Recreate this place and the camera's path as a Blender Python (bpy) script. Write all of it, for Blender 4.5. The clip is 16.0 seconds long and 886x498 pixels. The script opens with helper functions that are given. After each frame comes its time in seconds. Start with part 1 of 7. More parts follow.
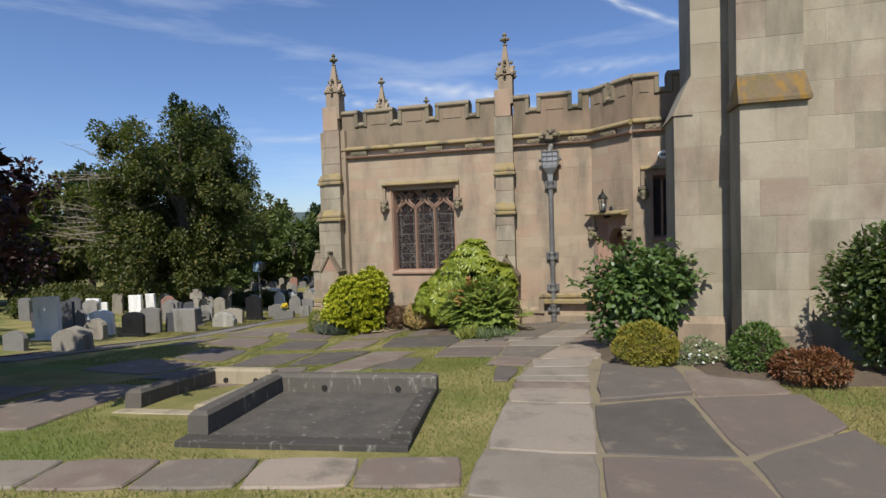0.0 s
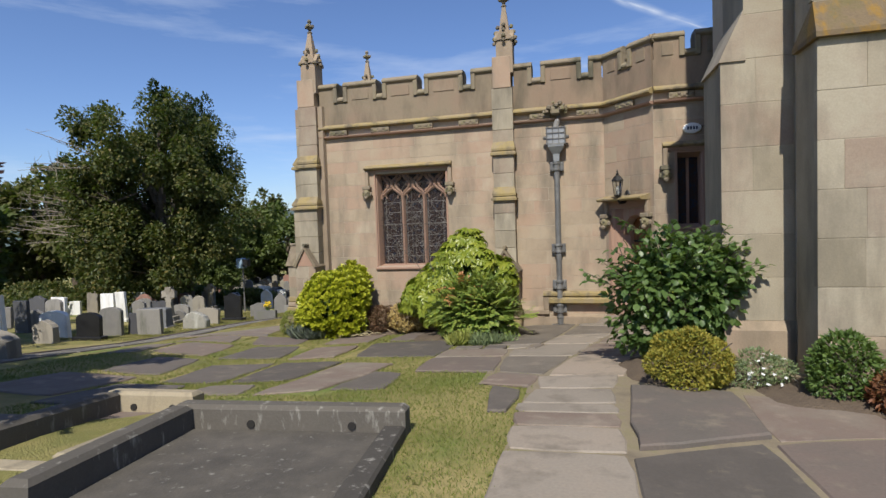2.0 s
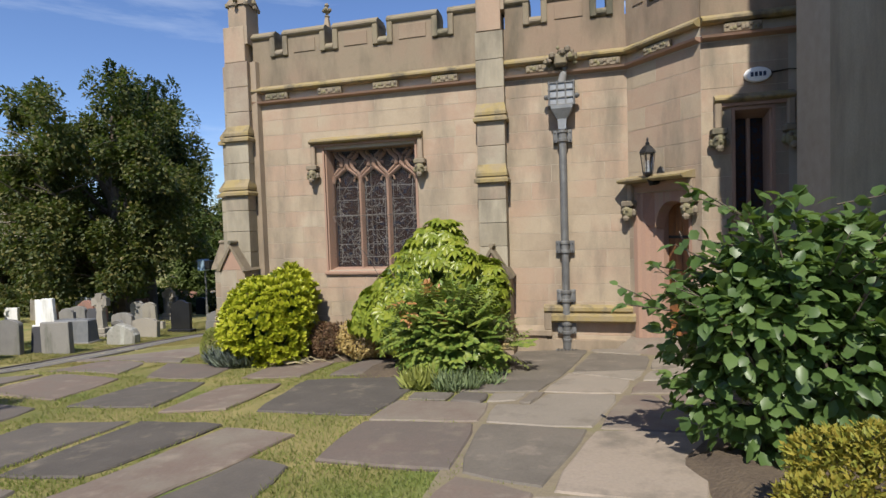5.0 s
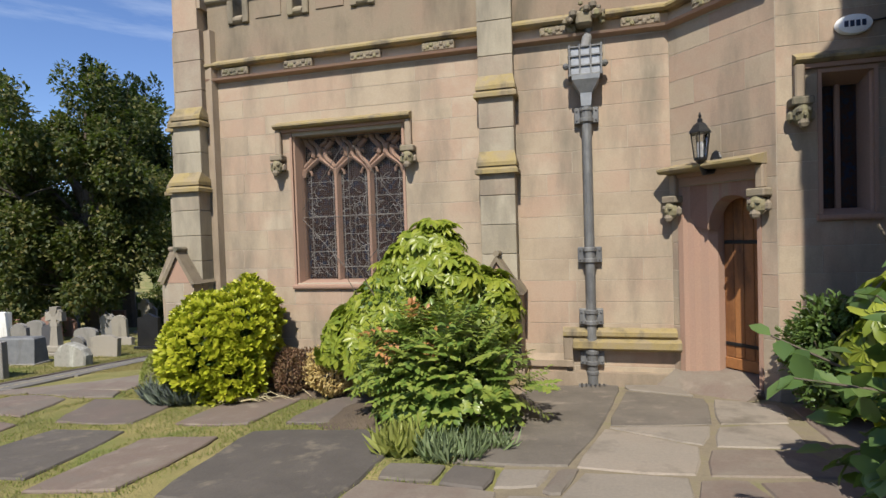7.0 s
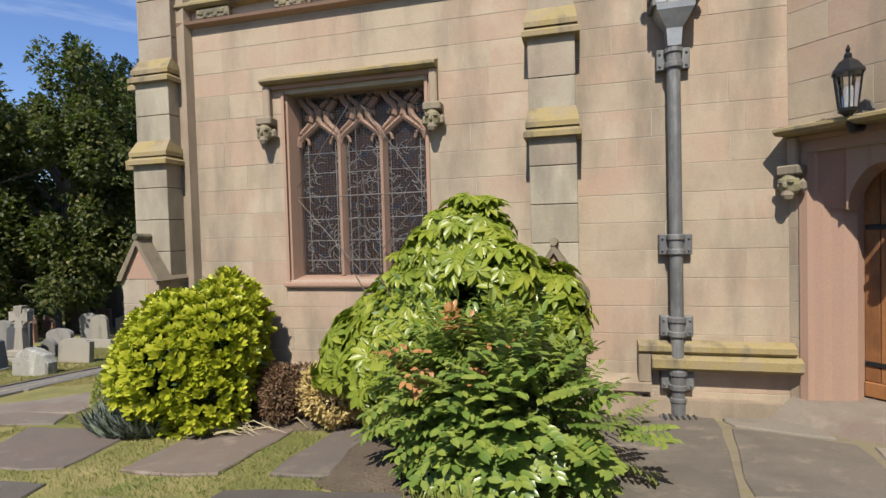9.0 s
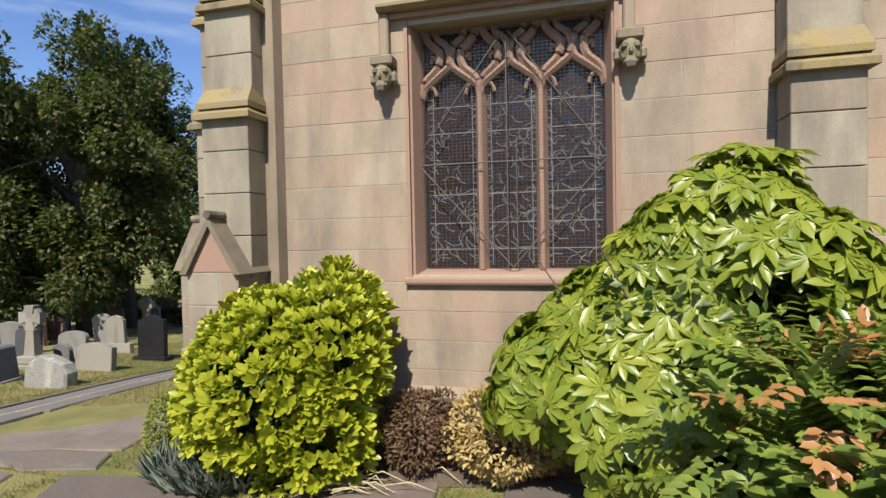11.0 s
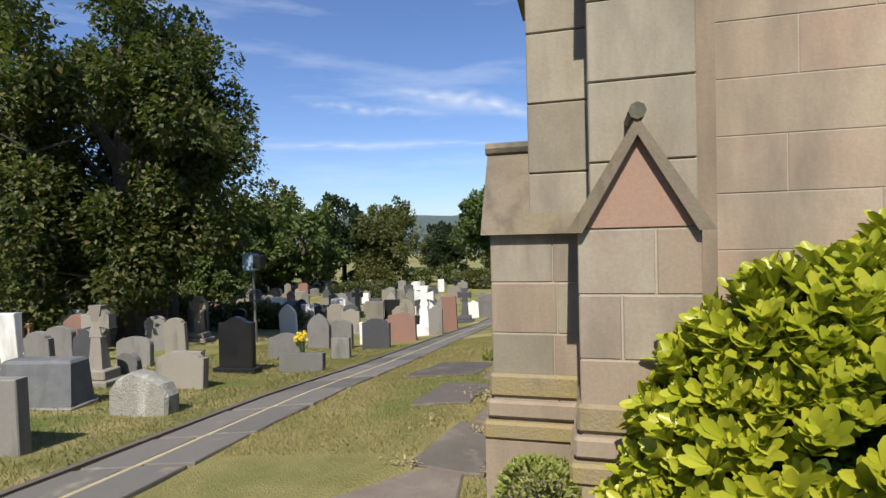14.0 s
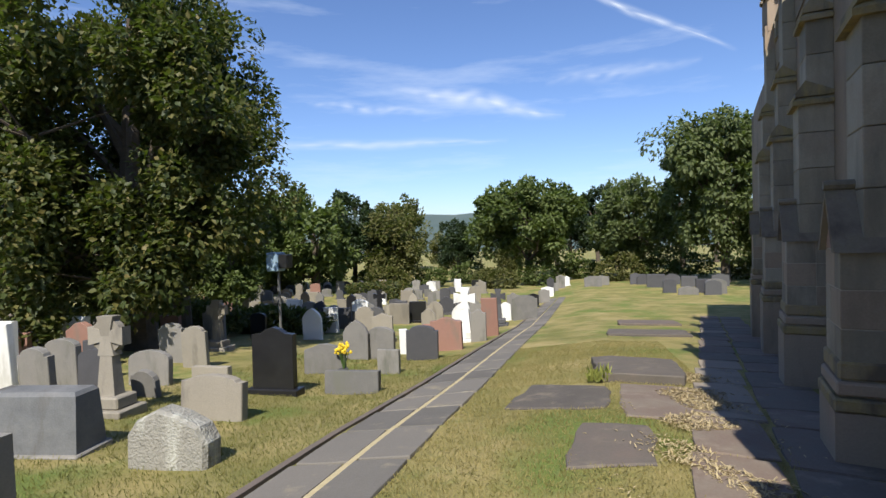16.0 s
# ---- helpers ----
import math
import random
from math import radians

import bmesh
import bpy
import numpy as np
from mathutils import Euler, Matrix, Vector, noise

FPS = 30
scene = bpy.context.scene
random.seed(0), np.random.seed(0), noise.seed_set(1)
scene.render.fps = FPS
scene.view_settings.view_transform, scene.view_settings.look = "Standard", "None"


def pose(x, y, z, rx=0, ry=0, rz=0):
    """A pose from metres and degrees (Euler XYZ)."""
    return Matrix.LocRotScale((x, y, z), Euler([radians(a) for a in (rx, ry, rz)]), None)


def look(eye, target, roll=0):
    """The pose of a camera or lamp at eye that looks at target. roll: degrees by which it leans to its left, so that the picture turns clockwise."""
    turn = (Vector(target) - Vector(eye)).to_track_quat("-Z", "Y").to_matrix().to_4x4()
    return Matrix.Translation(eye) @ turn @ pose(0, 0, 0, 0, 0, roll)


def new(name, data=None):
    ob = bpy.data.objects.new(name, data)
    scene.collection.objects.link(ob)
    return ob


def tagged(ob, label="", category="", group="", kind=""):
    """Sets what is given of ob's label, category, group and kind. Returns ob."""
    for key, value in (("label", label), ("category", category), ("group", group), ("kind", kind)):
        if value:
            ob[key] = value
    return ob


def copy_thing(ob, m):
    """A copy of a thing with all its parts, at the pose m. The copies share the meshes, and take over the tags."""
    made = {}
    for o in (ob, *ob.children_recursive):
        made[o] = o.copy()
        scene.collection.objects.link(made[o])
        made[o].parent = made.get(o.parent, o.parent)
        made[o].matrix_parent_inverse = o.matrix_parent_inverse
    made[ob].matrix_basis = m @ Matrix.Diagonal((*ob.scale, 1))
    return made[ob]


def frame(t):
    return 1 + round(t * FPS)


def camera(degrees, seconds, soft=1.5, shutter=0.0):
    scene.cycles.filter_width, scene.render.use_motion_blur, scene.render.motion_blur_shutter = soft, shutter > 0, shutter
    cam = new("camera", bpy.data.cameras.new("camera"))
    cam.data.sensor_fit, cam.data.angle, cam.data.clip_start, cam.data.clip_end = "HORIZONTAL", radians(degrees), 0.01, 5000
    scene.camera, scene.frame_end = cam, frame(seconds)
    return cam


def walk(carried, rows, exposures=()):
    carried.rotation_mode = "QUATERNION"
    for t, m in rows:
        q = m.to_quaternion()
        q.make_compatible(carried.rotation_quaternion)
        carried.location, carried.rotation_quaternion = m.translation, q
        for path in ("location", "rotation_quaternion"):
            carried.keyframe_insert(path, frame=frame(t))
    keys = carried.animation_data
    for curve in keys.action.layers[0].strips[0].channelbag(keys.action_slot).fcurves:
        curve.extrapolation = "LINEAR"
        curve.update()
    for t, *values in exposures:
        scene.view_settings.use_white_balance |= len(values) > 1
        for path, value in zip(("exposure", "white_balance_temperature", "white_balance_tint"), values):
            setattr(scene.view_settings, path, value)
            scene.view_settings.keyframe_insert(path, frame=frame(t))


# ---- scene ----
cam = camera(79.9, 16.0, soft=1.5)
METRES, EYE, TILT, LEAN, TURN = 16.4, 1.55, 0.0, 0.0, 14.3
ROWS = [
    (0.0, 0.0, 0.0, 0.0, -0.08, -2.34, 1.94),
    (0.5, 0.004, 0.0239, -0.0038, -0.07, -2.78, 1.99),
    (1.0, 0.005, 0.0507, -0.0061, -0.04, -2.78, 1.9),
    (1.5, 0.0089, 0.0764, -0.0093, 0.01, -2.63, 2.05),
    (2.0, 0.014, 0.1047, -0.0128, -0.01, -2.61, 2.03),
    (2.5, 0.0204, 0.1335, -0.0141, 0.05, -2.42, 2.13),
    (3.0, 0.0281, 0.1644, -0.0187, 0.07, -2.5, 2.03),
    (3.5, 0.0344, 0.1951, -0.0192, 0.1, -2.38, 2.06),
    (4.0, 0.0411, 0.2269, -0.0213, 0.08, -2.54, 1.99),
    (6.5, 0.0538, 0.3706, -0.0291, 0.27, -1.79, 1.77),
    (7.0, 0.0557, 0.396, -0.0297, 0.35, -1.58, 1.89),
    (7.5, 0.0566, 0.4197, -0.0302, 0.33, -1.7, 1.77),
    (8.0, 0.054, 0.446, -0.0326, 0.35, -1.91, 1.73),
    (10.5, -0.0341, 0.5687, -0.0464, 0.39, -1.46, 1.24),
    (11.0, -0.0633, 0.593, -0.0484, 0.35, -1.56, 1.15),
    (11.5, -0.095, 0.6158, -0.0527, 0.37, -1.48, 1.19),
    (12.0, -0.1236, 0.639, -0.0575, 0.32, -1.48, 1.25),
    (12.5, -0.1566, 0.6601, -0.0615, 0.26, -1.32, 1.18),
    (13.0, -0.1876, 0.684, -0.0661, 0.2, -1.51, 1.18),
    (13.5, -0.2173, 0.7064, -0.0653, 0.21, -1.39, 1.24),
    (14.0, -0.2405, 0.7317, -0.0667, 0.28, -1.48, 1.53),
    (14.5, -0.2603, 0.7574, -0.067, 0.31, -1.43, 1.59),
    (15.0, -0.2804, 0.7855, -0.0686, 0.37, -1.46, 1.72),
    (15.5, -0.2971, 0.8108, -0.0693, 0.39, -1.41, 1.68),
    (16.0, -0.316, 0.8362, -0.0703, 0.46, -1.57, 1.74),
]
walk(cam, [(t, pose(0, 0, EYE, TILT, LEAN, TURN) @ pose(METRES * x, METRES * y, METRES * z, 90 + pitch, roll, yaw)) for t, x, y, z, yaw, pitch, roll in ROWS],
     exposures=[(0, 0.14), (2.5, 0.26), (4.0, 0.34), (7.0, 0.44), (11.0, 0.54), (12.5, 0.60), (13.0, 0.48), (14.5, 0.34), (15.3, 0.34), (16.0, 0.50)])

# ---- world, sun ----
SUN_TO = Vector((0.04, -1.0, 1.18)).normalized()
world = bpy.data.worlds.new("world")
scene.world = world
world.use_nodes = True
wn, wl = world.node_tree.nodes, world.node_tree.links
wn.clear()
w_out = wn.new("ShaderNodeOutputWorld")
w_bg = wn.new("ShaderNodeBackground")
w_sky = wn.new("ShaderNodeTexSky")
w_sky.sky_type = "NISHITA"
w_sky.sun_disc = False
w_sky.sun_elevation = math.asin(SUN_TO.z)
w_sky.sun_rotation = math.atan2(SUN_TO.x, SUN_TO.y)
w_sky.air_density, w_sky.dust_density, w_sky.ozone_density = 1.0, 0.5, 2.2
w_bg.inputs["Strength"].default_value = 0.088
# thin high cloud, drawn out along the wind
w_co = wn.new("ShaderNodeTexCoord")
w_map = wn.new("ShaderNodeMapping")
w_map.inputs["Rotation"].default_value = (0.1, 0.05, radians(14))
w_map.inputs["Scale"].default_value = (1.3, 1.3, 9.0)
w_noise = wn.new("ShaderNodeTexNoise")
w_noise.inputs["Scale"].default_value, w_noise.inputs["Detail"].default_value, w_noise.inputs["Roughness"].default_value = 1.9, 7.0, 0.62
w_range = wn.new("ShaderNodeMapRange")
w_range.inputs["From Min"].default_value, w_range.inputs["From Max"].default_value = 0.52, 0.80
w_range.inputs["To Min"].default_value, w_range.inputs["To Max"].default_value = 0.0, 0.34
w_tint = wn.new("ShaderNodeMix")
w_tint.data_type, w_tint.blend_type = "RGBA", "MULTIPLY"
w_tint.inputs[0].default_value = 1.0
w_tint.inputs[7].default_value = (0.93, 1.05, 1.34, 1)
w_mix = wn.new("ShaderNodeMix")
w_mix.data_type = "RGBA"
w_mix.inputs[7].default_value = (8.0, 8.8, 10.0, 1)
wl.new(w_co.outputs["Generated"], w_map.inputs["Vector"])
wl.new(w_map.outputs[0], w_noise.inputs["Vector"])
wl.new(w_noise.outputs["Fac"], w_range.inputs["Value"])
wl.new(w_range.outputs[0], w_mix.inputs[0])
wl.new(w_sky.outputs[0], w_tint.inputs[6])
wl.new(w_tint.outputs[2], w_mix.inputs[6])
wl.new(w_mix.outputs[2], w_bg.inputs["Color"])
wl.new(w_bg.outputs[0], w_out.inputs["Surface"])
sun_data = bpy.data.lights.new("sun", "SUN")
sun_data.energy, sun_data.angle, sun_data.color = 5.0, radians(0.53), (1.0, 0.94, 0.84)
sun = new("sun", sun_data)
sun.matrix_world = look((0, -20, 40), Vector((0, -20, 40)) - SUN_TO)


# ---- materials ----
def mat(name, stops, scale=3.0, rough=0.85, bump=0.3, fine=40.0, per="none", stain=None, stain_scale=0.7, stain_at=(0.52, 0.66), metal=0.0, spec=0.4, trans=0.0, bump_dist=0.01, mix_random=0.55):
    """Procedural surface. stops: colours of a ramp driven by noise and by a random value per object or island."""
    m = bpy.data.materials.new(name)
    m.use_nodes = True
    n, l = m.node_tree.nodes, m.node_tree.links
    b = n["Principled BSDF"]
    co = n.new("ShaderNodeTexCoord")
    ramp = n.new("ShaderNodeValToRGB")
    els = ramp.color_ramp.elements
    for i, c in enumerate(stops):
        e = els[i] if i < 2 else els.new(1.0)
        e.position = 0.25 + 0.5 * i / max(1, len(stops) - 1)
        e.color = (*c, 1)
    noise = n.new("ShaderNodeTexNoise")
    noise.inputs["Scale"].default_value, noise.inputs["Detail"].default_value, noise.inputs["Roughness"].default_value = scale, 7.0, 0.64
    space = n.new("ShaderNodeNewGeometry")
    where = space.outputs["Position"]
    l.new(where, noise.inputs["Vector"])
    value = noise.outputs["Fac"]
    if per != "none":
        rnd = n.new("ShaderNodeObjectInfo").outputs["Random"] if per == "object" else space.outputs["Random Per Island"]
        mx = n.new("ShaderNodeMix")
        mx.inputs[0].default_value = mix_random
        l.new(value, mx.inputs[2])
        l.new(rnd, mx.inputs[3])
        value = mx.outputs[0]
    l.new(value, ramp.inputs["Fac"])
    colour = ramp.outputs["Color"]
    grain = n.new("ShaderNodeTexNoise")
    grain.inputs["Scale"].default_value, grain.inputs["Detail"].default_value = fine, 4.0
    l.new(where, grain.inputs["Vector"])
    gm = n.new("ShaderNodeMix")
    gm.data_type, gm.blend_type = "RGBA", "OVERLAY"
    gm.inputs[0].default_value = 0.17
    l.new(colour, gm.inputs[6])
    l.new(grain.outputs["Fac"], gm.inputs[7])
    colour = gm.outputs[2]
    if stain:
        sn = n.new("ShaderNodeTexNoise")
        sn.inputs["Scale"].default_value, sn.inputs["Detail"].default_value, sn.inputs["Roughness"].default_value = stain_scale, 8.0, 0.62
        sp = n.new("ShaderNodeMapping")
        sp.inputs["Scale"].default_value = (1.0, 1.0, 0.28)
        l.new(where, sp.inputs["Vector"])
        l.new(sp.outputs[0], sn.inputs["Vector"])
        sr = n.new("ShaderNodeMapRange")
        sr.inputs["From Min"].default_value, sr.inputs["From Max"].default_value = stain_at
        l.new(sn.outputs["Fac"], sr.inputs["Value"])
        sm = n.new("ShaderNodeMix")
        sm.data_type = "RGBA"
        sm.inputs[7].default_value = (*stain, 1)
        l.new(sr.outputs[0], sm.inputs[0])
        l.new(colour, sm.inputs[6])
        colour = sm.outputs[2]
    l.new(colour, b.inputs["Base Color"])
    b.inputs["Roughness"].default_value = rough
    b.inputs["Metallic"].default_value = metal
    b.inputs["Specular IOR Level"].default_value = spec
    if trans:
        b.inputs["Subsurface Weight"].default_value = 0.0
    if bump:
        bp = n.new("ShaderNodeBump")
        bp.inputs["Strength"].default_value, bp.inputs["Distance"].default_value = bump, bump_dist
        l.new(grain.outputs["Fac"], bp.inputs["Height"])
        l.new(bp.outputs["Normal"], b.inputs["Normal"])
    return m


def leaf_mat(name, stops, rough=0.45, spec=0.4, glow=0.35, tint=(0.25, 0.4, 0.03)):
    """Leaves: a colour per leaf, and light coming through from behind."""
    m = bpy.data.materials.new(name)
    m.use_nodes = True
    n, l = m.node_tree.nodes, m.node_tree.links
    b = n["Principled BSDF"]
    geo = n.new("ShaderNodeNewGeometry")
    ramp = n.new("ShaderNodeValToRGB")
    els = ramp.color_ramp.elements
    for i, c in enumerate(stops):
        e = els[i] if i < 2 else els.new(1.0)
        e.position = i / max(1, len(stops) - 1)
        e.color = (*c, 1)
    noise = n.new("ShaderNodeTexNoise")
    noise.inputs["Scale"].default_value = 1.3
    l.new(geo.outputs["Position"], noise.inputs["Vector"])
    mx = n.new("ShaderNodeMix")
    mx.inputs[0].default_value = 0.6
    l.new(noise.outputs["Fac"], mx.inputs[2])
    l.new(geo.outputs["Random Per Island"], mx.inputs[3])
    l.new(mx.outputs[0], ramp.inputs["Fac"])
    l.new(ramp.outputs["Color"], b.inputs["Base Color"])
    b.inputs["Roughness"].default_value = rough
    b.inputs["Specular IOR Level"].default_value = spec
    tr = n.new("ShaderNodeBsdfTranslucent")
    tm = n.new("ShaderNodeMix")
    tm.data_type, tm.blend_type = "RGBA", "MIX"
    tm.inputs[0].default_value = 0.5
    tm.inputs[7].default_value = (*tint, 1)
    l.new(ramp.outputs["Color"], tm.inputs[6])
    l.new(tm.outputs[2], tr.inputs["Color"])
    ms = n.new("ShaderNodeMixShader")
    ms.inputs[0].default_value = glow
    l.new(b.outputs[0], ms.inputs[1])
    l.new(tr.outputs[0], ms.inputs[2])
    l.new(ms.outputs[0], n["Material Output"].inputs["Surface"])
    return m


STONE = mat("sandstone", [(0.275, 0.215, 0.152), (0.355, 0.288, 0.205), (0.345, 0.245, 0.175), (0.40, 0.34, 0.25)], 1.2, 0.9, 0.14, 60, "object", (0.185, 0.155, 0.115), 1.9, (0.45, 0.70), mix_random=0.30)
STONE_UPPER = mat("weathered_parapet_stone", [(0.165, 0.132, 0.09), (0.225, 0.18, 0.125), (0.235, 0.17, 0.12), (0.265, 0.22, 0.155)], 1.2, 0.92, 0.2, 60, "object", (0.11, 0.092, 0.065), 2.0, (0.46, 0.72), mix_random=0.3)
STONE_TOWER = mat("tower_sandstone", [(0.215, 0.187, 0.133), (0.292, 0.254, 0.187), (0.335, 0.297, 0.223), (0.26, 0.20, 0.15)], 1.1, 0.9, 0.14, 60, "object", (0.16, 0.14, 0.105), 2.2, (0.46, 0.70), mix_random=0.38)
STONE_ISLE = mat("sandstone_trim", [(0.235, 0.185, 0.13), (0.29, 0.23, 0.165), (0.275, 0.20, 0.145)], 1.7, 0.9, 0.15, 60, "island", (0.12, 0.10, 0.07), 1.4, (0.48, 0.75), mix_random=0.3)
STONE_RED = mat("red_sandstone", [(0.28, 0.16, 0.115), (0.32, 0.20, 0.145), (0.30, 0.21, 0.15)], 2.0, 0.9, 0.14, 60, "island", (0.28, 0.19, 0.14), 1.6, (0.55, 0.8))
MORTAR = mat("lime_mortar", [(0.32, 0.275, 0.21), (0.40, 0.35, 0.275)], 6, 0.95, 0.4, 80)
LICHEN = mat("lichened_stone", [(0.17, 0.135, 0.085), (0.27, 0.21, 0.09), (0.25, 0.20, 0.125), (0.31, 0.245, 0.075)], 3.5, 0.95, 0.5, 70, stain=(0.12, 0.10, 0.07), stain_scale=3.0)
COPING = mat("weathered_coping", [(0.14, 0.12, 0.09), (0.22, 0.18, 0.13), (0.20, 0.18, 0.10)], 3.0, 0.95, 0.5, 60, "island", (0.09, 0.085, 0.06), 2.0)
FLAG = mat("flagstone", [(0.11, 0.095, 0.077), (0.15, 0.13, 0.105), (0.16, 0.12, 0.096), (0.195, 0.168, 0.132)], 2.2, 0.85, 0.35, 45, "object", (0.25, 0.205, 0.16), 3.4, (0.56, 0.74), mix_random=0.4)
FLAG_DARK = mat("dark_ledger_stone", [(0.078, 0.068, 0.058), (0.112, 0.097, 0.082), (0.14, 0.108, 0.09)], 2.4, 0.85, 0.35, 45, "object", (0.19, 0.16, 0.12), 3.2, (0.56, 0.74), mix_random=0.4)
GRASS = mat("mown_grass", [(0.105, 0.125, 0.03), (0.18, 0.17, 0.05), (0.28, 0.235, 0.09), (0.37, 0.30, 0.14)], 0.8, 0.95, 0.9, 55, stain=(0.13, 0.17, 0.035), stain_scale=0.5, stain_at=(0.52, 0.62), bump_dist=0.03)


# ---- building helpers ----
class Shape:
    """Collects vertices and faces of one mesh."""

    def __init__(self):
        self.v, self.f = [], []

    def add(self, verts, faces):
        k = len(self.v)
        self.v += [tuple(p) for p in verts]
        self.f += [tuple(i + k for i in q) for q in faces]
        return self

    def box(self, x0, x1, y0, y1, z0, z1, bevel=0.0):
        if not bevel:
            return self.prism([(x0, y0), (x1, y0), (x1, y1), (x0, y1)], z0, z1)
        b = bevel
        ring = [(x0 + b, y0), (x1 - b, y0), (x1, y0 + b), (x1, y1 - b), (x1 - b, y1), (x0 + b, y1), (x0, y1 - b), (x0, y0 + b)]
        inn = [(min(max(x, x0 + b), x1 - b), min(max(y, y0 + b), y1 - b)) for x, y in ring]
        verts = [(x, y, z0 + b) for x, y in ring] + [(x, y, z1 - b) for x, y in ring]
        inset = [(x0 + b, y0 + b), (x1 - b, y0 + b), (x1 - b, y1 - b), (x0 + b, y1 - b)]
        verts += [(x, y, z1) for x, y in inset] + [(x, y, z0) for x, y in inset]
        faces = [(i, (i + 1) % 8, 8 + (i + 1) % 8, 8 + i) for i in range(8)]
        top, low = [16, 16, 17, 17, 18, 18, 19, 19], [20, 20, 21, 21, 22, 22, 23, 23]
        order = [0, 1, 1, 2, 2, 3, 3, 0]
        for i in range(8):
            j = (i + 1) % 8
            a, c = 16 + order[i], 16 + order[j]
            faces.append((8 + i, 8 + j, c, a) if a != c else (8 + i, 8 + j, a))
            a, c = 20 + order[i], 20 + order[j]
            faces.append((j, i, a, c) if a != c else (j, i, a))
        faces += [(16, 17, 18, 19), (23, 22, 21, 20)]
        return self.add(verts, faces)

    def prism(self, poly, z0, z1):
        n = len(poly)
        verts = [(x, y, z0) for x, y in poly] + [(x, y, z1) for x, y in poly]
        faces = [(i, (i + 1) % n, n + (i + 1) % n, n + i) for i in range(n)]
        return self.add(verts, faces + [tuple(range(n))[::-1], tuple(range(n, 2 * n))])

    def along(self, profile, a, b):
        """A profile of (out, up) pairs swept from a to b (points on a wall's face); out is to the right of the way."""
        a, b = Vector(a), Vector(b)
        d = (b - a).normalized()
        o = Vector((d.y, -d.x, 0))
        n = len(profile)
        verts = [a + o * p + Vector((0, 0, q)) for p, q in profile] + [b + o * p + Vector((0, 0, q)) for p, q in profile]
        faces = [(i, (i + 1) % n, n + (i + 1) % n, n + i) for i in range(n)]
        return self.add(verts, faces + [tuple(range(n))[::-1], tuple(range(n, 2 * n))])

    def lathe(self, profile, centre=(0, 0, 0), sides=12, twist=0.0):
        c = Vector(centre)
        k = len(profile)
        verts = [c + Vector((r * math.cos(twist + 2 * math.pi * i / sides), r * math.sin(twist + 2 * math.pi * i / sides), z)) for r, z in profile for i in range(sides)]
        faces = [(j * sides + i, j * sides + (i + 1) % sides, (j + 1) * sides + (i + 1) % sides, (j + 1) * sides + i) for j in range(k - 1) for i in range(sides)]
        return self.add(verts, faces + [tuple(range(sides))[::-1], tuple(range((k - 1) * sides, k * sides))])

    def tube(self, points, radii, sides=8):
        pts = [Vector(p) for p in points]
        if not hasattr(radii, "__len__"):
            radii = [radii] * len(pts)
        verts = []
        for i, p in enumerate(pts):
            d = (pts[min(i + 1, len(pts) - 1)] - pts[max(i - 1, 0)]).normalized()
            u = d.cross(Vector((0, 0, 1)) if abs(d.z) < 0.9 else Vector((1, 0, 0))).normalized()
            w = d.cross(u)
            verts += [p + (u * math.cos(2 * math.pi * k / sides) + w * math.sin(2 * math.pi * k / sides)) * radii[i] for k in range(sides)]
        m = len(pts)
        faces = [(j * sides + i, j * sides + (i + 1) % sides, (j + 1) * sides + (i + 1) % sides, (j + 1) * sides + i) for j in range(m - 1) for i in range(sides)]
        return self.add(verts, faces + [tuple(range(sides))[::-1], tuple(range((m - 1) * sides, m * sides))])

    def ball(self, c, r, sides=8, rings=5, squash=(1, 1, 1)):
        c = Vector(c)
        prof = [(math.sin(math.pi * (j + 0.15) / (rings - 0.7)) * r, -math.cos(math.pi * (j + 0.15) / (rings - 0.7)) * r) for j in range(rings)]
        k = Shape().lathe(prof, (0, 0, 0), sides)
        return self.add([c + Vector((x * squash[0], y * squash[1], z * squash[2])) for x, y, z in k.v], k.f)

    def moved(self, m):
        self.v = [tuple(m @ Vector(p)) for p in self.v]
        return self

    def join(self, other, m=None):
        return self.add([m @ Vector(p) for p in other.v] if m else other.v, other.f)

    def mesh(self, name, smooth=False, fix=True):
        me = bpy.data.meshes.new(name)
        me.from_pydata(self.v, [], self.f)
        if fix:
            bm = bmesh.new()
            bm.from_mesh(me)
            bmesh.ops.recalc_face_normals(bm, faces=bm.faces)
            bm.to_mesh(me)
            bm.free()
        if smooth:
            me.polygons.foreach_set("use_smooth", [True] * len(me.polygons))
        return me


def part(name, shape, material, parent=None, label="", smooth=False, at=None, fix=True):
    """Links a Shape (or a mesh) as one mesh object, under a thing or part when a parent is given."""
    me = shape.mesh(name, smooth, fix) if isinstance(shape, Shape) else shape
    if not me.materials:
        me.materials.append(material)
    ob = new(name, me)
    if parent is not None:
        ob.parent = parent
    if at is not None:
        ob.matrix_basis = at
    if label:
        ob["label"] = label
    return ob


def thing(name, label, category, group="", at=None, kind=""):
    """An Empty at the base of a thing, to parent its parts."""
    ob = new(name)
    ob.empty_display_size = 0.1
    if at is not None:
        ob.matrix_basis = at
    return tagged(ob, label, category, group, kind)


# ---- ground heights ----
G_Y = [-400, -60, -10, 0, 4, 8.3, 13, 17, 20, 25, 32, 45, 70, 120, 300, 2500]
G_Z = [6, 2.2, 0.45, 0.0, -0.23, -0.5, -0.93, -1.28, -1.62, -2.12, -2.85, -3.6, -4.3, -5.2, -9, -12]


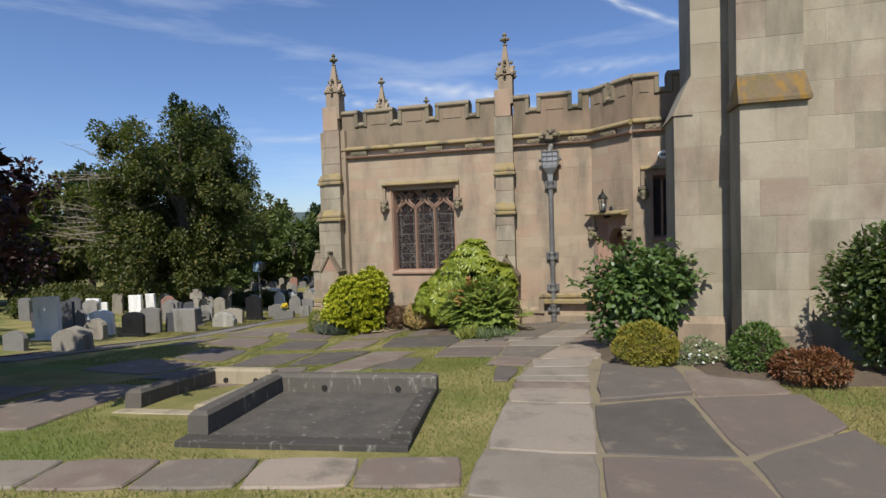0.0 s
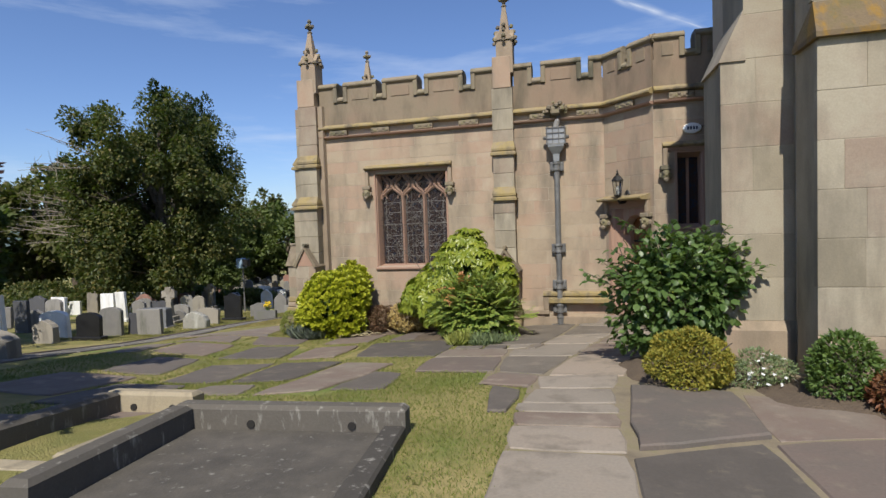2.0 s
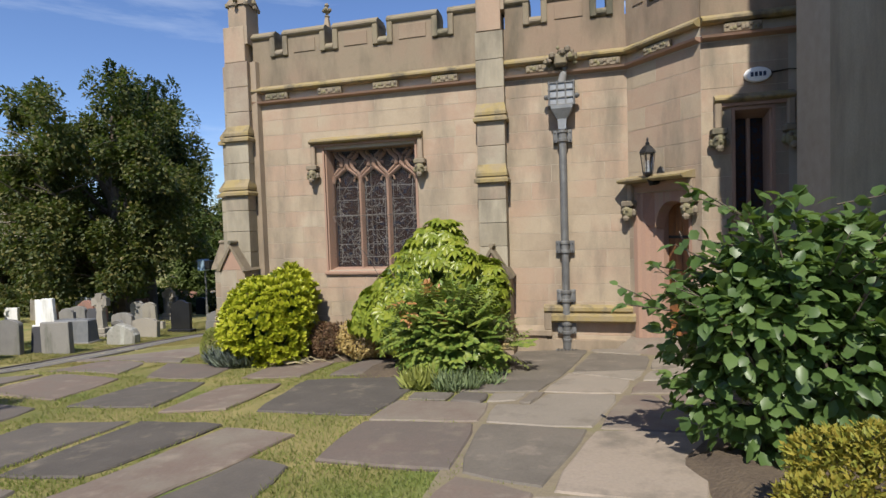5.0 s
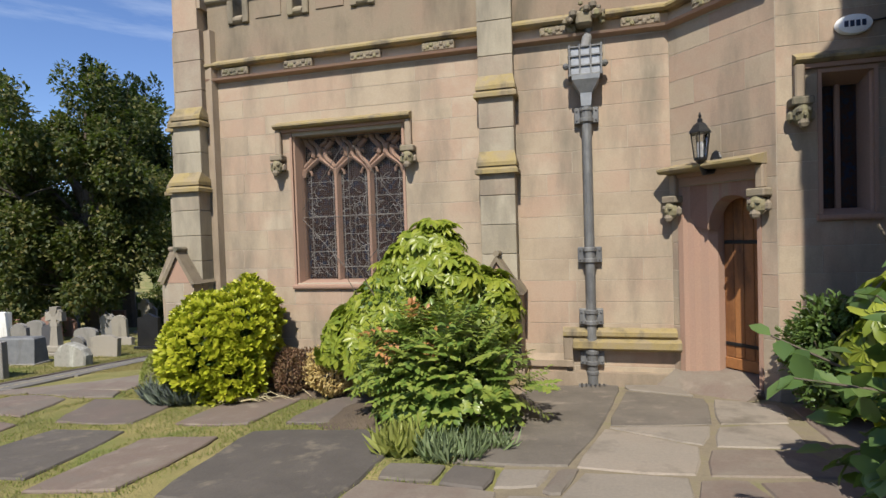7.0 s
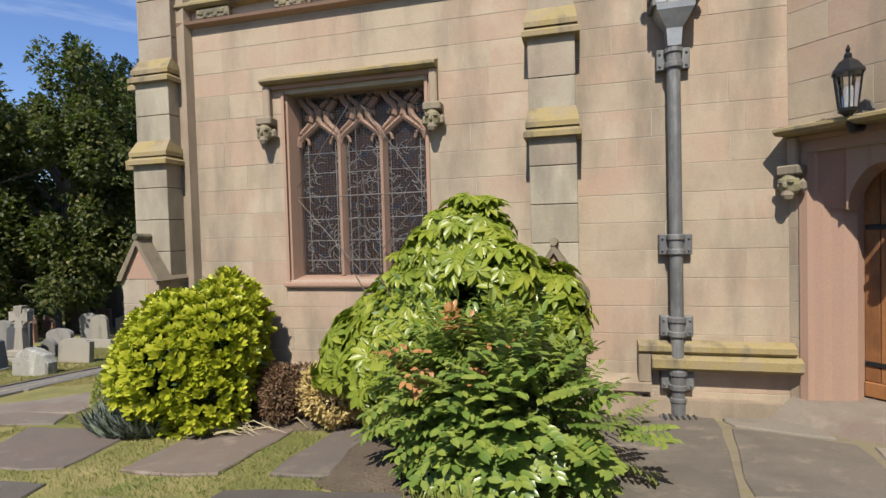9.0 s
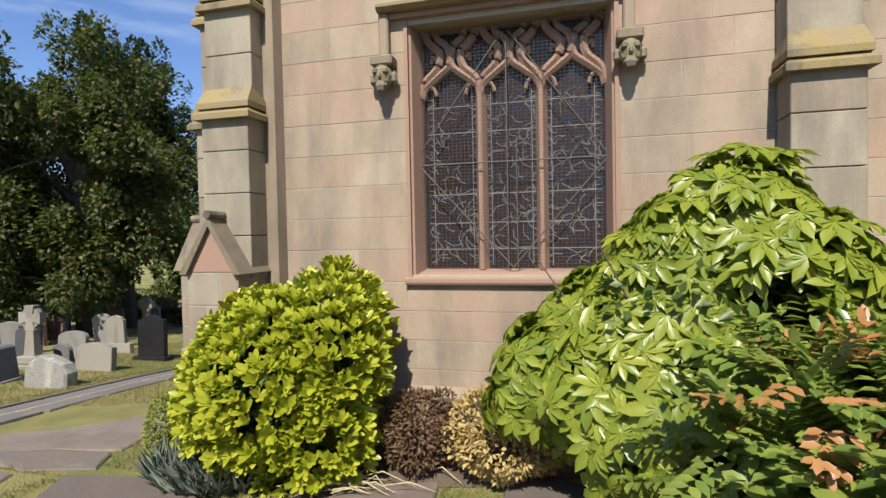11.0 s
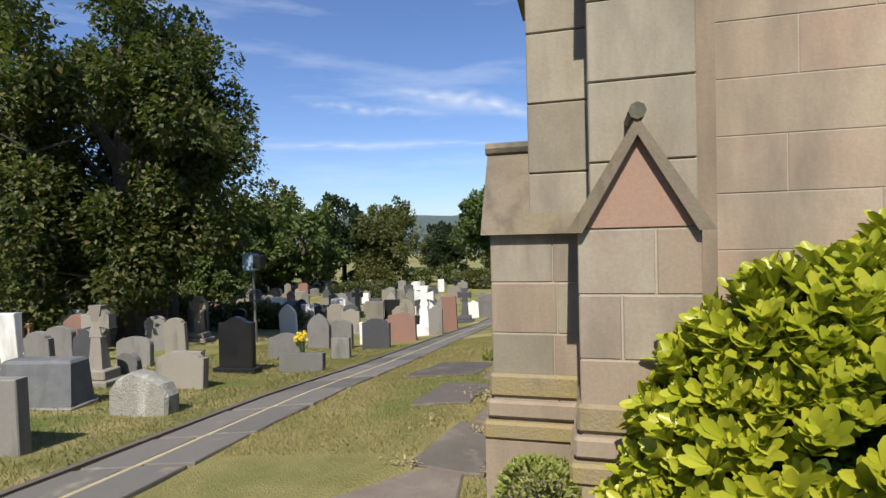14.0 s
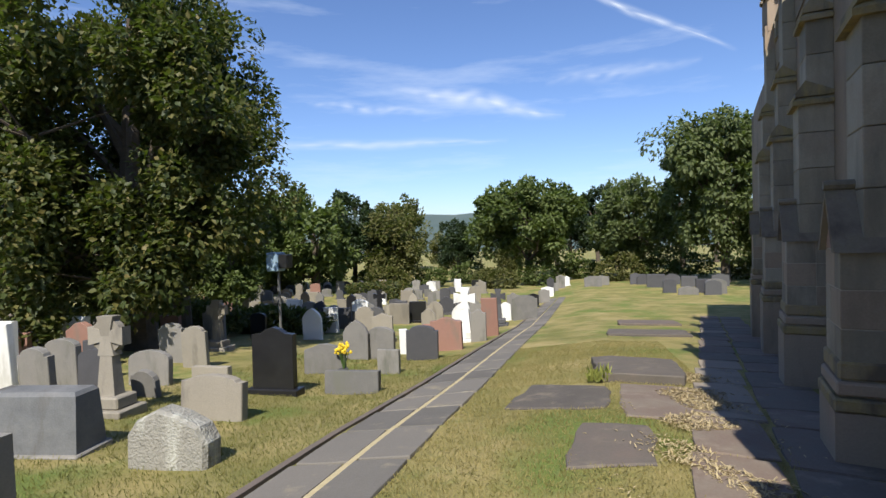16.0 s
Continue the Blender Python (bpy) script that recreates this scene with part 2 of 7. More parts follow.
def ground_z(x, y):
    """Height of the ground: it falls to the north, and across towards the graveyard."""
    z = float(np.interp(y, G_Y, G_Z))
    fall = min(max((-8.0 - x) / 4.0, 0), 1) * min(max((y - 6) / 6.0, 0), 1)
    along = min(max((y - 5) / 3.0, 0), 1) * float(np.interp(y, [13, 16, 24], [1, 0.45, 0]))
    cross = float(np.interp(x, [-8.5, -6.5, -5.2, -3.7, -1.2, 0.6], [-0.17, -0.27, -0.24, -0.13, 0.0, 0.09]))
    return z + along * cross * (1 - fall) - 0.5 * fall


def axis(fine0, fine1, step, far):
    pts = list(np.arange(fine0, fine1 + 0.001, step))
    d = step
    lo, hi = fine0, fine1
    while hi < far:
        d *= 1.35
        hi += d
        lo -= d
        pts.append(hi)
        pts.insert(0, lo)
    return pts


def build_ground():
    xs, ys = axis(-22, 8, 0.35, 2600), axis(-4, 40, 0.35, 2600)
    s = Shape()
    for y in ys:
        for x in xs:
            near = abs(x) < 60 and abs(y) < 90
            s.v.append((x, y, ground_z(x, y) - 0.012 + (noise.noise(Vector((x * 0.9, y * 0.9, 0))) * (0.02 if y > 9 else 0.006) if near else 0)))
    w = len(xs)
    s.f = [(j * w + i, j * w + i + 1, (j + 1) * w + i + 1, (j + 1) * w + i) for j in range(len(ys) - 1) for i in range(w - 1)]
    return tagged(part("ground", s, GRASS, smooth=True, fix=False), "mown churchyard grass, sun-bleached in patches", "ground", kind="structure")


build_ground()

# ---- stone walls ----
BLOCK = Shape()
BLOCK.add([(0, 0.02, 0), (1, 0.02, 0), (1, 0.02, 1), (0, 0.02, 1), (0.003, 0, 0.008), (0.997, 0, 0.008), (0.997, 0, 0.992), (0.003, 0, 0.992), (0, 1, 0), (1, 1, 0), (1, 1, 1), (0, 1, 1)],
          [(4, 5, 6, 7), (0, 1, 5, 4), (1, 2, 6, 5), (2, 3, 7, 6), (3, 0, 4, 7), (0, 8, 9, 1), (1, 9, 10, 2), (2, 10, 11, 3), (3, 11, 8, 0)])


def block_mesh(material):
    me = BLOCK.mesh("stone_block")
    me.materials.append(material)
    return me


BLOCK_MESH = {"wall": block_mesh(STONE), "tower": block_mesh(STONE_TOWER), "parapet": block_mesh(STONE_UPPER)}


def cut(spans, holes):
    for h0, h1 in holes:
        out = []
        for a, b in spans:
            if h1 <= a or h0 >= b:
                out.append((a, b))
                continue
            if a < h0:
                out.append((a, h0))
            if h1 < b:
                out.append((h1, b))
        spans = out
    return spans


def masonry(wall, m, x0, x1, z0, z1, course, holes=(), kind="wall", long=(0.55, 1.15), depth=0.08, seed=1):
    """Lays dressed stones over a wall's face. m: pose whose x runs along the wall, -y is out, z up. holes: (x0, x1, z0, z1)."""
    r = random.Random(seed)
    rows = max(1, round((z1 - z0) / course))
    for i in range(rows):
        a, b = z0 + (z1 - z0) * i / rows, z0 + (z1 - z0) * (i + 1) / rows
        inside = [(h[0], h[1]) for h in holes if h[2] < b - 0.03 and h[3] > a + 0.03]
        for s0, s1 in cut([(x0, x1)], inside):
            x = s0
            first = True
            while x < s1 - 0.01:
                w = r.uniform(*long) * (0.6 if first and i % 2 else 1)
                first = False
                if s1 - x - w < 0.28:
                    w = s1 - x
                g = 0.003
                ob = new("stone_block", BLOCK_MESH[kind])
                ob.parent = wall
                ob.matrix_basis = m @ Matrix.LocRotScale((x + g, -0.0025 - r.uniform(0, 0.002), a + g), None, (w - 2 * g, depth, b - a - 2 * g))
                x += w


Y1, Y3 = 13.65, 12.70           # faces of the window wall and of the wall beyond the door
XC0, XC1 = 0.38, 1.25           # where the canted wall with the door begins and ends
XW = -6.68                      # face of the west wall
BASE = -1.3
TOP = 4.30                      # foot of the battlements
ang = math.atan2(Y1 - Y3, XC1 - XC0)
CANT_L = math.hypot(Y1 - Y3, XC1 - XC0)
M_MAIN = pose(0, Y1, 0)
M_CANT = pose(XC0, Y1, 0, 0, 0, -math.degrees(ang))
M_THIRD = pose(0, Y3, 0)
WIN = (-4.90, -3.10, 0.40, 2.60)       # window opening in the main wall
WIN2 = (1.62, 2.14, 1.10, 2.56)
DOOR = (0.10, 1.12, -0.78, 1.55)       # in the canted wall's own x

wall_south = tagged(part("wall_south", Shape().box(-6.62, WIN[0], Y1, Y1 + 0.6, BASE, TOP).box(WIN[1], XC0, Y1, Y1 + 0.6, BASE, TOP)
                         .box(WIN[0], WIN[1], Y1, Y1 + 0.6, BASE, WIN[2]).box(WIN[0], WIN[1], Y1, Y1 + 0.6, WIN[3], TOP), MORTAR),
                    "pink and buff sandstone church wall with lime joints", "wall", kind="structure")
c = Shape().box(0, DOOR[0], 0, 0.5, BASE, TOP).box(DOOR[1], CANT_L, 0, 0.5, BASE, TOP).box(DOOR[0], DOOR[1], 0, 0.5, DOOR[3], TOP).box(DOOR[0], DOOR[1], 0, 0.5, BASE, DOOR[2])
wall_canted = tagged(part("wall_canted", c.moved(M_CANT), MORTAR), "canted sandstone wall with a small arched doorway", "wall", kind="structure")
wall_third = tagged(part("wall_vestry", Shape().box(XC1, WIN2[0], Y3, Y3 + 0.6, BASE, TOP).box(WIN2[1], 4.6, Y3, Y3 + 0.6, BASE, TOP)
                         .box(WIN2[0], WIN2[1], Y3, Y3 + 0.6, BASE, WIN2[2]).box(WIN2[0], WIN2[1], Y3, Y3 + 0.6, WIN2[3], TOP), MORTAR),
                    "sandstone church wall with a narrow window", "wall", kind="structure")
M_WEST = pose(-6.62, 14.1, 0, 0, 0, -102.3)      # its x runs back towards the corner
wall_west = tagged(part("wall_west", Shape().box(-19, 0.0, 0, 0.6, -3.6, TOP).box(-0.02, 0.45, 0.06, 0.6, -2, TOP).moved(M_WEST), STONE_ISLE),
                   "shaded west wall of the sandstone church", "wall", kind="structure")
# roof and back that close the building
tagged(part("church_roof", Shape().prism([(-5.9, 14.3), (8.4, 14.3), (8.4, 32), (-2.0, 32)], 3.7, 3.9), COPING), "flat lead roof hidden behind the battlements", "roof", kind="structure")
tagged(part("wall_east", Shape().box(8.4, 9, 12, 33, -2, 4.2).box(-2.6, 9, 32.2, 32.8, -3.6, 4.2), STONE_ISLE), "plain sandstone wall closing the church", "wall", kind="structure")

HOLES_S = [(WIN[0], WIN[1], WIN[2] - 0.06, WIN[3] + 0.06)]


# string course, plinth and battlements
def moulding(name, profile, runs, material, label, category):
    ob = Shape()
    for a, b in runs:
        ob.along(profile, a, b)
    return tagged(part(name, ob, material), label, category, kind="structure")


RUNS = [((-6.25, Y1), (-1.97, Y1)), ((-1.53, Y1), (XC0, Y1)), ((XC0, Y1), (XC1, Y3)), ((XC1, Y3), (3.4, Y3))]


def runs_at(z):
    return [((a[0], a[1], z), (b[0], b[1], z)) for a, b in RUNS]


moulding("string_course", [(-0.02, 0), (0.10, 0.03), (0.115, 0.06), (0.06, 0.075), (-0.02, 0.08)], runs_at(3.50), STONE_RED, "weathered sandstone string course", "moulding")
moulding("cornice", [(-0.02, 0), (0.09, 0.0), (0.13, 0.03), (0.13, 0.06), (0.02, 0.13), (-0.02, 0.14)], runs_at(3.715), LICHEN, "lichened sandstone cornice", "moulding")
moulding("plinth", [(-0.02, -0.4), (0.07, -0.4), (0.07, 0.0), (0.09, 0.02), (0.09, 0.06), (0.0, 0.14), (-0.02, 0.14)], [((-6.3, Y1, -0.72), (-0.95, Y1, -0.72))], STONE_ISLE, "moulded sandstone plinth", "moulding")


def battlements(a, b, z, spans, seed):
    """Merlons and crenels along a wall from a to b. spans: (start, end, high) along it."""
    a, b = Vector((*a, 0)), Vector((*b, 0))
    d = (b - a).normalized()
    m = Matrix.Translation(a) @ Matrix.Rotation(math.atan2(d.y, d.x), 4, "Z")
    body = thing("battlement", "sandstone battlements with weathered moulded coping", "battlement", kind="structure", at=m)
    hi, lo = 4.80, 4.46
    low = Shape().box(0, (b - a).length, -0.02, 0.32, z, lo - 0.11)
    for s0, s1, high in spans:
        if high:
            low.box(s0 + 0.02, s1 - 0.02, -0.019, 0.319, lo - 0.115, hi - 0.09)
    part("parapet", low, STONE_UPPER, body)
    cap = [(-0.40, 0.03), (-0.40, -0.02), (-0.36, -0.04), (0.0, -0.06), (0.06, -0.02), (0.075, 0.0), (0.075, 0.03), (0.0, 0.10), (-0.30, 0.10)]
    for s0, s1, high in spans:
        zz = (hi if high else lo) - 0.06
        e = 0.05 if high else -0.05
        part("coping", Shape().along(cap, (s0 - e, 0, zz), (s1 + e, 0, zz)), COPING, body)
        if high:
            for x in (s0, s1):
                if 0.02 < x < (b - a).length - 0.02:
                    part("jamb_coping", Shape().box(x - 0.05, x + 0.05, -0.065, 0.39, lo - 0.1, hi - 0.085, 0.012), COPING, body)
            if s1 - s0 > 0.5:
                part("panel", Shape().box(s0 + 0.16, s1 - 0.16, -0.034, 0.0, lo - 0.06, hi - 0.16, 0.006), STONE_UPPER, body)
    return body


battlements((-6.25, Y1), (-1.97, Y1), 3.82, [(0, 0.45, 1), (0.45, 0.71, 0), (0.71, 1.46, 1), (1.46, 1.71, 0), (1.71, 2.47, 1), (2.47, 2.74, 0), (2.74, 3.55, 1), (3.55, 3.83, 0), (3.83, 4.28, 1)], 1)
battlements((-1.53, Y1), (XC0, Y1), 3.82, [(0, 0.37, 1), (0.37, 0.66, 0), (0.66, 1.42, 1), (1.42, 1.67, 0), (1.67, 1.91, 1)], 2)
battlements((XC0, Y1), (XC1, Y3), 3.82, [(0, 0.52, 1), (0.52, 0.76, 0), (0.76, CANT_L, 1)], 3)
battlements((XC1, Y3), (4.4, Y3), 3.82, [(0, 0.52, 1), (0.52, 0.80, 0), (0.80, 1.6, 1), (1.6, 1.85, 0), (1.85, 2.6, 1), (2.6, 3.15, 0)], 4)
w0, w1 = M_WEST @ Vector((-12.0, 0, 0)), M_WEST @ Vector((0.3, 0, 0))
battlements((w0.x, w0.y), (w1.x, w1.y), 3.82, [(i * 1.02 + (0 if j else 0.77), i * 1.02 + (0.77 if j else 1.02), j) for i in range(12) for j in (1, 0)], 5)


# ---- buttresses ----
ROOF_STONE = mat("mossy_roof_stone", [(0.13, 0.105, 0.075), (0.19, 0.155, 0.11), (0.17, 0.145, 0.075)], 3.0, 0.95, 0.3, 60, stain=(0.09, 0.075, 0.055), stain_scale=3.0)
def sloped_cap(s, x0, x1, yb, y_low, y_high, z0, z1, over=0.03):
    """A weathering: a sloped stone from a wide stage (front y_low) up to a narrower one (front y_high)."""
    s.add([(x0 - over, y_low - over, z0), (x1 + over, y_low - over, z0), (x1 + over, y_low - over, z0 + 0.05), (x0 - over, y_low - over, z0 + 0.05),
           (x0 - over, yb, z0), (x1 + over, yb, z0), (x1 + 0.0, y_high, z1), (x0 - 0.0, y_high, z1), (x1 + over, yb, z0 + 0.05), (x0 - over, yb, z0 + 0.05)],
          [(0, 1, 2, 3), (3, 2, 6, 7), (0, 4, 5, 1), (2, 1, 5, 8), (3, 9, 4, 0), (2, 8, 6), (3, 7, 9), (7, 6, 8, 9)])


def pinnacle(parent, x, y, z, w, material=None):
    """Shaft with four little gables, a crocketed spire and a leafy finial; z is its foot."""
    shaft = Shape().box(x - w / 2, x + w / 2, y - w / 2, y + w / 2, z, z + 0.75)
    part("shaft", shaft, STONE_ISLE, parent)
    g = Shape()
    h = w / 2 + 0.03
    for k in range(4):
        m = Matrix.Translation((x, y, z + 0.72)) @ Matrix.Rotation(k * math.pi / 2, 4, "Z")
        g.join(Shape().add([(-h, -h, 0), (h, -h, 0), (0, -h, 0.26), (-h, 0, 0), (h, 0, 0), (0, 0, 0.26)], [(0, 1, 2), (0, 3, 4, 1), (1, 4, 5, 2), (0, 2, 5, 3), (3, 5, 4)]), m)
    part("gables", g, STONE_ISLE, parent)
    s = Shape().lathe([(w * 0.50, z + 0.80), (w * 0.40, z + 1.0), (w * 0.14, z + 1.48), (w * 0.12, z + 1.5)], (x, y, 0), 4, math.pi / 4)
    part("spire", s, STONE_ISLE, parent)
    cr = Shape()
    for k in range(4):
        c0, s0 = math.cos(k * math.pi / 2), math.sin(k * math.pi / 2)
        for dz, rr, size in ((0.80, h + 0.02, 0.052), (0.93, h * 0.98, 0.045), (1.05, h * 0.72, 0.05), (0.70, h + 0.03, 0.045)):
            cr.ball((x + c0 * rr, y + s0 * rr, z + dz), size, 6, 4)
        c1, s1 = math.cos(k * math.pi / 2 + math.pi / 4), math.sin(k * math.pi / 2 + math.pi / 4)
        cr.ball((x + c1 * h * 1.25, y + s1 * h * 1.25, z + 0.72), 0.05, 6, 4)
    part("crockets", cr, COPING, parent)
    f = Shape().lathe([(0.05, z + 1.48), (0.065, z + 1.5), (0.035, z + 1.53), (0.035, z + 1.57), (0.09, z + 1.62), (0.095, z + 1.66), (0.04, z + 1.69), (0.035, z + 1.72), (0.06, z + 1.76), (0.03, z + 1.81)], (x, y, 0), 8)
    for k in range(4):
        f.ball((x + 0.085 * math.cos(k * math.pi / 2), y + 0.085 * math.sin(k * math.pi / 2), z + 1.645), 0.045, 6, 4)
    part("finial", f, COPING, parent)


def gable_base(parent, x0, x1, y0, yb, zg, z_eave, z_ridge, m=None):
    """The broad foot of a buttress: a block under a steep stone gable roof with a ridge roll; front at y0."""
    m = m or Matrix.Identity(4)
    mid = (x0 + x1) / 2
    p = [("foot", Shape().box(x0 + 0.005, x1 - 0.005, y0 + 0.005, yb, zg, z_eave - 0.004), MORTAR)]
    courses = max(2, round((z_eave - zg) / 0.29))
    h = (z_eave - 0.006 - zg) / courses
    for k in range(courses):
        u = x0 + (x1 - x0) * (0.36 if k % 2 else 0.64)
        v = y0 + min(0.34 if k % 2 else 0.62, (yb - y0) * 0.6)
        for n, (a, b, c, d) in enumerate(((x0, u, y0, v), (u, x1, y0, v), (x0, x1, v, yb))):
            p.append(("stone_block", Shape().box(a + (0.004 if a > x0 else 0), b - (0.004 if b < x1 else 0), c + (0.004 if c > y0 else 0), d, zg + k * h + 0.003, zg + (k + 1) * h - 0.003, 0.005), (STONE_TOWER, STONE_ISLE, STONE_TOWER)[(k + n) % 3]))
    a = Shape().add([(x0 + 0.02, y0 - 0.002, z_eave), (x1 - 0.02, y0 - 0.002, z_eave), (mid, y0 - 0.002, z_ridge - 0.06), (x0 + 0.02, yb, z_eave), (x1 - 0.02, yb, z_eave), (mid, yb, z_ridge - 0.06)],
                    [(0, 1, 2), (3, 5, 4), (0, 3, 4, 1), (1, 4, 5, 2), (0, 2, 5, 3)])
    p.append(("gable", a, STONE_RED))
    t, o, f = 0.05, 0.05, 0.045
    for sgn in (-1, 1):
        e = x0 - o if sgn < 0 else x1 + o
        r = Shape().add([(e, y0 - f, z_eave - 0.02), (mid, y0 - f, z_ridge), (mid, y0 - f, z_ridge - t * 1.6), (e - sgn * 0.07, y0 - f, z_eave - 0.02),
                         (e, yb, z_eave - 0.02), (mid, yb, z_ridge), (mid, yb, z_ridge - t * 1.6), (e - sgn * 0.07, yb, z_eave - 0.02)],
                        [(0, 1, 2, 3), (4, 7, 6, 5), (0, 4, 5, 1), (1, 5, 6, 2), (2, 6, 7, 3), (3, 7, 4, 0)])
        p.append(("roof_slab", r, ROOF_STONE))
    p.append(("ridge_roll", Shape().tube([(mid, y0 - f - 0.01, z_ridge + 0.02), (mid, yb, z_ridge + 0.02)], 0.038, 8), COPING))
    for k, (dz, out) in enumerate(((-0.83, 0.02), (-0.945, 0.035), (-1.06, 0.055))):
        p.append(("plinth_mould", Shape().box(x0 - out, x1 + out, y0 - out, yb, z_eave + dz - 0.10, z_eave + dz + (0 if k else 0.03), 0.015), LICHEN if k != 1 else STONE_ISLE))
    p.append(("plinth_block", Shape().box(x0 - 0.045, x1 + 0.045, y0 - 0.045, yb, zg, z_eave - 1.165), STONE_ISLE))
    for name, sh, ma in p:
        part(name, sh.moved(m), ma, parent)


def stages(parent, x0, x1, yb, fronts, m=None):
    """The shaft of a buttress: fronts are (z0, z1, y of the face); a sloped stone covers each step."""
    m = m or Matrix.Identity(4)
    for i, (z0, z1, y) in enumerate(fronts):
        n = max(1, round((z1 - z0) / 0.42))
        for k in range(n):
            a, b = z0 + (z1 - z0) * k / n, z0 + (z1 - z0) * (k + 1) / n
            part("stone_block", Shape().box(x0, x1, y, yb, a + 0.003, b - 0.003, 0.006).moved(m), STONE_TOWER, parent)
        if i + 1 < len(fronts):
            s = Shape()
            sloped_cap(s, x0, x1, yb - 0.002, y, fronts[i + 1][2] - 0.003, z1, z1 + 0.20)
            sloped_cap(s, x0, x1, yb - 0.002, y - 0.012, y + 0.02, z1 - 0.1, z1 + 0.004, 0.05)
            part("weathering", s.moved(m), LICHEN, parent)


b2 = thing("buttress", "sandstone wall buttress with lichened set-offs and crocketed pinnacle", "buttress", kind="structure")
stages(b2, -1.99, -1.53, Y1, [(0.4, 1.93, 13.36), (1.93, 2.93, 13.42), (2.93, 4.3, 13.48)])
part("stone_block", Shape().box(-1.96, -1.56, 13.47, Y1 + 0.3, 4.303, 4.98, 0.006), STONE, b2)
pinnacle(b2, -1.68, 13.66, 4.62, 0.36)
gable_base(b2, -2.04, -1.48, 13.13, Y1, BASE, 0.30, 0.78)

corner = thing("corner_buttress", "sandstone angle buttress with gabled foot and crocketed pinnacle", "buttress", kind="structure")
stages(corner, -6.74, -6.26, Y1, [(0.4, 1.93, 13.30), (1.93, 2.93, 13.38), (2.93, 4.3, 13.46)])
MW = pose(XW, Y1, 0, 0, 0, -90)
stages(corner, -0.45, 0.03, 0, [(0.4, 1.93, -0.38), (1.93, 2.93, -0.30), (2.93, 4.3, -0.22)], MW)
part("stone_block", Shape().box(-6.73, -6.29, 13.46, Y1 + 0.45, 4.303, 4.95, 0.006), STONE, corner)
pinnacle(corner, -6.42, 13.66, 4.62, 0.38)
gable_base(corner, -6.80, -6.28, 13.13, Y1, -1.6, 0.47, 0.95)
gable_base(corner, -0.47, 0.05, -0.60, 0, -1.8, 0.47, 0.95, MW)
for along in (2.5, 5.6, 8.7, 11.8):
    bw = thing("west_buttress", "shaded sandstone buttress of the west wall", "buttress", kind="structure")
    mw = M_WEST @ pose(-along, 0, 0)
    stages(bw, -0.25, 0.25, 0, [(0.2, 1.93, -0.36), (1.93, 2.93, -0.28), (2.93, 4.3, -0.2)], mw)
    gable_base(bw, -0.27, 0.27, -0.50, 0, -2.9, 0.2, 0.66, mw)
    top = mw @ Vector((0, -0.02, 0))
    part("pier", Shape().box(-0.2, 0.2, -0.21, 0.25, 4.303, 4.85).moved(mw), STONE_ISLE, bw)
    pinnacle(bw, top.x, top.y, 4.72, 0.36)
# ---- tower ----
TW_H = 15.0
tower = tagged(part("tower", Shape().box(2.15, 9.0, 8.16, 12.0, -1.0, TW_H).box(3.6, 9.0, 12.0, 13.4, -1.0, TW_H), MORTAR), "tall grey-buff sandstone church tower", "tower", kind="structure")
tb = thing("tower_buttress", "broad tower buttress of grey sandstone blocks", "buttress", kind="structure")
part("core", Shape().box(1.42, 2.16, 8.42, 9.3, -1.0, 3.1).box(1.65, 2.16, 8.42, 9.3, 3.1, 6.5).box(2.0, 2.2, 8.42, 9.3, 6.5, 11.0), STONE_TOWER, tb)
part("weathering", Shape().add([(1.38, 8.395, 3.06), (1.38, 9.3, 3.06), (1.64, 8.395, 3.62), (1.64, 9.3, 3.62), (1.66, 8.395, 3.06), (1.66, 9.3, 3.06)], [(0, 1, 3, 2), (0, 2, 4), (1, 5, 3), (2, 3, 5, 4), (0, 4, 5, 1)]), STONE_TOWER, tb)
part("weathering", Shape().add([(1.62, 8.395, 6.5), (1.62, 9.3, 6.5), (2.02, 8.395, 7.1), (2.02, 9.3, 7.1), (2.1, 8.395, 6.5), (2.1, 9.3, 6.5)], [(0, 1, 3, 2), (0, 2, 4), (1, 5, 3), (2, 3, 5, 4), (0, 4, 5, 1)]), LICHEN, tb)
part("core", Shape().box(2.08, 2.82, 7.63, 8.17, -1.0, 3.0).box(2.08, 2.82, 7.75, 8.17, 3.0, 9.5), STONE_TOWER, tb)
s = Shape()
sloped_cap(s, 2.06, 2.84, 8.15, 7.59, 7.72, 3.0, 3.38, 0.03)
part("weathering", s, mat("mossy_set_off", [(0.10, 0.075, 0.045), (0.15, 0.11, 0.065), (0.12, 0.10, 0.04)], 4, 0.95, 0.5, 40, stain=(0.22, 0.13, 0.03), stain_scale=7, stain_at=(0.5, 0.62)), tb, "mossy sloping set-off stone")
tp = thing("tower_plinth", "chamfered sandstone plinth course of the tower", "plinth", kind="structure")
part("course", Shape().along([(-0.02, -0.9), (0.07, -0.9), (0.07, 0), (0, 0.1), (-0.02, 0.1)], (1.40, 8.40, 0.02), (2.07, 8.40, 0.02)), STONE_ISLE, tp)
part("course", Shape().along([(-0.02, -0.9), (0.07, -0.9), (0.07, 0), (0, 0.1), (-0.02, 0.1)], (2.05, 7.6, 0.02), (2.84, 7.6, 0.02)), STONE_ISLE, tp)

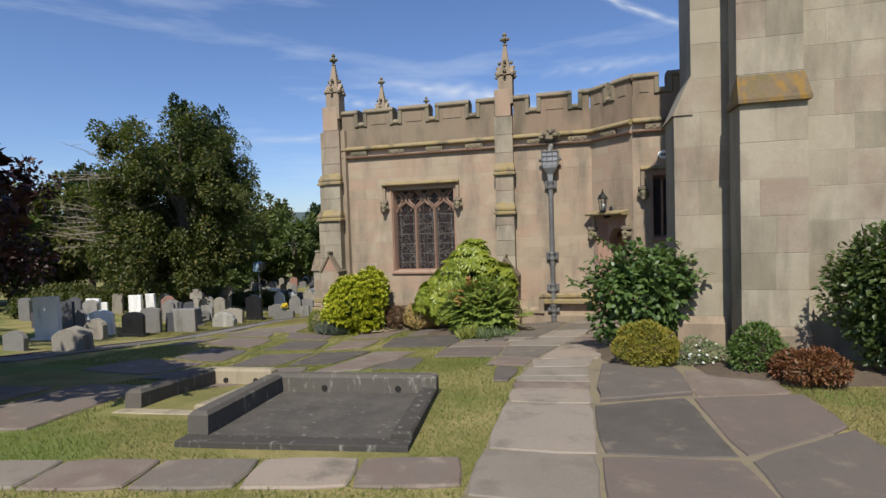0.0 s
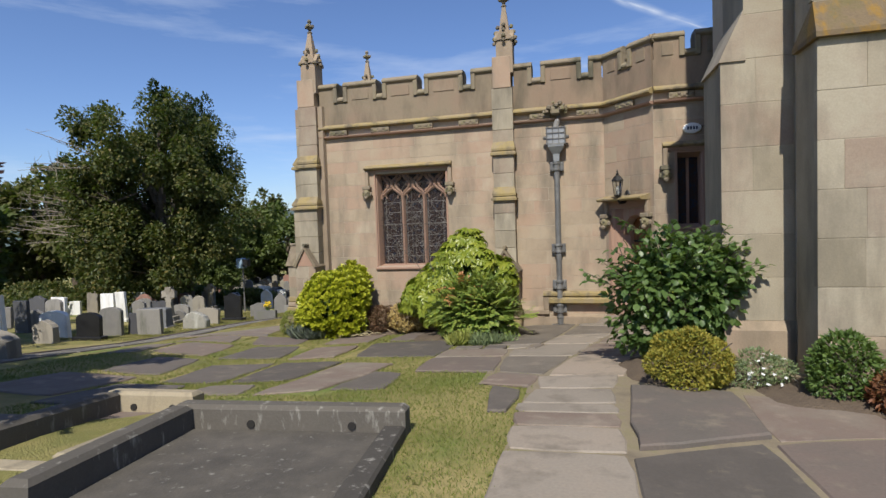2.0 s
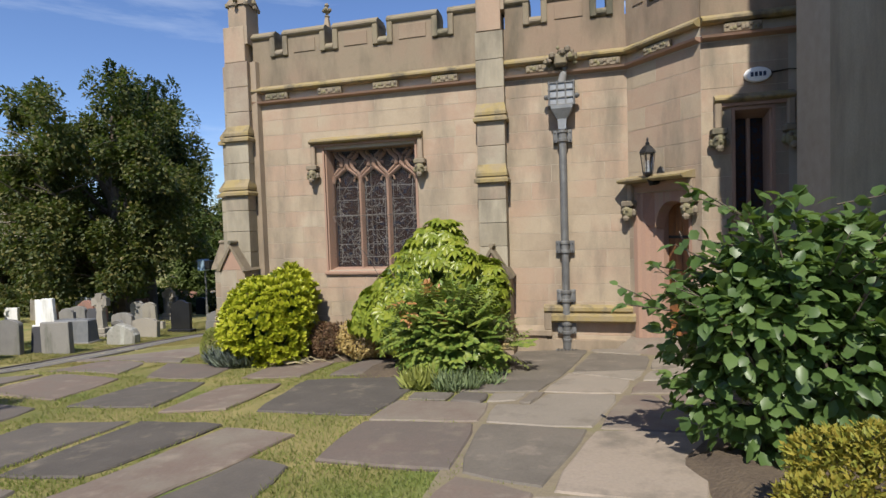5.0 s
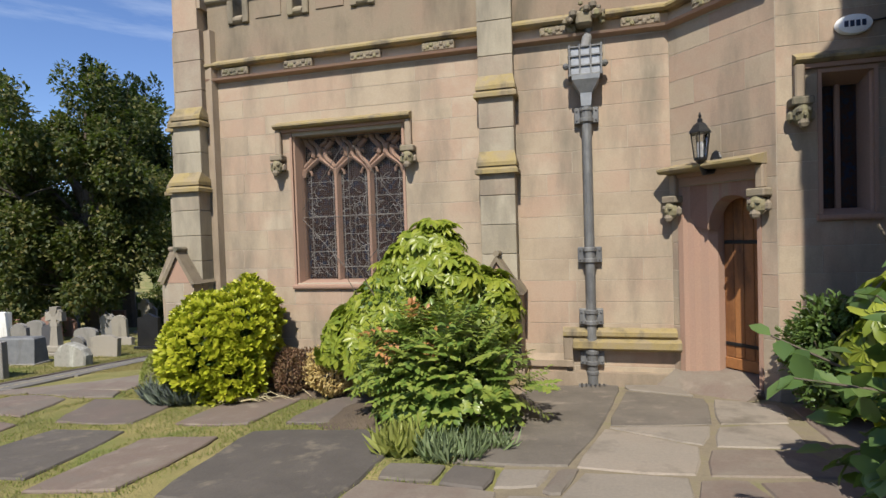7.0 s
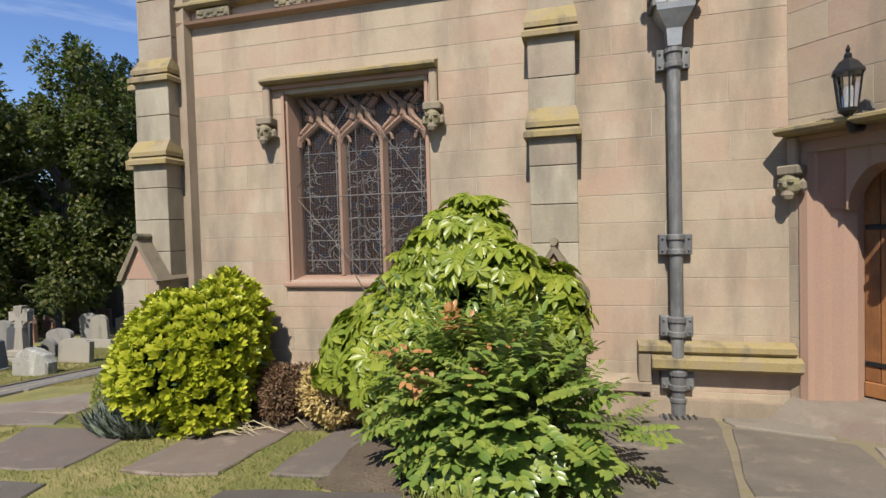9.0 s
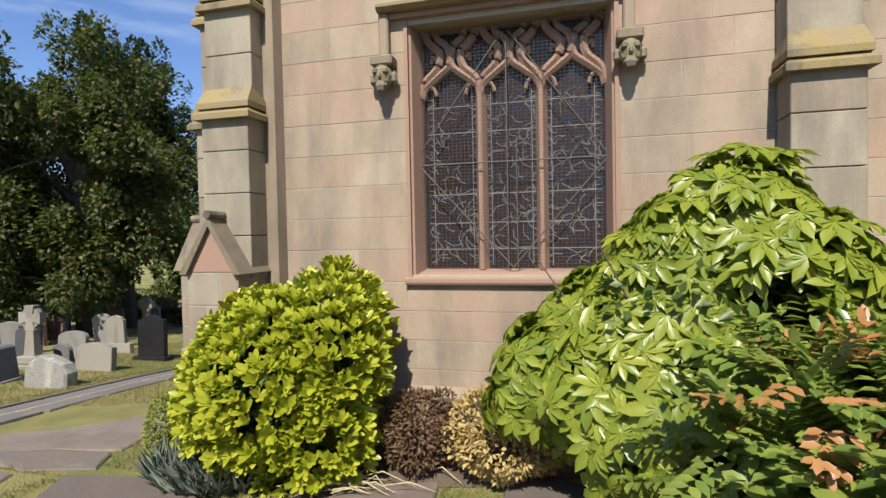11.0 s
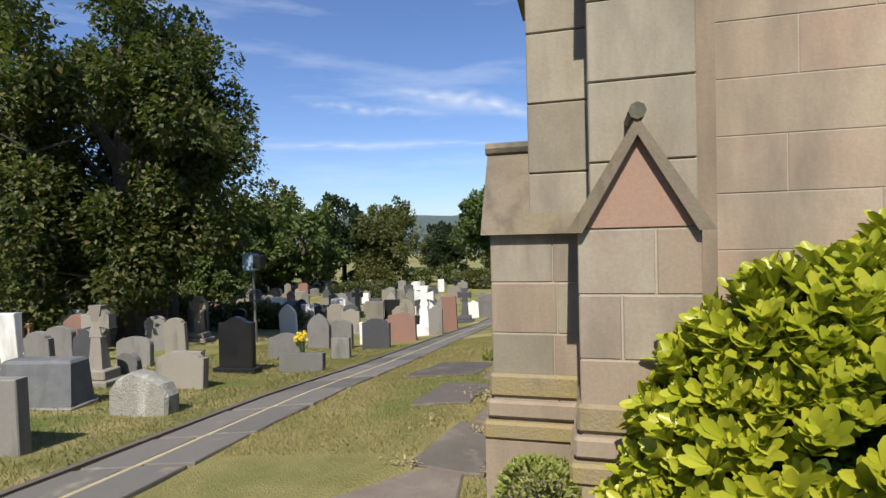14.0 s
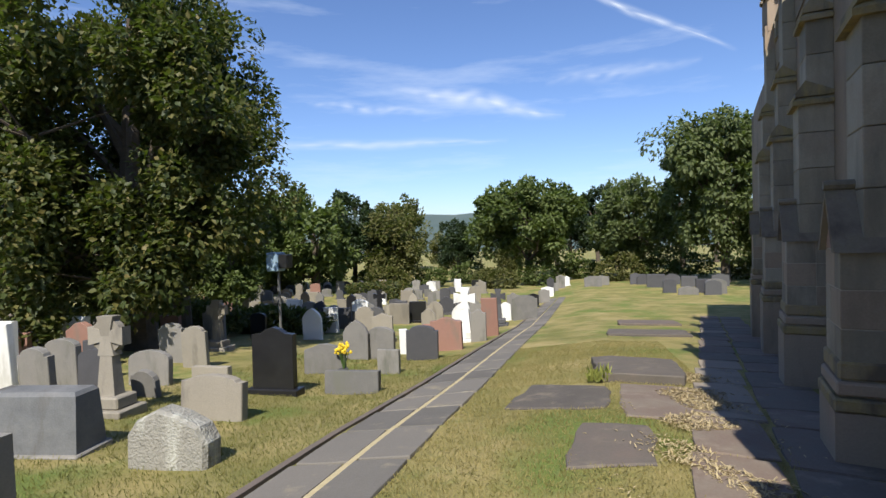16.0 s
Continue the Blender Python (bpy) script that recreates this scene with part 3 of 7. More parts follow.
# ---- church details ----
IRON = mat("grey_painted_iron", [(0.10, 0.10, 0.10), (0.15, 0.15, 0.145)], 5, 0.55, 0.2, 60, stain=(0.22, 0.22, 0.21), stain_scale=4, metal=0.2)
BLACK_IRON = mat("black_iron", [(0.012, 0.012, 0.013), (0.03, 0.03, 0.03)], 6, 0.4, 0.2, 60, metal=0.3)
OAK = mat("oak_boards", [(0.22, 0.09, 0.03), (0.30, 0.13, 0.045), (0.17, 0.07, 0.025)], 2.5, 0.6, 0.3, 30, "object", (0.10, 0.045, 0.02), 3.0)
LEADED = mat("dark_leaded_glass", [(0.008, 0.010, 0.013), (0.022, 0.022, 0.026), (0.035, 0.018, 0.012), (0.014, 0.024, 0.045), (0.04, 0.03, 0.014)], 11, 0.25, 0.5, 30, spec=0.35)
LEADCAME = mat("lead_came", [(0.17, 0.165, 0.155), (0.27, 0.26, 0.245)], 9, 0.7, 0.2, 60)
WIRE = mat("galvanised_wire", [(0.09, 0.08, 0.07), (0.13, 0.115, 0.10)], 9, 0.6, 0.0, 60, metal=0.2)
WHITE_PAINT = mat("white_enamel", [(0.7, 0.7, 0.69), (0.8, 0.8, 0.78)], 4, 0.4, 0.1)
INK = mat("dark_blue_ink", [(0.02, 0.03, 0.06), (0.03, 0.04, 0.08)], 4, 0.5, 0.0)
# near-black colour painting the lack of light in rooms and drain holes
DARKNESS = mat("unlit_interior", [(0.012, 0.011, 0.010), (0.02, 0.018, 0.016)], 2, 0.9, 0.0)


def glass_mat():
    m = bpy.data.materials.new("lantern_glass")
    m.use_nodes = True
    b = m.node_tree.nodes["Principled BSDF"]
    b.inputs["Transmission Weight"].default_value, b.inputs["Roughness"].default_value, b.inputs["Base Color"].default_value = 1.0, 0.05, (0.9, 0.92, 0.92, 1)
    return m


GLASS = glass_mat()


def window_surround(parent, x0, x1, z0, z1, m, deep=0.22, splay=0.10):
    """Moulded stone jambs, head and sill with a splayed inner order."""
    for a, b, flip in ((x0, x0 + splay, 1), (x1 - splay, x1, -1)):
        e, i = (a, b) if flip > 0 else (b, a)
        s = Shape().prism([(e, -0.02), (e + flip * 0.035, -0.02), (e + flip * 0.035, 0.02), (e + flip * 0.055, 0.03), (i, deep), (i, deep + 0.2), (e, deep + 0.2)], z0 + 0.02, z1)
        part("jamb", s.moved(m), STONE_RED, parent)
    part("head", Shape().along([(0.02, 0.10), (0.02, 0.06), (-0.02, 0.05), (-deep, -0.02), (-deep - 0.2, -0.02), (-deep - 0.2, 0.10)], (x0, 0, z1 - 0.06), (x1, 0, z1 - 0.06)).moved(m), STONE_RED, parent)
    part("sill", Shape().along([(0.05, -0.02), (0.06, 0.0), (0.06, 0.03), (-deep, 0.10), (-deep - 0.2, 0.10), (-deep - 0.2, -0.06), (0.0, -0.06), (0.0, -0.03)], (x0 - 0.02, 0, z0), (x1 + 0.02, 0, z0)).moved(m), STONE_RED, parent)


def corbel_head(parent, x, z, m, wide=0.2):
    """A carved stop under a drip mould: weathered block, brow, cheeks and beard as plain lumps."""
    s = Shape().box(x - wide / 2, x + wide / 2, -0.16, 0.0, z + 0.09, z + 0.18, 0.015)
    s.ball((x, -0.11, z), 0.095, 10, 7, (0.95, 0.85, 1.15))
    s.ball((x - 0.045, -0.175, z + 0.035), 0.03, 6, 4)
    s.ball((x + 0.045, -0.175, z + 0.035), 0.03, 6, 4)
    s.ball((x, -0.19, z - 0.005), 0.022, 6, 4, (0.8, 1, 1.5))
    s.ball((x, -0.15, z - 0.09), 0.055, 8, 5)
    for sg in (-1, 1):
        s.ball((x + sg * 0.095, -0.08, z - 0.01), 0.045, 6, 4, (0.8, 1, 1.4))
    part("corbel", s.moved(m), COPING, parent, "carved and weathered corbel stop")


def drip_mould(parent, x0, x1, z, drop, m, corbels=(1, 1), out=0.11):
    prof = [(-0.02, 0), (out - 0.04, 0.0), (out, 0.03), (out, 0.055), (0.0, 0.12), (-0.02, 0.12)]
    part("drip_mould", Shape().along(prof, (x0, 0, z), (x1, 0, z)).moved(m), LICHEN, parent)
    part("under_mould", Shape().along([(-0.02, 0), (0.05, 0.0), (0.05, 0.045), (-0.02, 0.045)], (x0 + 0.02, 0, z - 0.048), (x1 - 0.02, 0, z - 0.048)).moved(m), STONE_RED, parent)
    for x, use in ((x0, corbels[0]), (x1, corbels[1])):
        if not use:
            continue
        a, b = (x, x + 0.09) if x == x0 else (x - 0.09, x)
        part("label_drop", Shape().box(a, b, -0.085, 0.0, z - drop, z - 0.002, 0.015).moved(m), STONE_ISLE, parent)
        corbel_head(parent, (a + b) / 2, z - drop - 0.18, m)


win = thing("window_1", "square-headed three-light traceried church window with dark leaded glass", "window", kind="structure")
X0, X1, Z0, Z1 = WIN
window_surround(win, X0 - 0.0, X1 + 0.0, Z0 - 0.06, Z1 + 0.06, M_MAIN)
drip_mould(win, -5.11, -2.98, 2.70, 0.38, M_MAIN, out=0.15)
GX0, GX1, GZ0, GZ1 = X0 + 0.10, X1 - 0.10, Z0 + 0.06, Z1
third = (GX1 - GX0) / 3
MY = Y1 + 0.20
for k in (1, 2):
    xm = GX0 + third * k
    part("mullion", Shape().prism([(xm - 0.05, MY + 0.06), (xm - 0.018, MY - 0.03), (xm + 0.018, MY - 0.03), (xm + 0.05, MY + 0.06), (xm + 0.05, MY + 0.12), (xm - 0.05, MY + 0.12)], GZ0 - 0.02, 2.06), STONE_RED, win)


def bar(points, r):
    """A smooth stone rib along points (x, z) in the window's plane."""
    p = [Vector((x, 0, z)) for x, z in points]
    out = []
    for i in range(len(p) - 1):
        a, b, c, d = p[max(i - 1, 0)], p[i], p[i + 1], p[min(i + 2, len(p) - 1)]
        for k in range(5):
            t = k / 5
            out.append(0.5 * ((2 * b) + (c - a) * t + (2 * a - 5 * b + 4 * c - d) * t * t + (3 * b - a - 3 * c + d) * t ** 3))
    out.append(p[-1])
    s = Shape().tube([(q.x, 0, q.z) for q in out], r, 6)
    s.v = [(x, y * 1.5 + MY + 0.02, z) for x, y, z in s.v]
    return s


for k in range(3):
    xl, xr = GX0 + third * k, GX0 + third * (k + 1)
    xm = (xl + xr) / 2
    for sg, xe in ((1, xl), (-1, xr)):
        part("tracery", bar([(xe, 2.0), (xe + sg * 0.03, 2.09), (xe + sg * 0.15, 2.19), (xm - sg * 0.02, 2.27), (xm, 2.38)], 0.034), STONE_RED, win)
        part("cusp", bar([(xe + sg * 0.06, 2.12), (xe + sg * 0.11, 2.08), (xe + sg * 0.13, 2.02)], 0.017), STONE_RED, win)
        part("tracery", bar([(xm, 2.36), (xm - sg * 0.035, 2.46), (xm - sg * 0.12, 2.53), (xm - sg * 0.13, 2.60)], 0.032), STONE_RED, win)
        part("tracery", bar([(xe, 2.02), (xe + sg * 0.035, 2.15), (xe + sg * 0.15, 2.27), (xe + sg * 0.165, 2.40), (xe + sg * 0.07, 2.50), (xe + sg * 0.02, 2.60)], 0.038), STONE_RED, win)
        part("cusp", bar([(xe + sg * 0.155, 2.33), (xe + sg * 0.10, 2.37), (xe + sg * 0.09, 2.32)], 0.016), STONE_RED, win)
for k in range(3):
    xl, xr = GX0 + third * k, GX0 + third * (k + 1)
    part("pane", Shape().box(xl + 0.002, xr - 0.002, MY + 0.07, MY + 0.08, GZ0 - 0.04, GZ1 + 0.03), LEADED, win, "dark stained glass")
    came = Shape()
    r = random.Random(40 + k)
    for z in (0.62, 0.86, 1.12, 1.40, 1.68, 1.92):
        came.box(xl + 0.03, xr - 0.03, MY + 0.062, MY + 0.067, z - 0.004, z + 0.004)
    for x in (xl + 0.085, xr - 0.085):
        came.box(x - 0.003, x + 0.003, MY + 0.060, MY + 0.065, 0.47, 2.05)
    for i in range(26):
        z = 0.50 + 0.06 * i
        for a, b in ((xl + 0.045, xl + 0.084), (xr - 0.084, xr - 0.045)):
            came.box(a, b, MY + 0.060, MY + 0.064, z - 0.002, z + 0.002)
    for i in range(74):
        x, z = r.uniform(xl + 0.05, xr - 0.05), r.uniform(0.5, 2.0)
        a, ln = r.uniform(0, 3.1), r.uniform(0.04, 0.10)
        pts = [(x + ln * math.cos(a + b) * t, MY + 0.066, z + ln * math.sin(a + b) * t) for t, b in ((-1, 0.3), (0, 0), (1, -0.4))]
        came.tube(pts, 0.0035, 4)
    part("leading", came, LEADCAME, win)
# dark sheet in place of the unlit room behind the panes
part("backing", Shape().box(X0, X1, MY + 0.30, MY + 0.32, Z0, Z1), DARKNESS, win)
grille = Shape()
n = 44
for i in range(n + 1):
    x = GX0 + (GX1 - GX0) * i / n
    grille.box(x - 0.0008, x + 0.0008, MY - 0.075, MY - 0.073, GZ0, GZ1 - 0.04)
n = 70
for i in range(n + 1):
    z = GZ0 + (GZ1 - 0.04 - GZ0) * i / n
    grille.box(GX0, GX1, MY - 0.078, MY - 0.076, z - 0.0008, z + 0.0008)
part("wire_grille", grille, WIRE, win, fix=False)
for a, b in (((GX0, 1.38), (GX1, 1.38)), ((-4.02, GZ0), (-4.02, 2.4)), ((-3.94, GZ0), (-3.94, 1.6)), ((GX0, 1.36), (-3.98, GZ0)), ((GX1, 1.36), (-3.98, GZ0)), ((-4.0, 2.5), (GX1, 1.42)), ((-4.05, 2.5), (GX0, 1.5)), ((GX0, GZ1 - 0.04), (GX1, GZ1 - 0.04))):
    part("grille_rod", Shape().tube([(a[0], MY - 0.088, a[1]), (b[0], MY - 0.088, b[1])], 0.006, 5), WIRE, win)

win2 = thing("window_2", "narrow shaded church window with moulded drip", "window", kind="structure")
window_surround(win2, WIN2[0], WIN2[1], WIN2[2], WIN2[3], M_THIRD, 0.2, 0.07)
drip_mould(win2, 1.40, 2.36, 2.66, 0.34, M_THIRD)
part("pane", Shape().box(WIN2[0], WIN2[1], Y3 + 0.26, Y3 + 0.27, WIN2[2], WIN2[3]), LEADED, win2)
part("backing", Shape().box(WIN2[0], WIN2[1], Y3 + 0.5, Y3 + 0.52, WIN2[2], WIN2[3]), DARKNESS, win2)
part("mullion", Shape().box(1.855, 1.905, Y3 + 0.2, Y3 + 0.25, WIN2[2], WIN2[3], 0.01), STONE_RED, win2)

# doorway in the canted wall
door = thing("door_1", "closed varnished oak door under a four-centred stone arch", "door", kind="structure")
D0, D1 = 0.45, 1.06
part("jamb", Shape().prism([(0.10, -0.015), (0.17, -0.015), (0.20, 0.03), (0.26, 0.06), (0.30, 0.12), (0.38, 0.16), (D0, 0.24), (D0, 0.45), (0.10, 0.45)], -1.0, 1.55).moved(M_CANT), STONE_RED, door)
part("jamb", Shape().prism([(1.12, -0.015), (1.12, 0.45), (D1, 0.45), (D1, 0.06), (1.08, -0.015)], -1.0, 1.55).moved(M_CANT), STONE_RED, door)
arch = [(D0 + (D1 - D0) * t, 1.02 + 0.38 * (1 - abs(2 * t - 1) ** 2.6) ** 0.75) for t in [i / 16 for i in range(17)]]
sp = Shape()
for (xa, za), (xb, zb) in zip(arch[:-1], arch[1:]):
    sp.add([(xa, 0.05, za), (xb, 0.05, zb), (xb, 0.05, 1.56), (xa, 0.05, 1.56), (xa, 0.26, za - 0.03), (xb, 0.26, zb - 0.03), (xb, 0.26, 1.56), (xa, 0.26, 1.56)], [(0, 1, 2, 3), (4, 7, 6, 5), (0, 4, 5, 1), (3, 2, 6, 7)])
sp.add([(0.17, 0.045, 1.05), (D0 + 0.001, 0.14, 1.02), (D0 + 0.001, 0.05, 1.56), (0.17, 0.045, 1.56), (0.17, 0.3, 1.05), (D0 + 0.001, 0.3, 1.02), (D0 + 0.001, 0.3, 1.56), (0.17, 0.3, 1.56)], [(0, 1, 2, 3), (4, 7, 6, 5), (0, 4, 5, 1), (3, 2, 6, 7), (0, 3, 7, 4), (1, 5, 6, 2)])
part("arch", sp.moved(M_CANT), STONE_RED, door)
part("lintel", Shape().box(0.10, 1.12, -0.015, 0.12, 1.56, 1.72).moved(M_CANT), STONE_RED, door)
boards = 5
for i in range(boards):
    a, b = D0 + (D1 - D0) * i / boards, D0 + (D1 - D0) * (i + 1) / boards
    part("board", Shape().box(a + 0.003, b - 0.003, 0.35, 0.39, -0.52, 1.40, 0.004).moved(M_CANT), OAK, door)
part("backboard", Shape().box(D0, D1, 0.391, 0.41, -0.66, 1.46).moved(M_CANT), OAK, door)
part("kickboard", Shape().box(D0 + 0.004, D1 - 0.004, 0.335, 0.385, -0.66, -0.525, 0.008).moved(M_CANT), OAK, door)
for z in (-0.36, 0.86):
    part("strap_hinge", Shape().box(D0 + 0.01, D1 - 0.08, 0.338, 0.349, z - 0.022, z + 0.022, 0.004).moved(M_CANT), BLACK_IRON, door, "black iron strap hinge")
part("ring_handle", Shape().tube([(0.95 + 0.035 * math.cos(t), 0.335, 0.26 + 0.045 * math.sin(t)) for t in [i * math.pi / 5 for i in range(11)]], 0.007, 6).moved(M_CANT), BLACK_IRON, door, "black iron ring")
drip_mould(door, 0.03, 1.19, 1.70, 0.26, M_CANT, out=0.30)
ramp = Shape()
pts = [(0.02, -0.02, -0.72), (1.12, -0.02, -0.72), (0.02, 0.42, -0.665), (1.12, 0.42, -0.665), (0.0, -0.40, -0.90), (1.08, -0.55, -0.89)]
ramp.add(pts + [(x, y, -1.1) for x, y, z in pts], [(2, 3, 1, 0), (0, 1, 5, 4), (4, 5, 11, 10), (0, 4, 10, 6), (5, 1, 7, 11), (1, 3, 9, 7), (2, 0, 6, 8), (3, 2, 8, 9)])
tagged(part("door_ramp", ramp.moved(M_CANT), FLAG), "worn stone ramp slab at the church door", "step", kind="structure")

# plinth ledges beside the pipe
ledge = thing("plinth_ledge", "stepped and lichened stone plinth ledge", "moulding", kind="structure")
part("upper_step", Shape().along([(-0.02, -0.03), (0.11, -0.03), (0.14, 0.0), (0.14, 0.05), (0.05, 0.09), (-0.02, 0.09)], (-0.98, Y1, -0.30), (0.40, Y1, -0.30)), LICHEN, ledge)
part("lower_step", Shape().along([(-0.02, -0.06), (0.13, -0.06), (0.19, -0.02), (0.19, 0.06), (0.12, 0.09), (-0.02, 0.09)], (-0.86, Y1, -0.43), (0.44, Y1, -0.43)), LICHEN, ledge)
part("low_mould", Shape().along([(-0.02, -0.05), (0.12, -0.05), (0.12, 0.03), (0.0, 0.10), (-0.02, 0.10)], (-1.48, Y1, -0.66), (-0.86, Y1, -0.66)), STONE_ISLE, ledge)
part("return_mould", Shape().box(-0.98, -0.86, Y1 - 0.11, Y1, -0.62, -0.33, 0.01), STONE_ISLE, ledge)
part("foot_course", Shape().along([(-0.02, -0.3), (0.12, -0.3), (0.12, 0), (-0.02, 0)], (-1.48, Y1, -0.78), (0.36, Y1, -0.78)), STONE_ISLE, ledge)

# carved stones in the frieze
for cx, m in ((-5.75, M_MAIN), (-4.68, M_MAIN), (-3.62, M_MAIN), (-2.55, M_MAIN), (-0.95, M_MAIN), (0.05, M_MAIN), (0.62, M_CANT), (1.75, M_THIRD)):
    fr = thing("carved_frieze_stone", "carved weathered frieze stone under the cornice", "carving", "carved stones of the frieze", kind="structure")
    part("stone", Shape().box(cx - 0.23, cx + 0.23, -0.085, 0.0, 3.575, 3.70, 0.012).moved(m), COPING, fr)
    lumps = Shape()
    r = random.Random(int(cx * 100))
    for i in range(9):
        lumps.ball((cx - 0.19 + 0.38 * i / 8, -0.085, 3.635 + 0.025 * math.sin(i * 2.1 + cx)), r.uniform(0.022, 0.038), 6, 4, (1, 0.6, 1))
    part("relief", lumps.moved(m), COPING, fr)

# rainwater pipe
HOPPER = mat("worn_grey_iron", [(0.20, 0.21, 0.22), (0.32, 0.33, 0.34)], 7, 0.45, 0.2, 60, metal=0.3)
PX, PY = -0.62, Y1 - 0.11
pipe = thing("rainwater_pipe", "grey cast-iron rainwater pipe with ornate square hopper", "downpipe")
part("pipe", Shape().lathe([(0.062, -0.84), (0.062, 2.62)], (PX, PY, 0), 14), IRON, pipe, smooth=False)
part("shoe", Shape().lathe([(0.068, -0.93), (0.068, -0.80), (0.078, -0.79), (0.078, -0.76), (0.062, -0.75)], (PX, PY, 0), 14), IRON, pipe)
for z in (0.74, -0.06, -0.58, 2.52):
    br = part("bracket", Shape().box(PX - 0.15, PX + 0.15, PY + 0.02, PY + 0.11, z - 0.10, z + 0.10, 0.008).lathe([(0.072, z - 0.10), (0.085, z - 0.09), (0.085, z - 0.05), (0.070, z - 0.04), (0.070, z + 0.04), (0.085, z + 0.05), (0.085, z + 0.09), (0.072, z + 0.10)], (PX, PY, 0), 14), IRON, pipe)
    for sx in (-0.12, 0.12):
        for dz in (-0.06, 0.06):
            part("bolt", Shape().ball((PX + sx, PY + 0.015, z + dz), 0.014, 6, 4), IRON, br)
hop = part("hopper", Shape().box(PX - 0.19, PX + 0.19, PY - 0.16, PY + 0.10, 2.98, 3.34, 0.02).lathe([(0.24, 2.98), (0.23, 2.93), (0.10, 2.78), (0.085, 2.62)], (PX, PY - 0.02, 0), 4, math.pi / 4), HOPPER, pipe, "ornate cast-iron hopper head")
for z in (2.99, 3.10, 3.22, 3.33):
    part("rib", Shape().box(PX - 0.21, PX + 0.21, PY - 0.18, PY + 0.10, z - 0.012, z + 0.012, 0.005), IRON, hop)
for x in (-0.19, -0.065, 0.065, 0.19):
    part("rib", Shape().box(PX + x - 0.012, PX + x + 0.012, PY - 0.185, PY - 0.15, 2.97, 3.36, 0.004), IRON, hop)
for sx in (-1, 1):
    part("lug", Shape().ball((PX + sx * 0.235, PY - 0.04, 3.14), 0.045, 8, 5), IRON, hop)
part("inlet", Shape().tube([(PX + 0.05, PY + 0.08, 3.62), (PX + 0.03, PY - 0.03, 3.48), (PX + 0.0, PY - 0.04, 3.34)], 0.06, 10), LEADCAME, pipe, "dull lead spout")
grot = Shape().box(PX - 0.10, PX + 0.10, PY - 0.12, PY + 0.1, 3.62, 3.80, 0.03)
r = random.Random(5)
for i in range(26):
    a = i / 25 * math.pi
    grot.ball((PX + 0.24 * math.cos(a) * r.uniform(0.6, 1), PY - 0.06 + r.uniform(-0.08, 0.05), 3.70 + 0.13 * math.sin(a) + r.uniform(-0.05, 0.05)), r.uniform(0.03, 0.06), 6, 4)
gg = thing("carved_spout", "weathered carved leafy stone spout above the pipe", "carving", kind="structure")
part("carving", grot, COPING, gg)
dr = thing("drain_grate", "small cast-iron drain grate under the rainwater pipe", "drain")
part("rim", Shape().box(PX - 0.18, PX + 0.18, PY - 0.22, PY + 0.06, -0.965, -0.925, 0.006), IRON, dr)
for i in range(6):
    part("bar", Shape().box(PX - 0.15 + i * 0.055, PX - 0.13 + i * 0.055, PY - 0.19, PY + 0.03, -0.93, -0.915), BLACK_IRON, dr)

# lantern over the door
lan = thing("wall_lantern", "black wall lantern with clear glass above the church door", "lantern", at=M_CANT @ pose(0.62, -0.28, 1.80))
part("roof", Shape().lathe([(0.125, 0.30), (0.12, 0.32), (0.07, 0.39), (0.03, 0.42), (0.03, 0.45), (0.012, 0.47), (0.02, 0.49), (0.004, 0.53)], (0, 0, 0), 6), BLACK_IRON, lan)
part("base", Shape().lathe([(0.02, -0.05), (0.045, -0.02), (0.075, 0.0), (0.075, 0.025)], (0, 0, 0), 6), BLACK_IRON, lan)
for k in range(6):
    a = k * math.pi / 3
    part("corner_bar", Shape().tube([(0.07 * math.cos(a), 0.07 * math.sin(a), 0.02), (0.105 * math.cos(a), 0.105 * math.sin(a), 0.31)], 0.007, 5), BLACK_IRON, lan)
    c, d = a + 0.09, a + math.pi / 3 - 0.09
    part("pane", Shape().add([(0.067 * math.cos(c), 0.067 * math.sin(c), 0.025), (0.067 * math.cos(d), 0.067 * math.sin(d), 0.025), (0.1 * math.cos(d), 0.1 * math.sin(d), 0.305), (0.1 * math.cos(c), 0.1 * math.sin(c), 0.305)], [(0, 1, 2, 3)]), GLASS, lan, fix=False)
part("bulb", Shape().lathe([(0.02, 0.03), (0.022, 0.17), (0.012, 0.2)], (0, 0, 0), 10), WHITE_PAINT, lan, "white lamp bulb")
part("arm", Shape().tube([(0, 0, -0.04), (0.0, 0.06, -0.14), (0, 0.18, -0.12), (0, 0.27, 0.0)], [0.03, 0.035, 0.04, 0.045], 8), BLACK_IRON, lan)
part("wall_plate", Shape().ball((0, 0.265, 0.0), 0.075, 10, 6, (1, 0.3, 1.6)), BLACK_IRON, lan)

# alarm box
al = thing("alarm_box", "white oval alarm sign with dark lettering bars", "alarm")
part("disc", Shape().lathe([(0.16, 0), (0.165, 0.02), (0.15, 0.05), (0.10, 0.06)], (0, 0, 0), 28).moved(pose(1.93, Y3 - 0.012, 3.0, 90, 0, 0) @ Matrix.Diagonal((1, 0.62, 1, 1))), WHITE_PAINT, al)
for i in range(4):
    part("mark", Shape().box(1.93 - 0.095 + i * 0.05, 1.93 - 0.06 + i * 0.05, Y3 - 0.078, Y3 - 0.071, 2.97, 3.03, 0.002), INK, al)
cb = thing("wall_cable", "thin dark cable clipped to the wall", "cable")
part("cable", Shape().tube([(2.08, Y3 - 0.02, 3.02), (2.3, Y3 - 0.02, 3.04), (2.6, Y3 - 0.02, 3.02)], 0.008, 5), BLACK_IRON, cb)

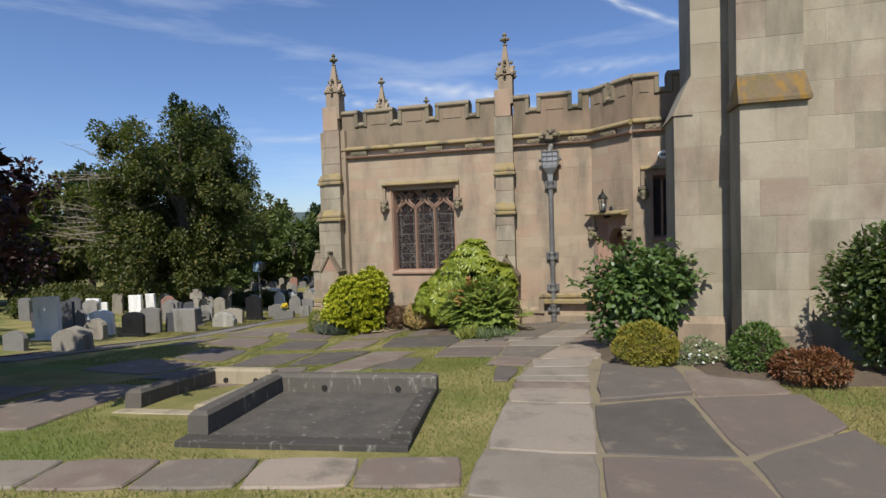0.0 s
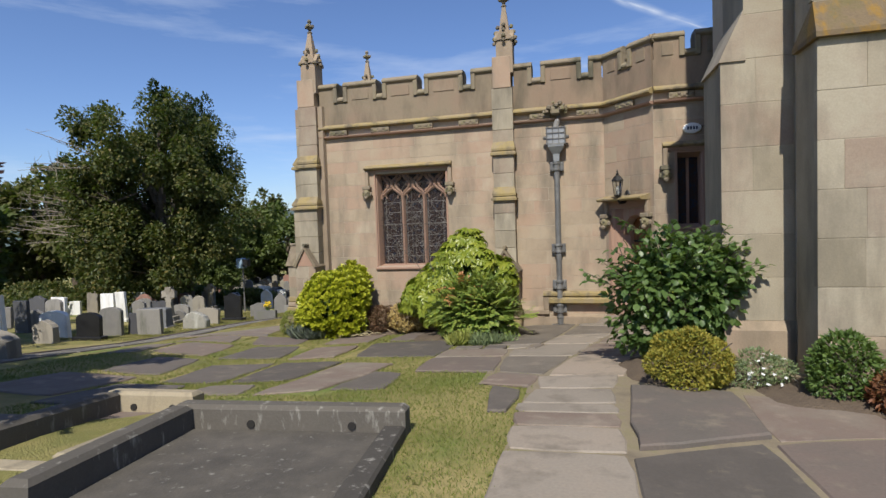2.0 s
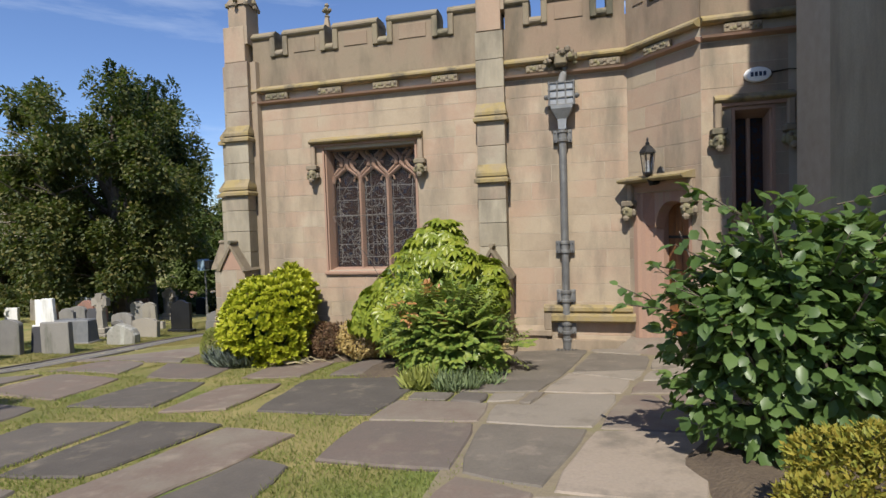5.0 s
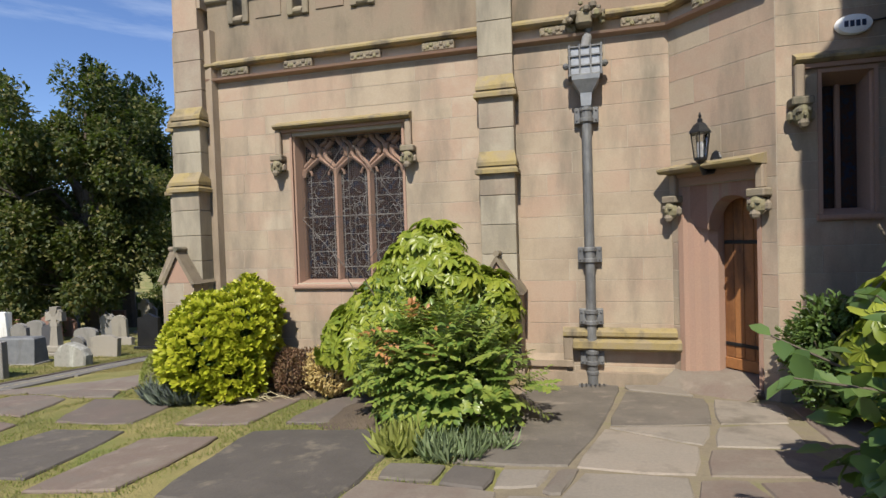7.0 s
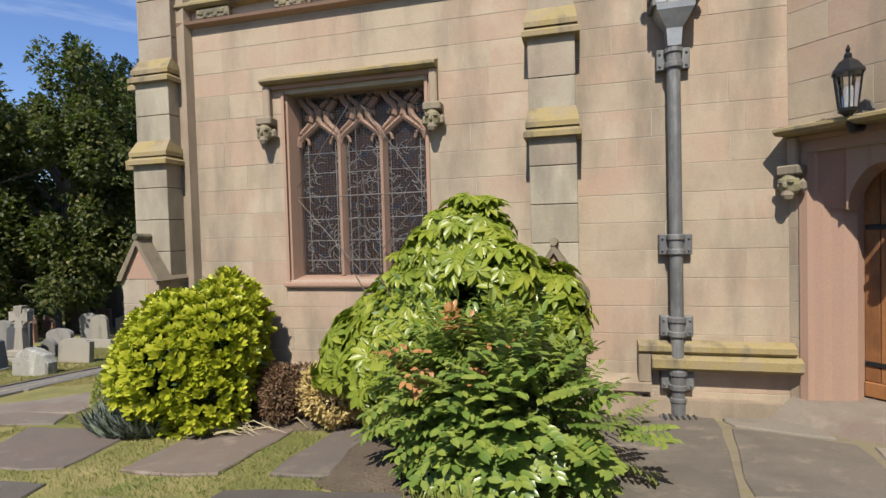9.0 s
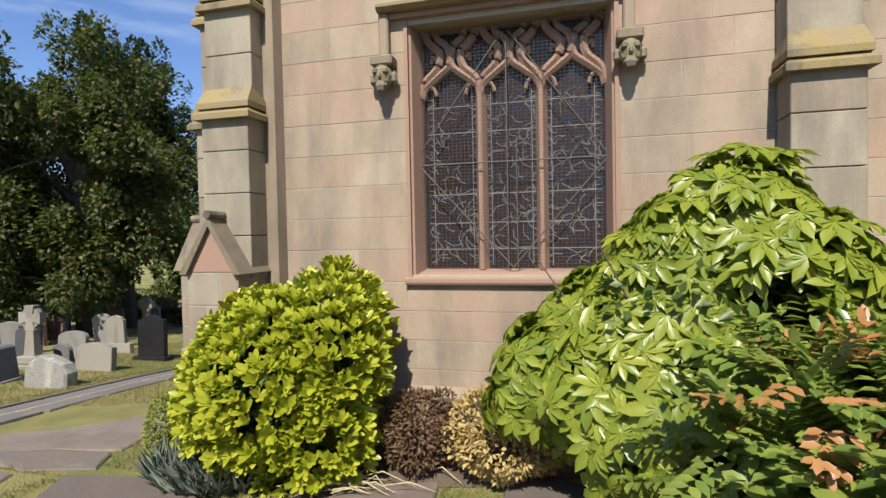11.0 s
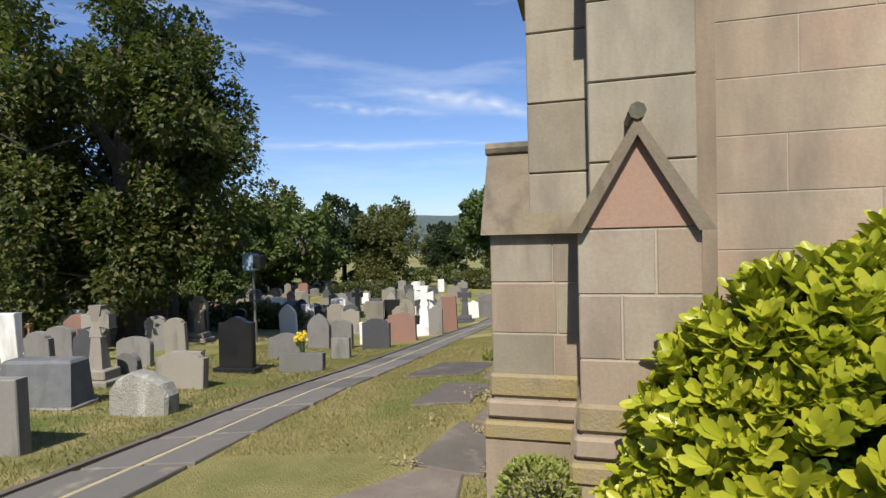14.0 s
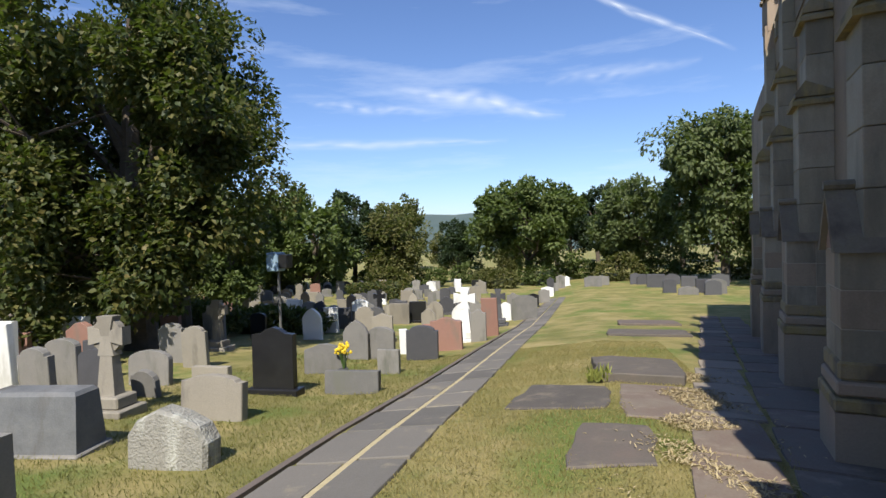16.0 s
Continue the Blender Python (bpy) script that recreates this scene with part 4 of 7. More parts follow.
# ---- paving ----
def flag_meshes(material, count=5, seed=11):
    """A few slab shapes one unit wide and long, edges uneven, top arris worn; the top lies at z = 0."""
    out = []
    r = random.Random(seed)
    for k in range(count):
        ring = []
        for (ax, ay), (bx, by) in (((0, 0), (1, 0)), ((1, 0), (1, 1)), ((1, 1), (0, 1)), ((0, 1), (0, 0))):
            for t in (0.03, 0.35, 0.68):
                nx, ny = -(by - ay), bx - ax
                w = r.uniform(-0.004, 0.012)
                ring.append((ax + (bx - ax) * t + nx * w - 0.5, ay + (by - ay) * t + ny * w - 0.5))
        n = len(ring)
        lift = [r.uniform(-0.006, 0.0) for _ in ring]
        v = [(x * 0.985, y * 0.985, d) for (x, y), d in zip(ring, lift)] + [(x, y, -0.014) for x, y in ring] + [(x, y, -0.16) for x, y in ring] + [(0, 0, 0.002)]
        f = [(i, (i + 1) % n, 3 * n) for i in range(n)] + [(n + i, n + (i + 1) % n, (i + 1) % n, i) for i in range(n)] + [(2 * n + i, 2 * n + (i + 1) % n, n + (i + 1) % n, n + i) for i in range(n)]
        s = Shape()
        s.v, s.f = v, f
        me = s.mesh("flagstone")
        me.materials.append(material)
        out.append(me)
    return out


PALE = mat("pale_flagstone", [(0.19, 0.165, 0.133), (0.24, 0.208, 0.168), (0.275, 0.225, 0.175)], 1.6, 0.85, 0.3, 45, "object", (0.15, 0.128, 0.10), 2.4, (0.52, 0.70))
FLAGS = {"flag": flag_meshes(FLAG), "ledger": flag_meshes(FLAG_DARK, seed=12), "pale": flag_meshes(PALE, seed=13)}
FR = random.Random(21)
LAID = []


def lay(parent, x0, x1, y0, y1, kind="flag", proud=0.02, turn=0.0, tilt=0.4, name="flagstone"):
    """One slab on the sloping ground between the given edges."""
    cx, cy = (x0 + x1) / 2, (y0 + y1) / 2
    e = 0.3
    gx = (ground_z(cx + e, cy) - ground_z(cx - e, cy)) / (2 * e)
    gy = (ground_z(cx, cy + e) - ground_z(cx, cy - e)) / (2 * e)
    m = Matrix.Translation((cx, cy, ground_z(cx, cy) + proud)) @ Matrix.Rotation(math.atan(gy) + radians(FR.uniform(-tilt, tilt)), 4, "X") @ Matrix.Rotation(-math.atan(gx) + radians(FR.uniform(-tilt, tilt)), 4, "Y")
    m = m @ Matrix.Rotation(radians(turn + FR.uniform(-0.6, 0.6)), 4, "Z") @ Matrix.Diagonal((x1 - x0, y1 - y0, 1, 1))
    LAID.append((x0, x1, y0, y1))
    ob = new(name, FR.choice(FLAGS[kind]))
    ob.parent = parent
    ob.matrix_basis = m
    return ob


# sandy bedding that shows in the joints
xs, ys = [-1.32 + 0.28 * i for i in range(13)], [0.8 + 0.35 * i for i in range(37)]
s = Shape()
s.v = [(x, y, ground_z(x, y) + 0.004) for y in ys for x in xs]
s.f = [(j * 13 + i, j * 13 + i + 1, (j + 1) * 13 + i + 1, (j + 1) * 13 + i) for j in range(36) for i in range(12) if not (xs[i] > 2.0 - 0.2 and ys[j] > 3) and not (ys[j] < 7.3 and xs[i] < -0.85)]
tagged(part("path_bedding", s, mat("sandy_bedding", [(0.14, 0.115, 0.08), (0.20, 0.165, 0.11), (0.17, 0.16, 0.07)], 4, 0.95, 0.6, 50), fix=False), "sandy bedding between the flagstones", "pavement", kind="structure")

def quad_slab(parent, corners, kind="flag", proud=0.02, name="flagstone", rough=0.008):
    """A slab between four corners given in turn, with wavering worn edges and a slightly hollow top."""
    ring = []
    n = len(corners)
    for i, a in enumerate(corners):
        b = corners[(i + 1) % n]
        length = math.hypot(b[0] - a[0], b[1] - a[1])
        k = max(2, min(6, round(length / 0.3)))
        nx, ny = -(b[1] - a[1]) / length, (b[0] - a[0]) / length
        for j in range(k):
            t = (j + (0.12 if j == 0 else 0)) / k
            w = FR.uniform(-rough, rough) + (0.012 if j == 0 else 0)
            ring.append((a[0] + (b[0] - a[0]) * t + nx * w, a[1] + (b[1] - a[1]) * t + ny * w))
    if sum(p[0] * q[1] - q[0] * p[1] for p, q in zip(ring, ring[1:] + ring[:1])) < 0:
        ring.reverse()
    m = len(ring)
    cx, cy = sum(p[0] for p in ring) / m, sum(p[1] for p in ring) / m
    LAID.append((min(p[0] for p in ring) + 0.06, max(p[0] for p in ring) - 0.06, min(p[1] for p in ring) + 0.06, max(p[1] for p in ring) - 0.06))
    v = []
    for shrink, drop in ((0.55, 0.0), (1.0, 0.004), (1.0, 0.018), (1.0, 0.16)):
        for x, y in ring:
            if drop == 0.004:
                d = math.hypot(x - cx, y - cy)
                f = 1 - 0.016 / d
            else:
                f = shrink
            x, y = cx + (x - cx) * f, cy + (y - cy) * f
            v.append((x, y, ground_z(x, y) + proud - drop + (noise.noise(Vector((x * 2.3, y * 2.3, 7))) * 0.006 if drop < 0.01 else 0)))
    v.append((cx, cy, ground_z(cx, cy) + proud - 0.002))
    f = [(i, (i + 1) % m, 4 * m) for i in range(m)]
    for r in range(3):
        f += [((r + 1) * m + i, (r + 1) * m + (i + 1) % m, r * m + (i + 1) % m, r * m + i) for i in range(m)]
    sh = Shape()
    sh.v, sh.f = v, f
    me = sh.mesh(name, fix=False)
    me.materials.append(FLAG_MATERIAL[kind])
    ob = new(name, me)
    ob.parent = parent
    return ob


FLAG_MATERIAL = {"flag": FLAG, "ledger": FLAG_DARK, "pale": PALE}
flag_path = thing("flag_path", "worn sandstone flag path leading to the church door", "pavement", kind="structure")
# courses of the path from the near end
edges = [1.6, 2.5, 3.25, 4.10, 5.50, 6.05, 6.42, 6.70, 7.24, 7.80]
for i, (y0, y1) in enumerate(zip(edges[:-1], edges[1:])):
    l0, l1 = -0.76 - 0.02 * max(0, y0 - 5.2) + (0.14 if y0 > 7 else 0.0), -0.78 - 0.02 * max(0, y1 - 5.2) + (0.14 if y1 > 7 else 0.0)
    quad_slab(flag_path, [(l0, y0 + 0.008), (0.115, y0 + 0.03), (0.10 + (0.13 if y1 > 7.5 else 0.02), y1 + 0.01), (l1, y1 - 0.008)], ("pale", "flag", "pale", "pale", "pale", "flag", "pale", "pale", "pale")[i])
# broad slabs between the path and the shrubs
quad_slab(flag_path, [(0.16, 5.58), (1.13, 5.98), (1.20, 7.10), (0.24, 7.30)], "ledger", 0.055, rough=0.03)
quad_slab(flag_path, [(0.135, 4.16), (1.15, 4.26), (1.08, 5.90), (0.12, 5.50)], "ledger")
quad_slab(flag_path, [(1.15, 5.94), (2.20, 6.24), (2.12, 7.02), (1.24, 7.20)], "flag", 0.012)
quad_slab(flag_path, [(1.18, 4.30), (2.26, 5.20), (2.28, 6.22), (1.12, 5.91)], "ledger")
quad_slab(flag_path, [(0.14, 2.3), (1.20, 2.4), (1.16, 4.23), (0.14, 4.13)], "ledger")
quad_slab(flag_path, [(1.22, 2.5), (2.3, 3.2), (2.27, 5.17), (1.19, 4.26)], "ledger")
quad_slab(flag_path, [(0.14, 0.7), (1.22, 0.8), (1.21, 2.37), (0.14, 2.27)], "pale")
quad_slab(flag_path, [(1.24, 1.0), (2.4, 1.2), (2.32, 3.16), (1.22, 2.46)], "ledger")
# dark strip between the turf and the path
quad_slab(flag_path, [(-1.06, 6.42), (-0.86, 6.42), (-0.80, 7.18), (-1.16, 7.40)], "ledger")
quad_slab(flag_path, [(-1.34, 7.50), (-0.74, 7.30), (-0.64, 7.80), (-1.20, 8.03)], "flag", 0.024)
# large slabs at the bend and up to the door
quad_slab(flag_path, [(-0.60, 7.84), (0.26, 7.74), (0.48, 9.0), (-0.30, 9.05)], "pale")
quad_slab(flag_path, [(-0.29, 9.08), (0.50, 9.02), (0.30, 10.28), (0.0, 10.28)], "flag")
quad_slab(flag_path, [(-1.20, 8.06), (-0.64, 7.86), (-0.32, 9.06), (-1.25, 9.2)], "flag")
quad_slab(flag_path, [(-1.25, 9.23), (-0.31, 9.09), (-0.02, 10.28), (-0.74, 10.36), (-0.88, 9.86), (-1.24, 9.90)], "pale")
quad_slab(flag_path, [(-2.34, 8.22), (-1.24, 8.08), (-1.28, 9.2), (-2.36, 9.25)], "ledger")
quad_slab(flag_path, [(-2.36, 9.28), (-1.28, 9.23), (-1.27, 9.92), (-1.75, 10.0), (-2.30, 10.07)], "flag")
quad_slab(flag_path, [(-1.78, 10.48), (-0.86, 10.42), (-0.58, 11.50), (-0.28, 13.5), (-1.45, 13.5)], "flag")
quad_slab(flag_path, [(-0.83, 10.42), (0.0, 10.31), (0.17, 10.96), (-0.56, 11.50)], "pale")
quad_slab(flag_path, [(-0.55, 11.53), (-0.12, 11.20), (0.18, 10.99), (0.38, 11.60)], "pale")
quad_slab(flag_path, [(-0.54, 11.56), (0.38, 11.63), (0.56, 12.70), (-0.25, 13.18)], "flag", 0.016)
quad_slab(flag_path, [(-0.24, 13.21), (0.45, 12.80), (0.36, 13.42), (-0.26, 13.5)], "pale", 0.03)
quad_slab(flag_path, [(0.41, 11.64), (1.03, 11.77), (1.20, 12.52), (0.60, 12.70)], "pale")
quad_slab(flag_path, [(0.22, 10.99), (0.92, 10.99), (1.02, 11.74), (0.40, 11.60)], "pale")
quad_slab(flag_path, [(0.04, 10.32), (1.02, 10.40), (0.92, 10.95), (0.20, 10.95)], "flag")
quad_slab(flag_path, [(0.32, 10.28), (0.52, 9.04), (1.30, 9.2), (1.30, 10.38)], "flag")
quad_slab(flag_path, [(1.06, 10.42), (2.05, 10.45), (2.05, 12.6), (1.26, 12.5)], "flag")
quad_slab(flag_path, [(1.33, 9.25), (2.1, 9.4), (2.08, 10.42), (1.33, 10.38)], "flag")
# broken pieces at the edge of the bed
quad_slab(flag_path, [(-2.24, 10.09), (-1.79, 10.05), (-1.74, 10.40), (-2.25, 10.42)], "flag", 0.024)
quad_slab(flag_path, [(-1.75, 10.02), (-1.38, 9.93), (-1.35, 10.33), (-1.71, 10.42)], "ledger", 0.026)
quad_slab(flag_path, [(-1.35, 9.97), (-1.04, 10.02), (-0.95, 10.36), (-1.33, 10.36)], "pale", 0.022)
quad_slab(flag_path, [(-1.02, 9.93), (-0.88, 9.88), (-0.77, 10.38), (-0.92, 10.38)], "flag", 0.028)

strip = thing("stone_strip", "pale stone strip along the kerbed graves", "pavement", kind="structure")
for i in range(9):
    x0, x1 = -7.62 + i * 0.76, -6.87 + i * 0.76
    y0, y1 = 3.66 + (x0 + 0.78) * 0.222, 3.66 + (x1 + 0.78) * 0.222
    quad_slab(strip, [(x0, y0 - 0.27), (x1, y1 - 0.27), (x1 - 0.10, y1 + 0.25), (x0 - 0.10, y0 + 0.25)], "pale" if i % 3 == 1 else "flag", 0.016)

ledger_field = thing("ledger_stones", "rows of flat dark ledger stones set in the turf", "gravestones", kind="structure")
for kind, up, corners in (("ledger", 0.020, [(-3.78, 9.60), (-2.36, 9.45), (-2.32, 10.9), (-2.62, 11.40), (-4.12, 11.32)]),
                          ("ledger", 0.030, [(-3.95, 11.62), (-2.90, 11.60), (-3.10, 13.0), (-3.95, 13.08)]),
                          ("flag", 0.026, [(-5.42, 11.64), (-4.38, 11.58), (-4.46, 13.2), (-5.50, 13.25)]),
                          ("flag", 0.034, [(-5.04, 9.62), (-4.14, 9.66), (-4.34, 11.14), (-5.24, 11.05)]),
                          ("ledger", 0.018, [(-6.95, 11.42), (-5.92, 11.56), (-6.28, 12.75), (-7.45, 12.45)]),
                          ("ledger", 0.022, [(-6.50, 9.75), (-5.30, 9.84), (-5.68, 11.30), (-6.62, 11.22)]),
                          ("ledger", 0.020, [(-5.88, 7.74), (-4.90, 7.72), (-5.00, 9.30), (-6.06, 9.10)]),
                          ("ledger", 0.028, [(-4.74, 7.72), (-3.92, 7.70), (-3.72, 9.10), (-4.86, 9.28)]),
                          ("flag", 0.024, [(-3.82, 6.82), (-3.14, 7.12), (-2.78, 8.80), (-3.62, 9.02)]),
                          ("ledger", 0.022, [(-3.04, 7.20), (-2.36, 7.20), (-2.42, 8.12), (-2.86, 8.25)]),
                          ("flag", 0.020, [(-4.84, 6.92), (-3.95, 6.84), (-4.12, 7.50), (-4.84, 7.50)]),
                          ("ledger", 0.018, [(-7.40, 8.20), (-6.36, 8.30), (-6.70, 9.60), (-7.55, 9.50)])):
    quad_slab(ledger_field, corners, kind, 0.6 * up, "ledger_stone", 0.022)
for kind, up, corners in (("flag", 0.012, [(-3.10, 6.20), (-2.50, 6.30), (-2.56, 6.62), (-3.16, 6.42)]),
                          ("flag", 0.016, [(-8.10, 9.9), (-6.85, 9.9), (-7.15, 11.2), (-8.30, 11.1)]),
                          ("flag", 0.018, [(-8.85, 11.35), (-7.45, 11.4), (-7.75, 12.3), (-8.95, 12.45)]),
                          ("flag", 0.016, [(-8.9, 9.6), (-8.25, 9.7), (-8.5, 11.1), (-9.2, 11.0)]),
                          ("flag", 0.020, [(-7.7, 6.6), (-6.4, 6.6), (-6.55, 8.1), (-7.8, 8.0)]),
                          ("ledger", 0.020, [(-6.2, 6.2), (-5.1, 6.2), (-5.2, 7.55), (-6.3, 7.55)]),
                          ("flag", 0.020, [(-6.15, 3.55), (-5.05, 3.75), (-5.3, 5.7), (-6.35, 5.6)]),
                          ("flag", 0.020, [(-7.6, 3.2), (-6.35, 3.5), (-6.55, 5.3), (-7.8, 5.1)])):
    quad_slab(ledger_field, corners, kind, 0.6 * up, "ledger_stone", 0.022)

west_paving = thing("west_paving", "cracked flagstones beside the west wall with dry moss", "pavement", kind="structure")
y = 14.0
while y < 33:
    d = FR.uniform(0.7, 1.25)
    off = (y - 14.1) * 0.2
    wall_x = -6.62 + off
    lay(west_paving, wall_x - 0.72, wall_x - 0.06, y, y + d - 0.03, "flag", 0.012, -11)
    lay(west_paving, wall_x - 1.32, wall_x - 0.74, y + 0.2, y + 0.2 + d - 0.03, "flag" if FR.random() < 0.6 else "pale", 0.014, -9)
    y += d
for kind, up, corners in (("ledger", 0.012, [(-8.60, 15.86), (-7.92, 15.94), (-7.84, 16.95), (-8.48, 17.10)]),
                          ("ledger", 0.014, [(-9.34, 17.85), (-8.20, 17.65), (-8.12, 18.85), (-9.12, 19.30)]),
                          ("flag", 0.012, [(-8.08, 17.3), (-7.10, 17.2), (-6.95, 18.95), (-8.02, 19.05)]),
                          ("ledger", 0.11, [(-8.24, 19.22), (-7.18, 19.12), (-7.08, 20.75), (-8.32, 20.95)]),
                          ("flag", 0.012, [(-9.9, 12.75), (-9.0, 12.5), (-7.5, 13.0), (-7.62, 14.55), (-8.45, 13.42), (-9.9, 13.05)]),
                          ("flag", 0.016, [(-8.80, 12.52), (-7.8, 12.36), (-7.3, 12.58), (-7.46, 12.96), (-8.9, 12.56)]),
                          ("ledger", 0.05, [(-7.9, 25.2), (-6.0, 25.2), (-5.9, 26.8), (-7.8, 26.8)]),
                          ("ledger", 0.05, [(-7.4, 29.0), (-5.6, 29.0), (-5.5, 31.0), (-7.3, 31.0)])):
    quad_slab(west_paving, corners, kind, up, "ledger_stone", 0.03)

# narrow path through the graveyard
TARMAC = mat("grey_path_slab", [(0.105, 0.098, 0.088), (0.14, 0.13, 0.115), (0.165, 0.15, 0.13)], 1.5, 0.9, 0.35, 60, "object", (0.24, 0.21, 0.15), 2.6, (0.58, 0.7))
FLAGS["path"] = flag_meshes(TARMAC, seed=14)
graveyard_path = thing("graveyard_path", "straight grey slab path with straw-coloured seams", "path", kind="structure")
y = 4.0
while y < 46:
    d = FR.uniform(0.8, 1.2)
    bend = -0.02 * max(0, y - 30)
    lay(graveyard_path, -10.90 - bend, -10.40 - bend, y, y + d - 0.03, "path", 0.016, 0, 0.2)
    lay(graveyard_path, -10.345 - bend, -9.86 - bend, y + 0.1, y + 0.1 + d - 0.03, "path", 0.016, 0, 0.2)
    y += d
STRAW = mat("dry_straw_seam", [(0.36, 0.30, 0.17), (0.46, 0.39, 0.24)], 8, 0.95, 0.8, 70)
s = Shape()
kerb = Shape()
for i in range(84):
    a, b = 4.0 + i * 0.5, 4.5 + i * 0.5
    ba, bb = -0.02 * max(0, a - 30), -0.02 * max(0, b - 30)
    for sh, x0, x1, up in ((s, -10.40, -10.345, 0.010), (kerb, -11.0, -10.93, 0.035)):
        za, zb = ground_z(x0, a) + up, ground_z(x0, b) + up
        sh.add([(x0 - ba, a, za), (x1 - ba, a, za), (x1 - bb, b, zb), (x0 - bb, b, zb), (x0 - ba, a, za - 0.12), (x1 - ba, a, za - 0.12), (x1 - bb, b, zb - 0.12), (x0 - bb, b, zb - 0.12)],
               [(0, 1, 2, 3), (0, 4, 5, 1), (1, 5, 6, 2), (3, 2, 6, 7), (0, 3, 7, 4)])
part("seam", s, STRAW, graveyard_path, "straw-filled seam")
part("edging", kerb, FLAG_DARK, graveyard_path, "dark stone edging")

# ---- graves ----
GRANITE_GREY = mat("grey_headstone", [(0.125, 0.122, 0.115), (0.18, 0.172, 0.158), (0.225, 0.213, 0.192)], 3, 0.85, 0.35, 60, "object", (0.12, 0.12, 0.10), 2.5)
GRANITE_DARK = mat("dark_headstone", [(0.05, 0.05, 0.055), (0.085, 0.085, 0.09)], 3, 0.6, 0.2, 60, "object")
GRANITE_BLACK = mat("black_granite", [(0.010, 0.010, 0.011), (0.02, 0.02, 0.021)], 4, 0.3, 0.05, 80)
MARBLE = mat("white_marble", [(0.62, 0.62, 0.60), (0.74, 0.74, 0.72)], 3, 0.6, 0.15, 60, "object", (0.5, 0.49, 0.45), 2.5)
SANDY = mat("buff_headstone", [(0.20, 0.18, 0.145), (0.275, 0.25, 0.205)], 3, 0.9, 0.35, 60, "object", (0.16, 0.145, 0.12), 3)
RED_GRANITE = mat("red_headstone", [(0.24, 0.13, 0.10), (0.30, 0.17, 0.13)], 4, 0.8, 0.25, 60, "object", (0.2, 0.14, 0.11), 3)
KERB = mat("dark_kerbstone", [(0.05, 0.045, 0.038), (0.075, 0.068, 0.057), (0.095, 0.085, 0.07)], 4, 0.9, 0.3, 50, "object", (0.24, 0.23, 0.20), 13.0, (0.58, 0.70))
GRAVE_FLOOR = mat("lichened_grave_floor", [(0.052, 0.047, 0.04), (0.078, 0.07, 0.058), (0.112, 0.098, 0.08)], 3.0, 0.9, 0.4, 50, "none", (0.20, 0.19, 0.165), 13.0, (0.60, 0.70))
KERB_PALE = mat("buff_kerbstone", [(0.26, 0.22, 0.15), (0.34, 0.29, 0.20)], 4, 0.9, 0.4, 50, "object", (0.2, 0.17, 0.12), 4)
COLOURS = {"grey": GRANITE_GREY, "dark": GRANITE_DARK, "black": GRANITE_BLACK, "white": MARBLE, "buff": SANDY, "red": RED_GRANITE}
WORDS = {"grey": "weathered grey", "dark": "dark slate-grey", "black": "polished black granite", "white": "white marble", "buff": "buff sandstone", "red": "red sandstone"}
TOPS = {"arch": "round-topped headstone", "flat": "flat-topped headstone", "shoulder": "shouldered headstone", "point": "gothic pointed headstone", "rough": "rough-edged headstone", "ogee": "curved-top headstone"}


def outline(w, h, top):
    """The face of a headstone, as (x, z) pairs."""
    a = w / 2
    if top == "arch":
        pts = [(a * math.cos(t), h - a * 0.42 + a * 0.42 * math.sin(t)) for t in [i * math.pi / 10 for i in range(11)]]
    elif top == "shoulder":
        pts = [(a, h * 0.86), (a * 0.82, h * 0.86)] + [(a * 0.8 * math.cos(t), h * 0.86 + h * 0.14 * math.sin(t)) for t in [i * math.pi / 8 for i in range(9)]] + [(-a * 0.82, h * 0.86), (-a, h * 0.86)]
    elif top == "point":
        pts = [(a, h * 0.66), (a * 0.8, h * 0.8), (a * 0.42, h * 0.92), (0, h), (-a * 0.42, h * 0.92), (-a * 0.8, h * 0.8), (-a, h * 0.66)]
    elif top == "rough":
        pts = [(a, h * 0.62), (a * 0.86, h * 0.78), (a * 0.5, h * 0.93), (a * 0.1, h), (-a * 0.35, h * 0.97), (-a * 0.7, h * 0.86), (-a, h * 0.8)]
    elif top == "ogee":
        pts = [(a, h * 0.88), (a * 0.6, h * 0.9), (a * 0.3, h * 0.97), (0, h), (-a * 0.3, h * 0.97), (-a * 0.6, h * 0.9), (-a, h * 0.88)]
    else:
        pts = [(a, h), (-a, h)]
    return [(-a, -0.15), (a, -0.15)] + pts


def slab_from(pts, t, bevel=0.012):
    """An upright slab t thick with a chamfered face."""
    n = len(pts)
    cx, cz = sum(p[0] for p in pts) / n, sum(p[1] for p in pts) / n
    inn = [(cx + (x - cx) * (1 - bevel * 2), cz + (z - cz) * (1 - bevel * 2)) for x, z in pts]
    v = [(x, -t / 2, z) for x, z in inn] + [(x, -t / 2 + bevel, z) for x, z in pts] + [(x, t / 2, z) for x, z in pts]
    f = [tuple(range(n))] + [(i, n + i, n + (i + 1) % n, (i + 1) % n) for i in range(n)] + [(n + i, 2 * n + i, 2 * n + (i + 1) % n, n + (i + 1) % n) for i in range(n)] + [tuple(range(2 * n, 3 * n))[::-1]]
    return Shape().add(v, f)


HR = random.Random(77)


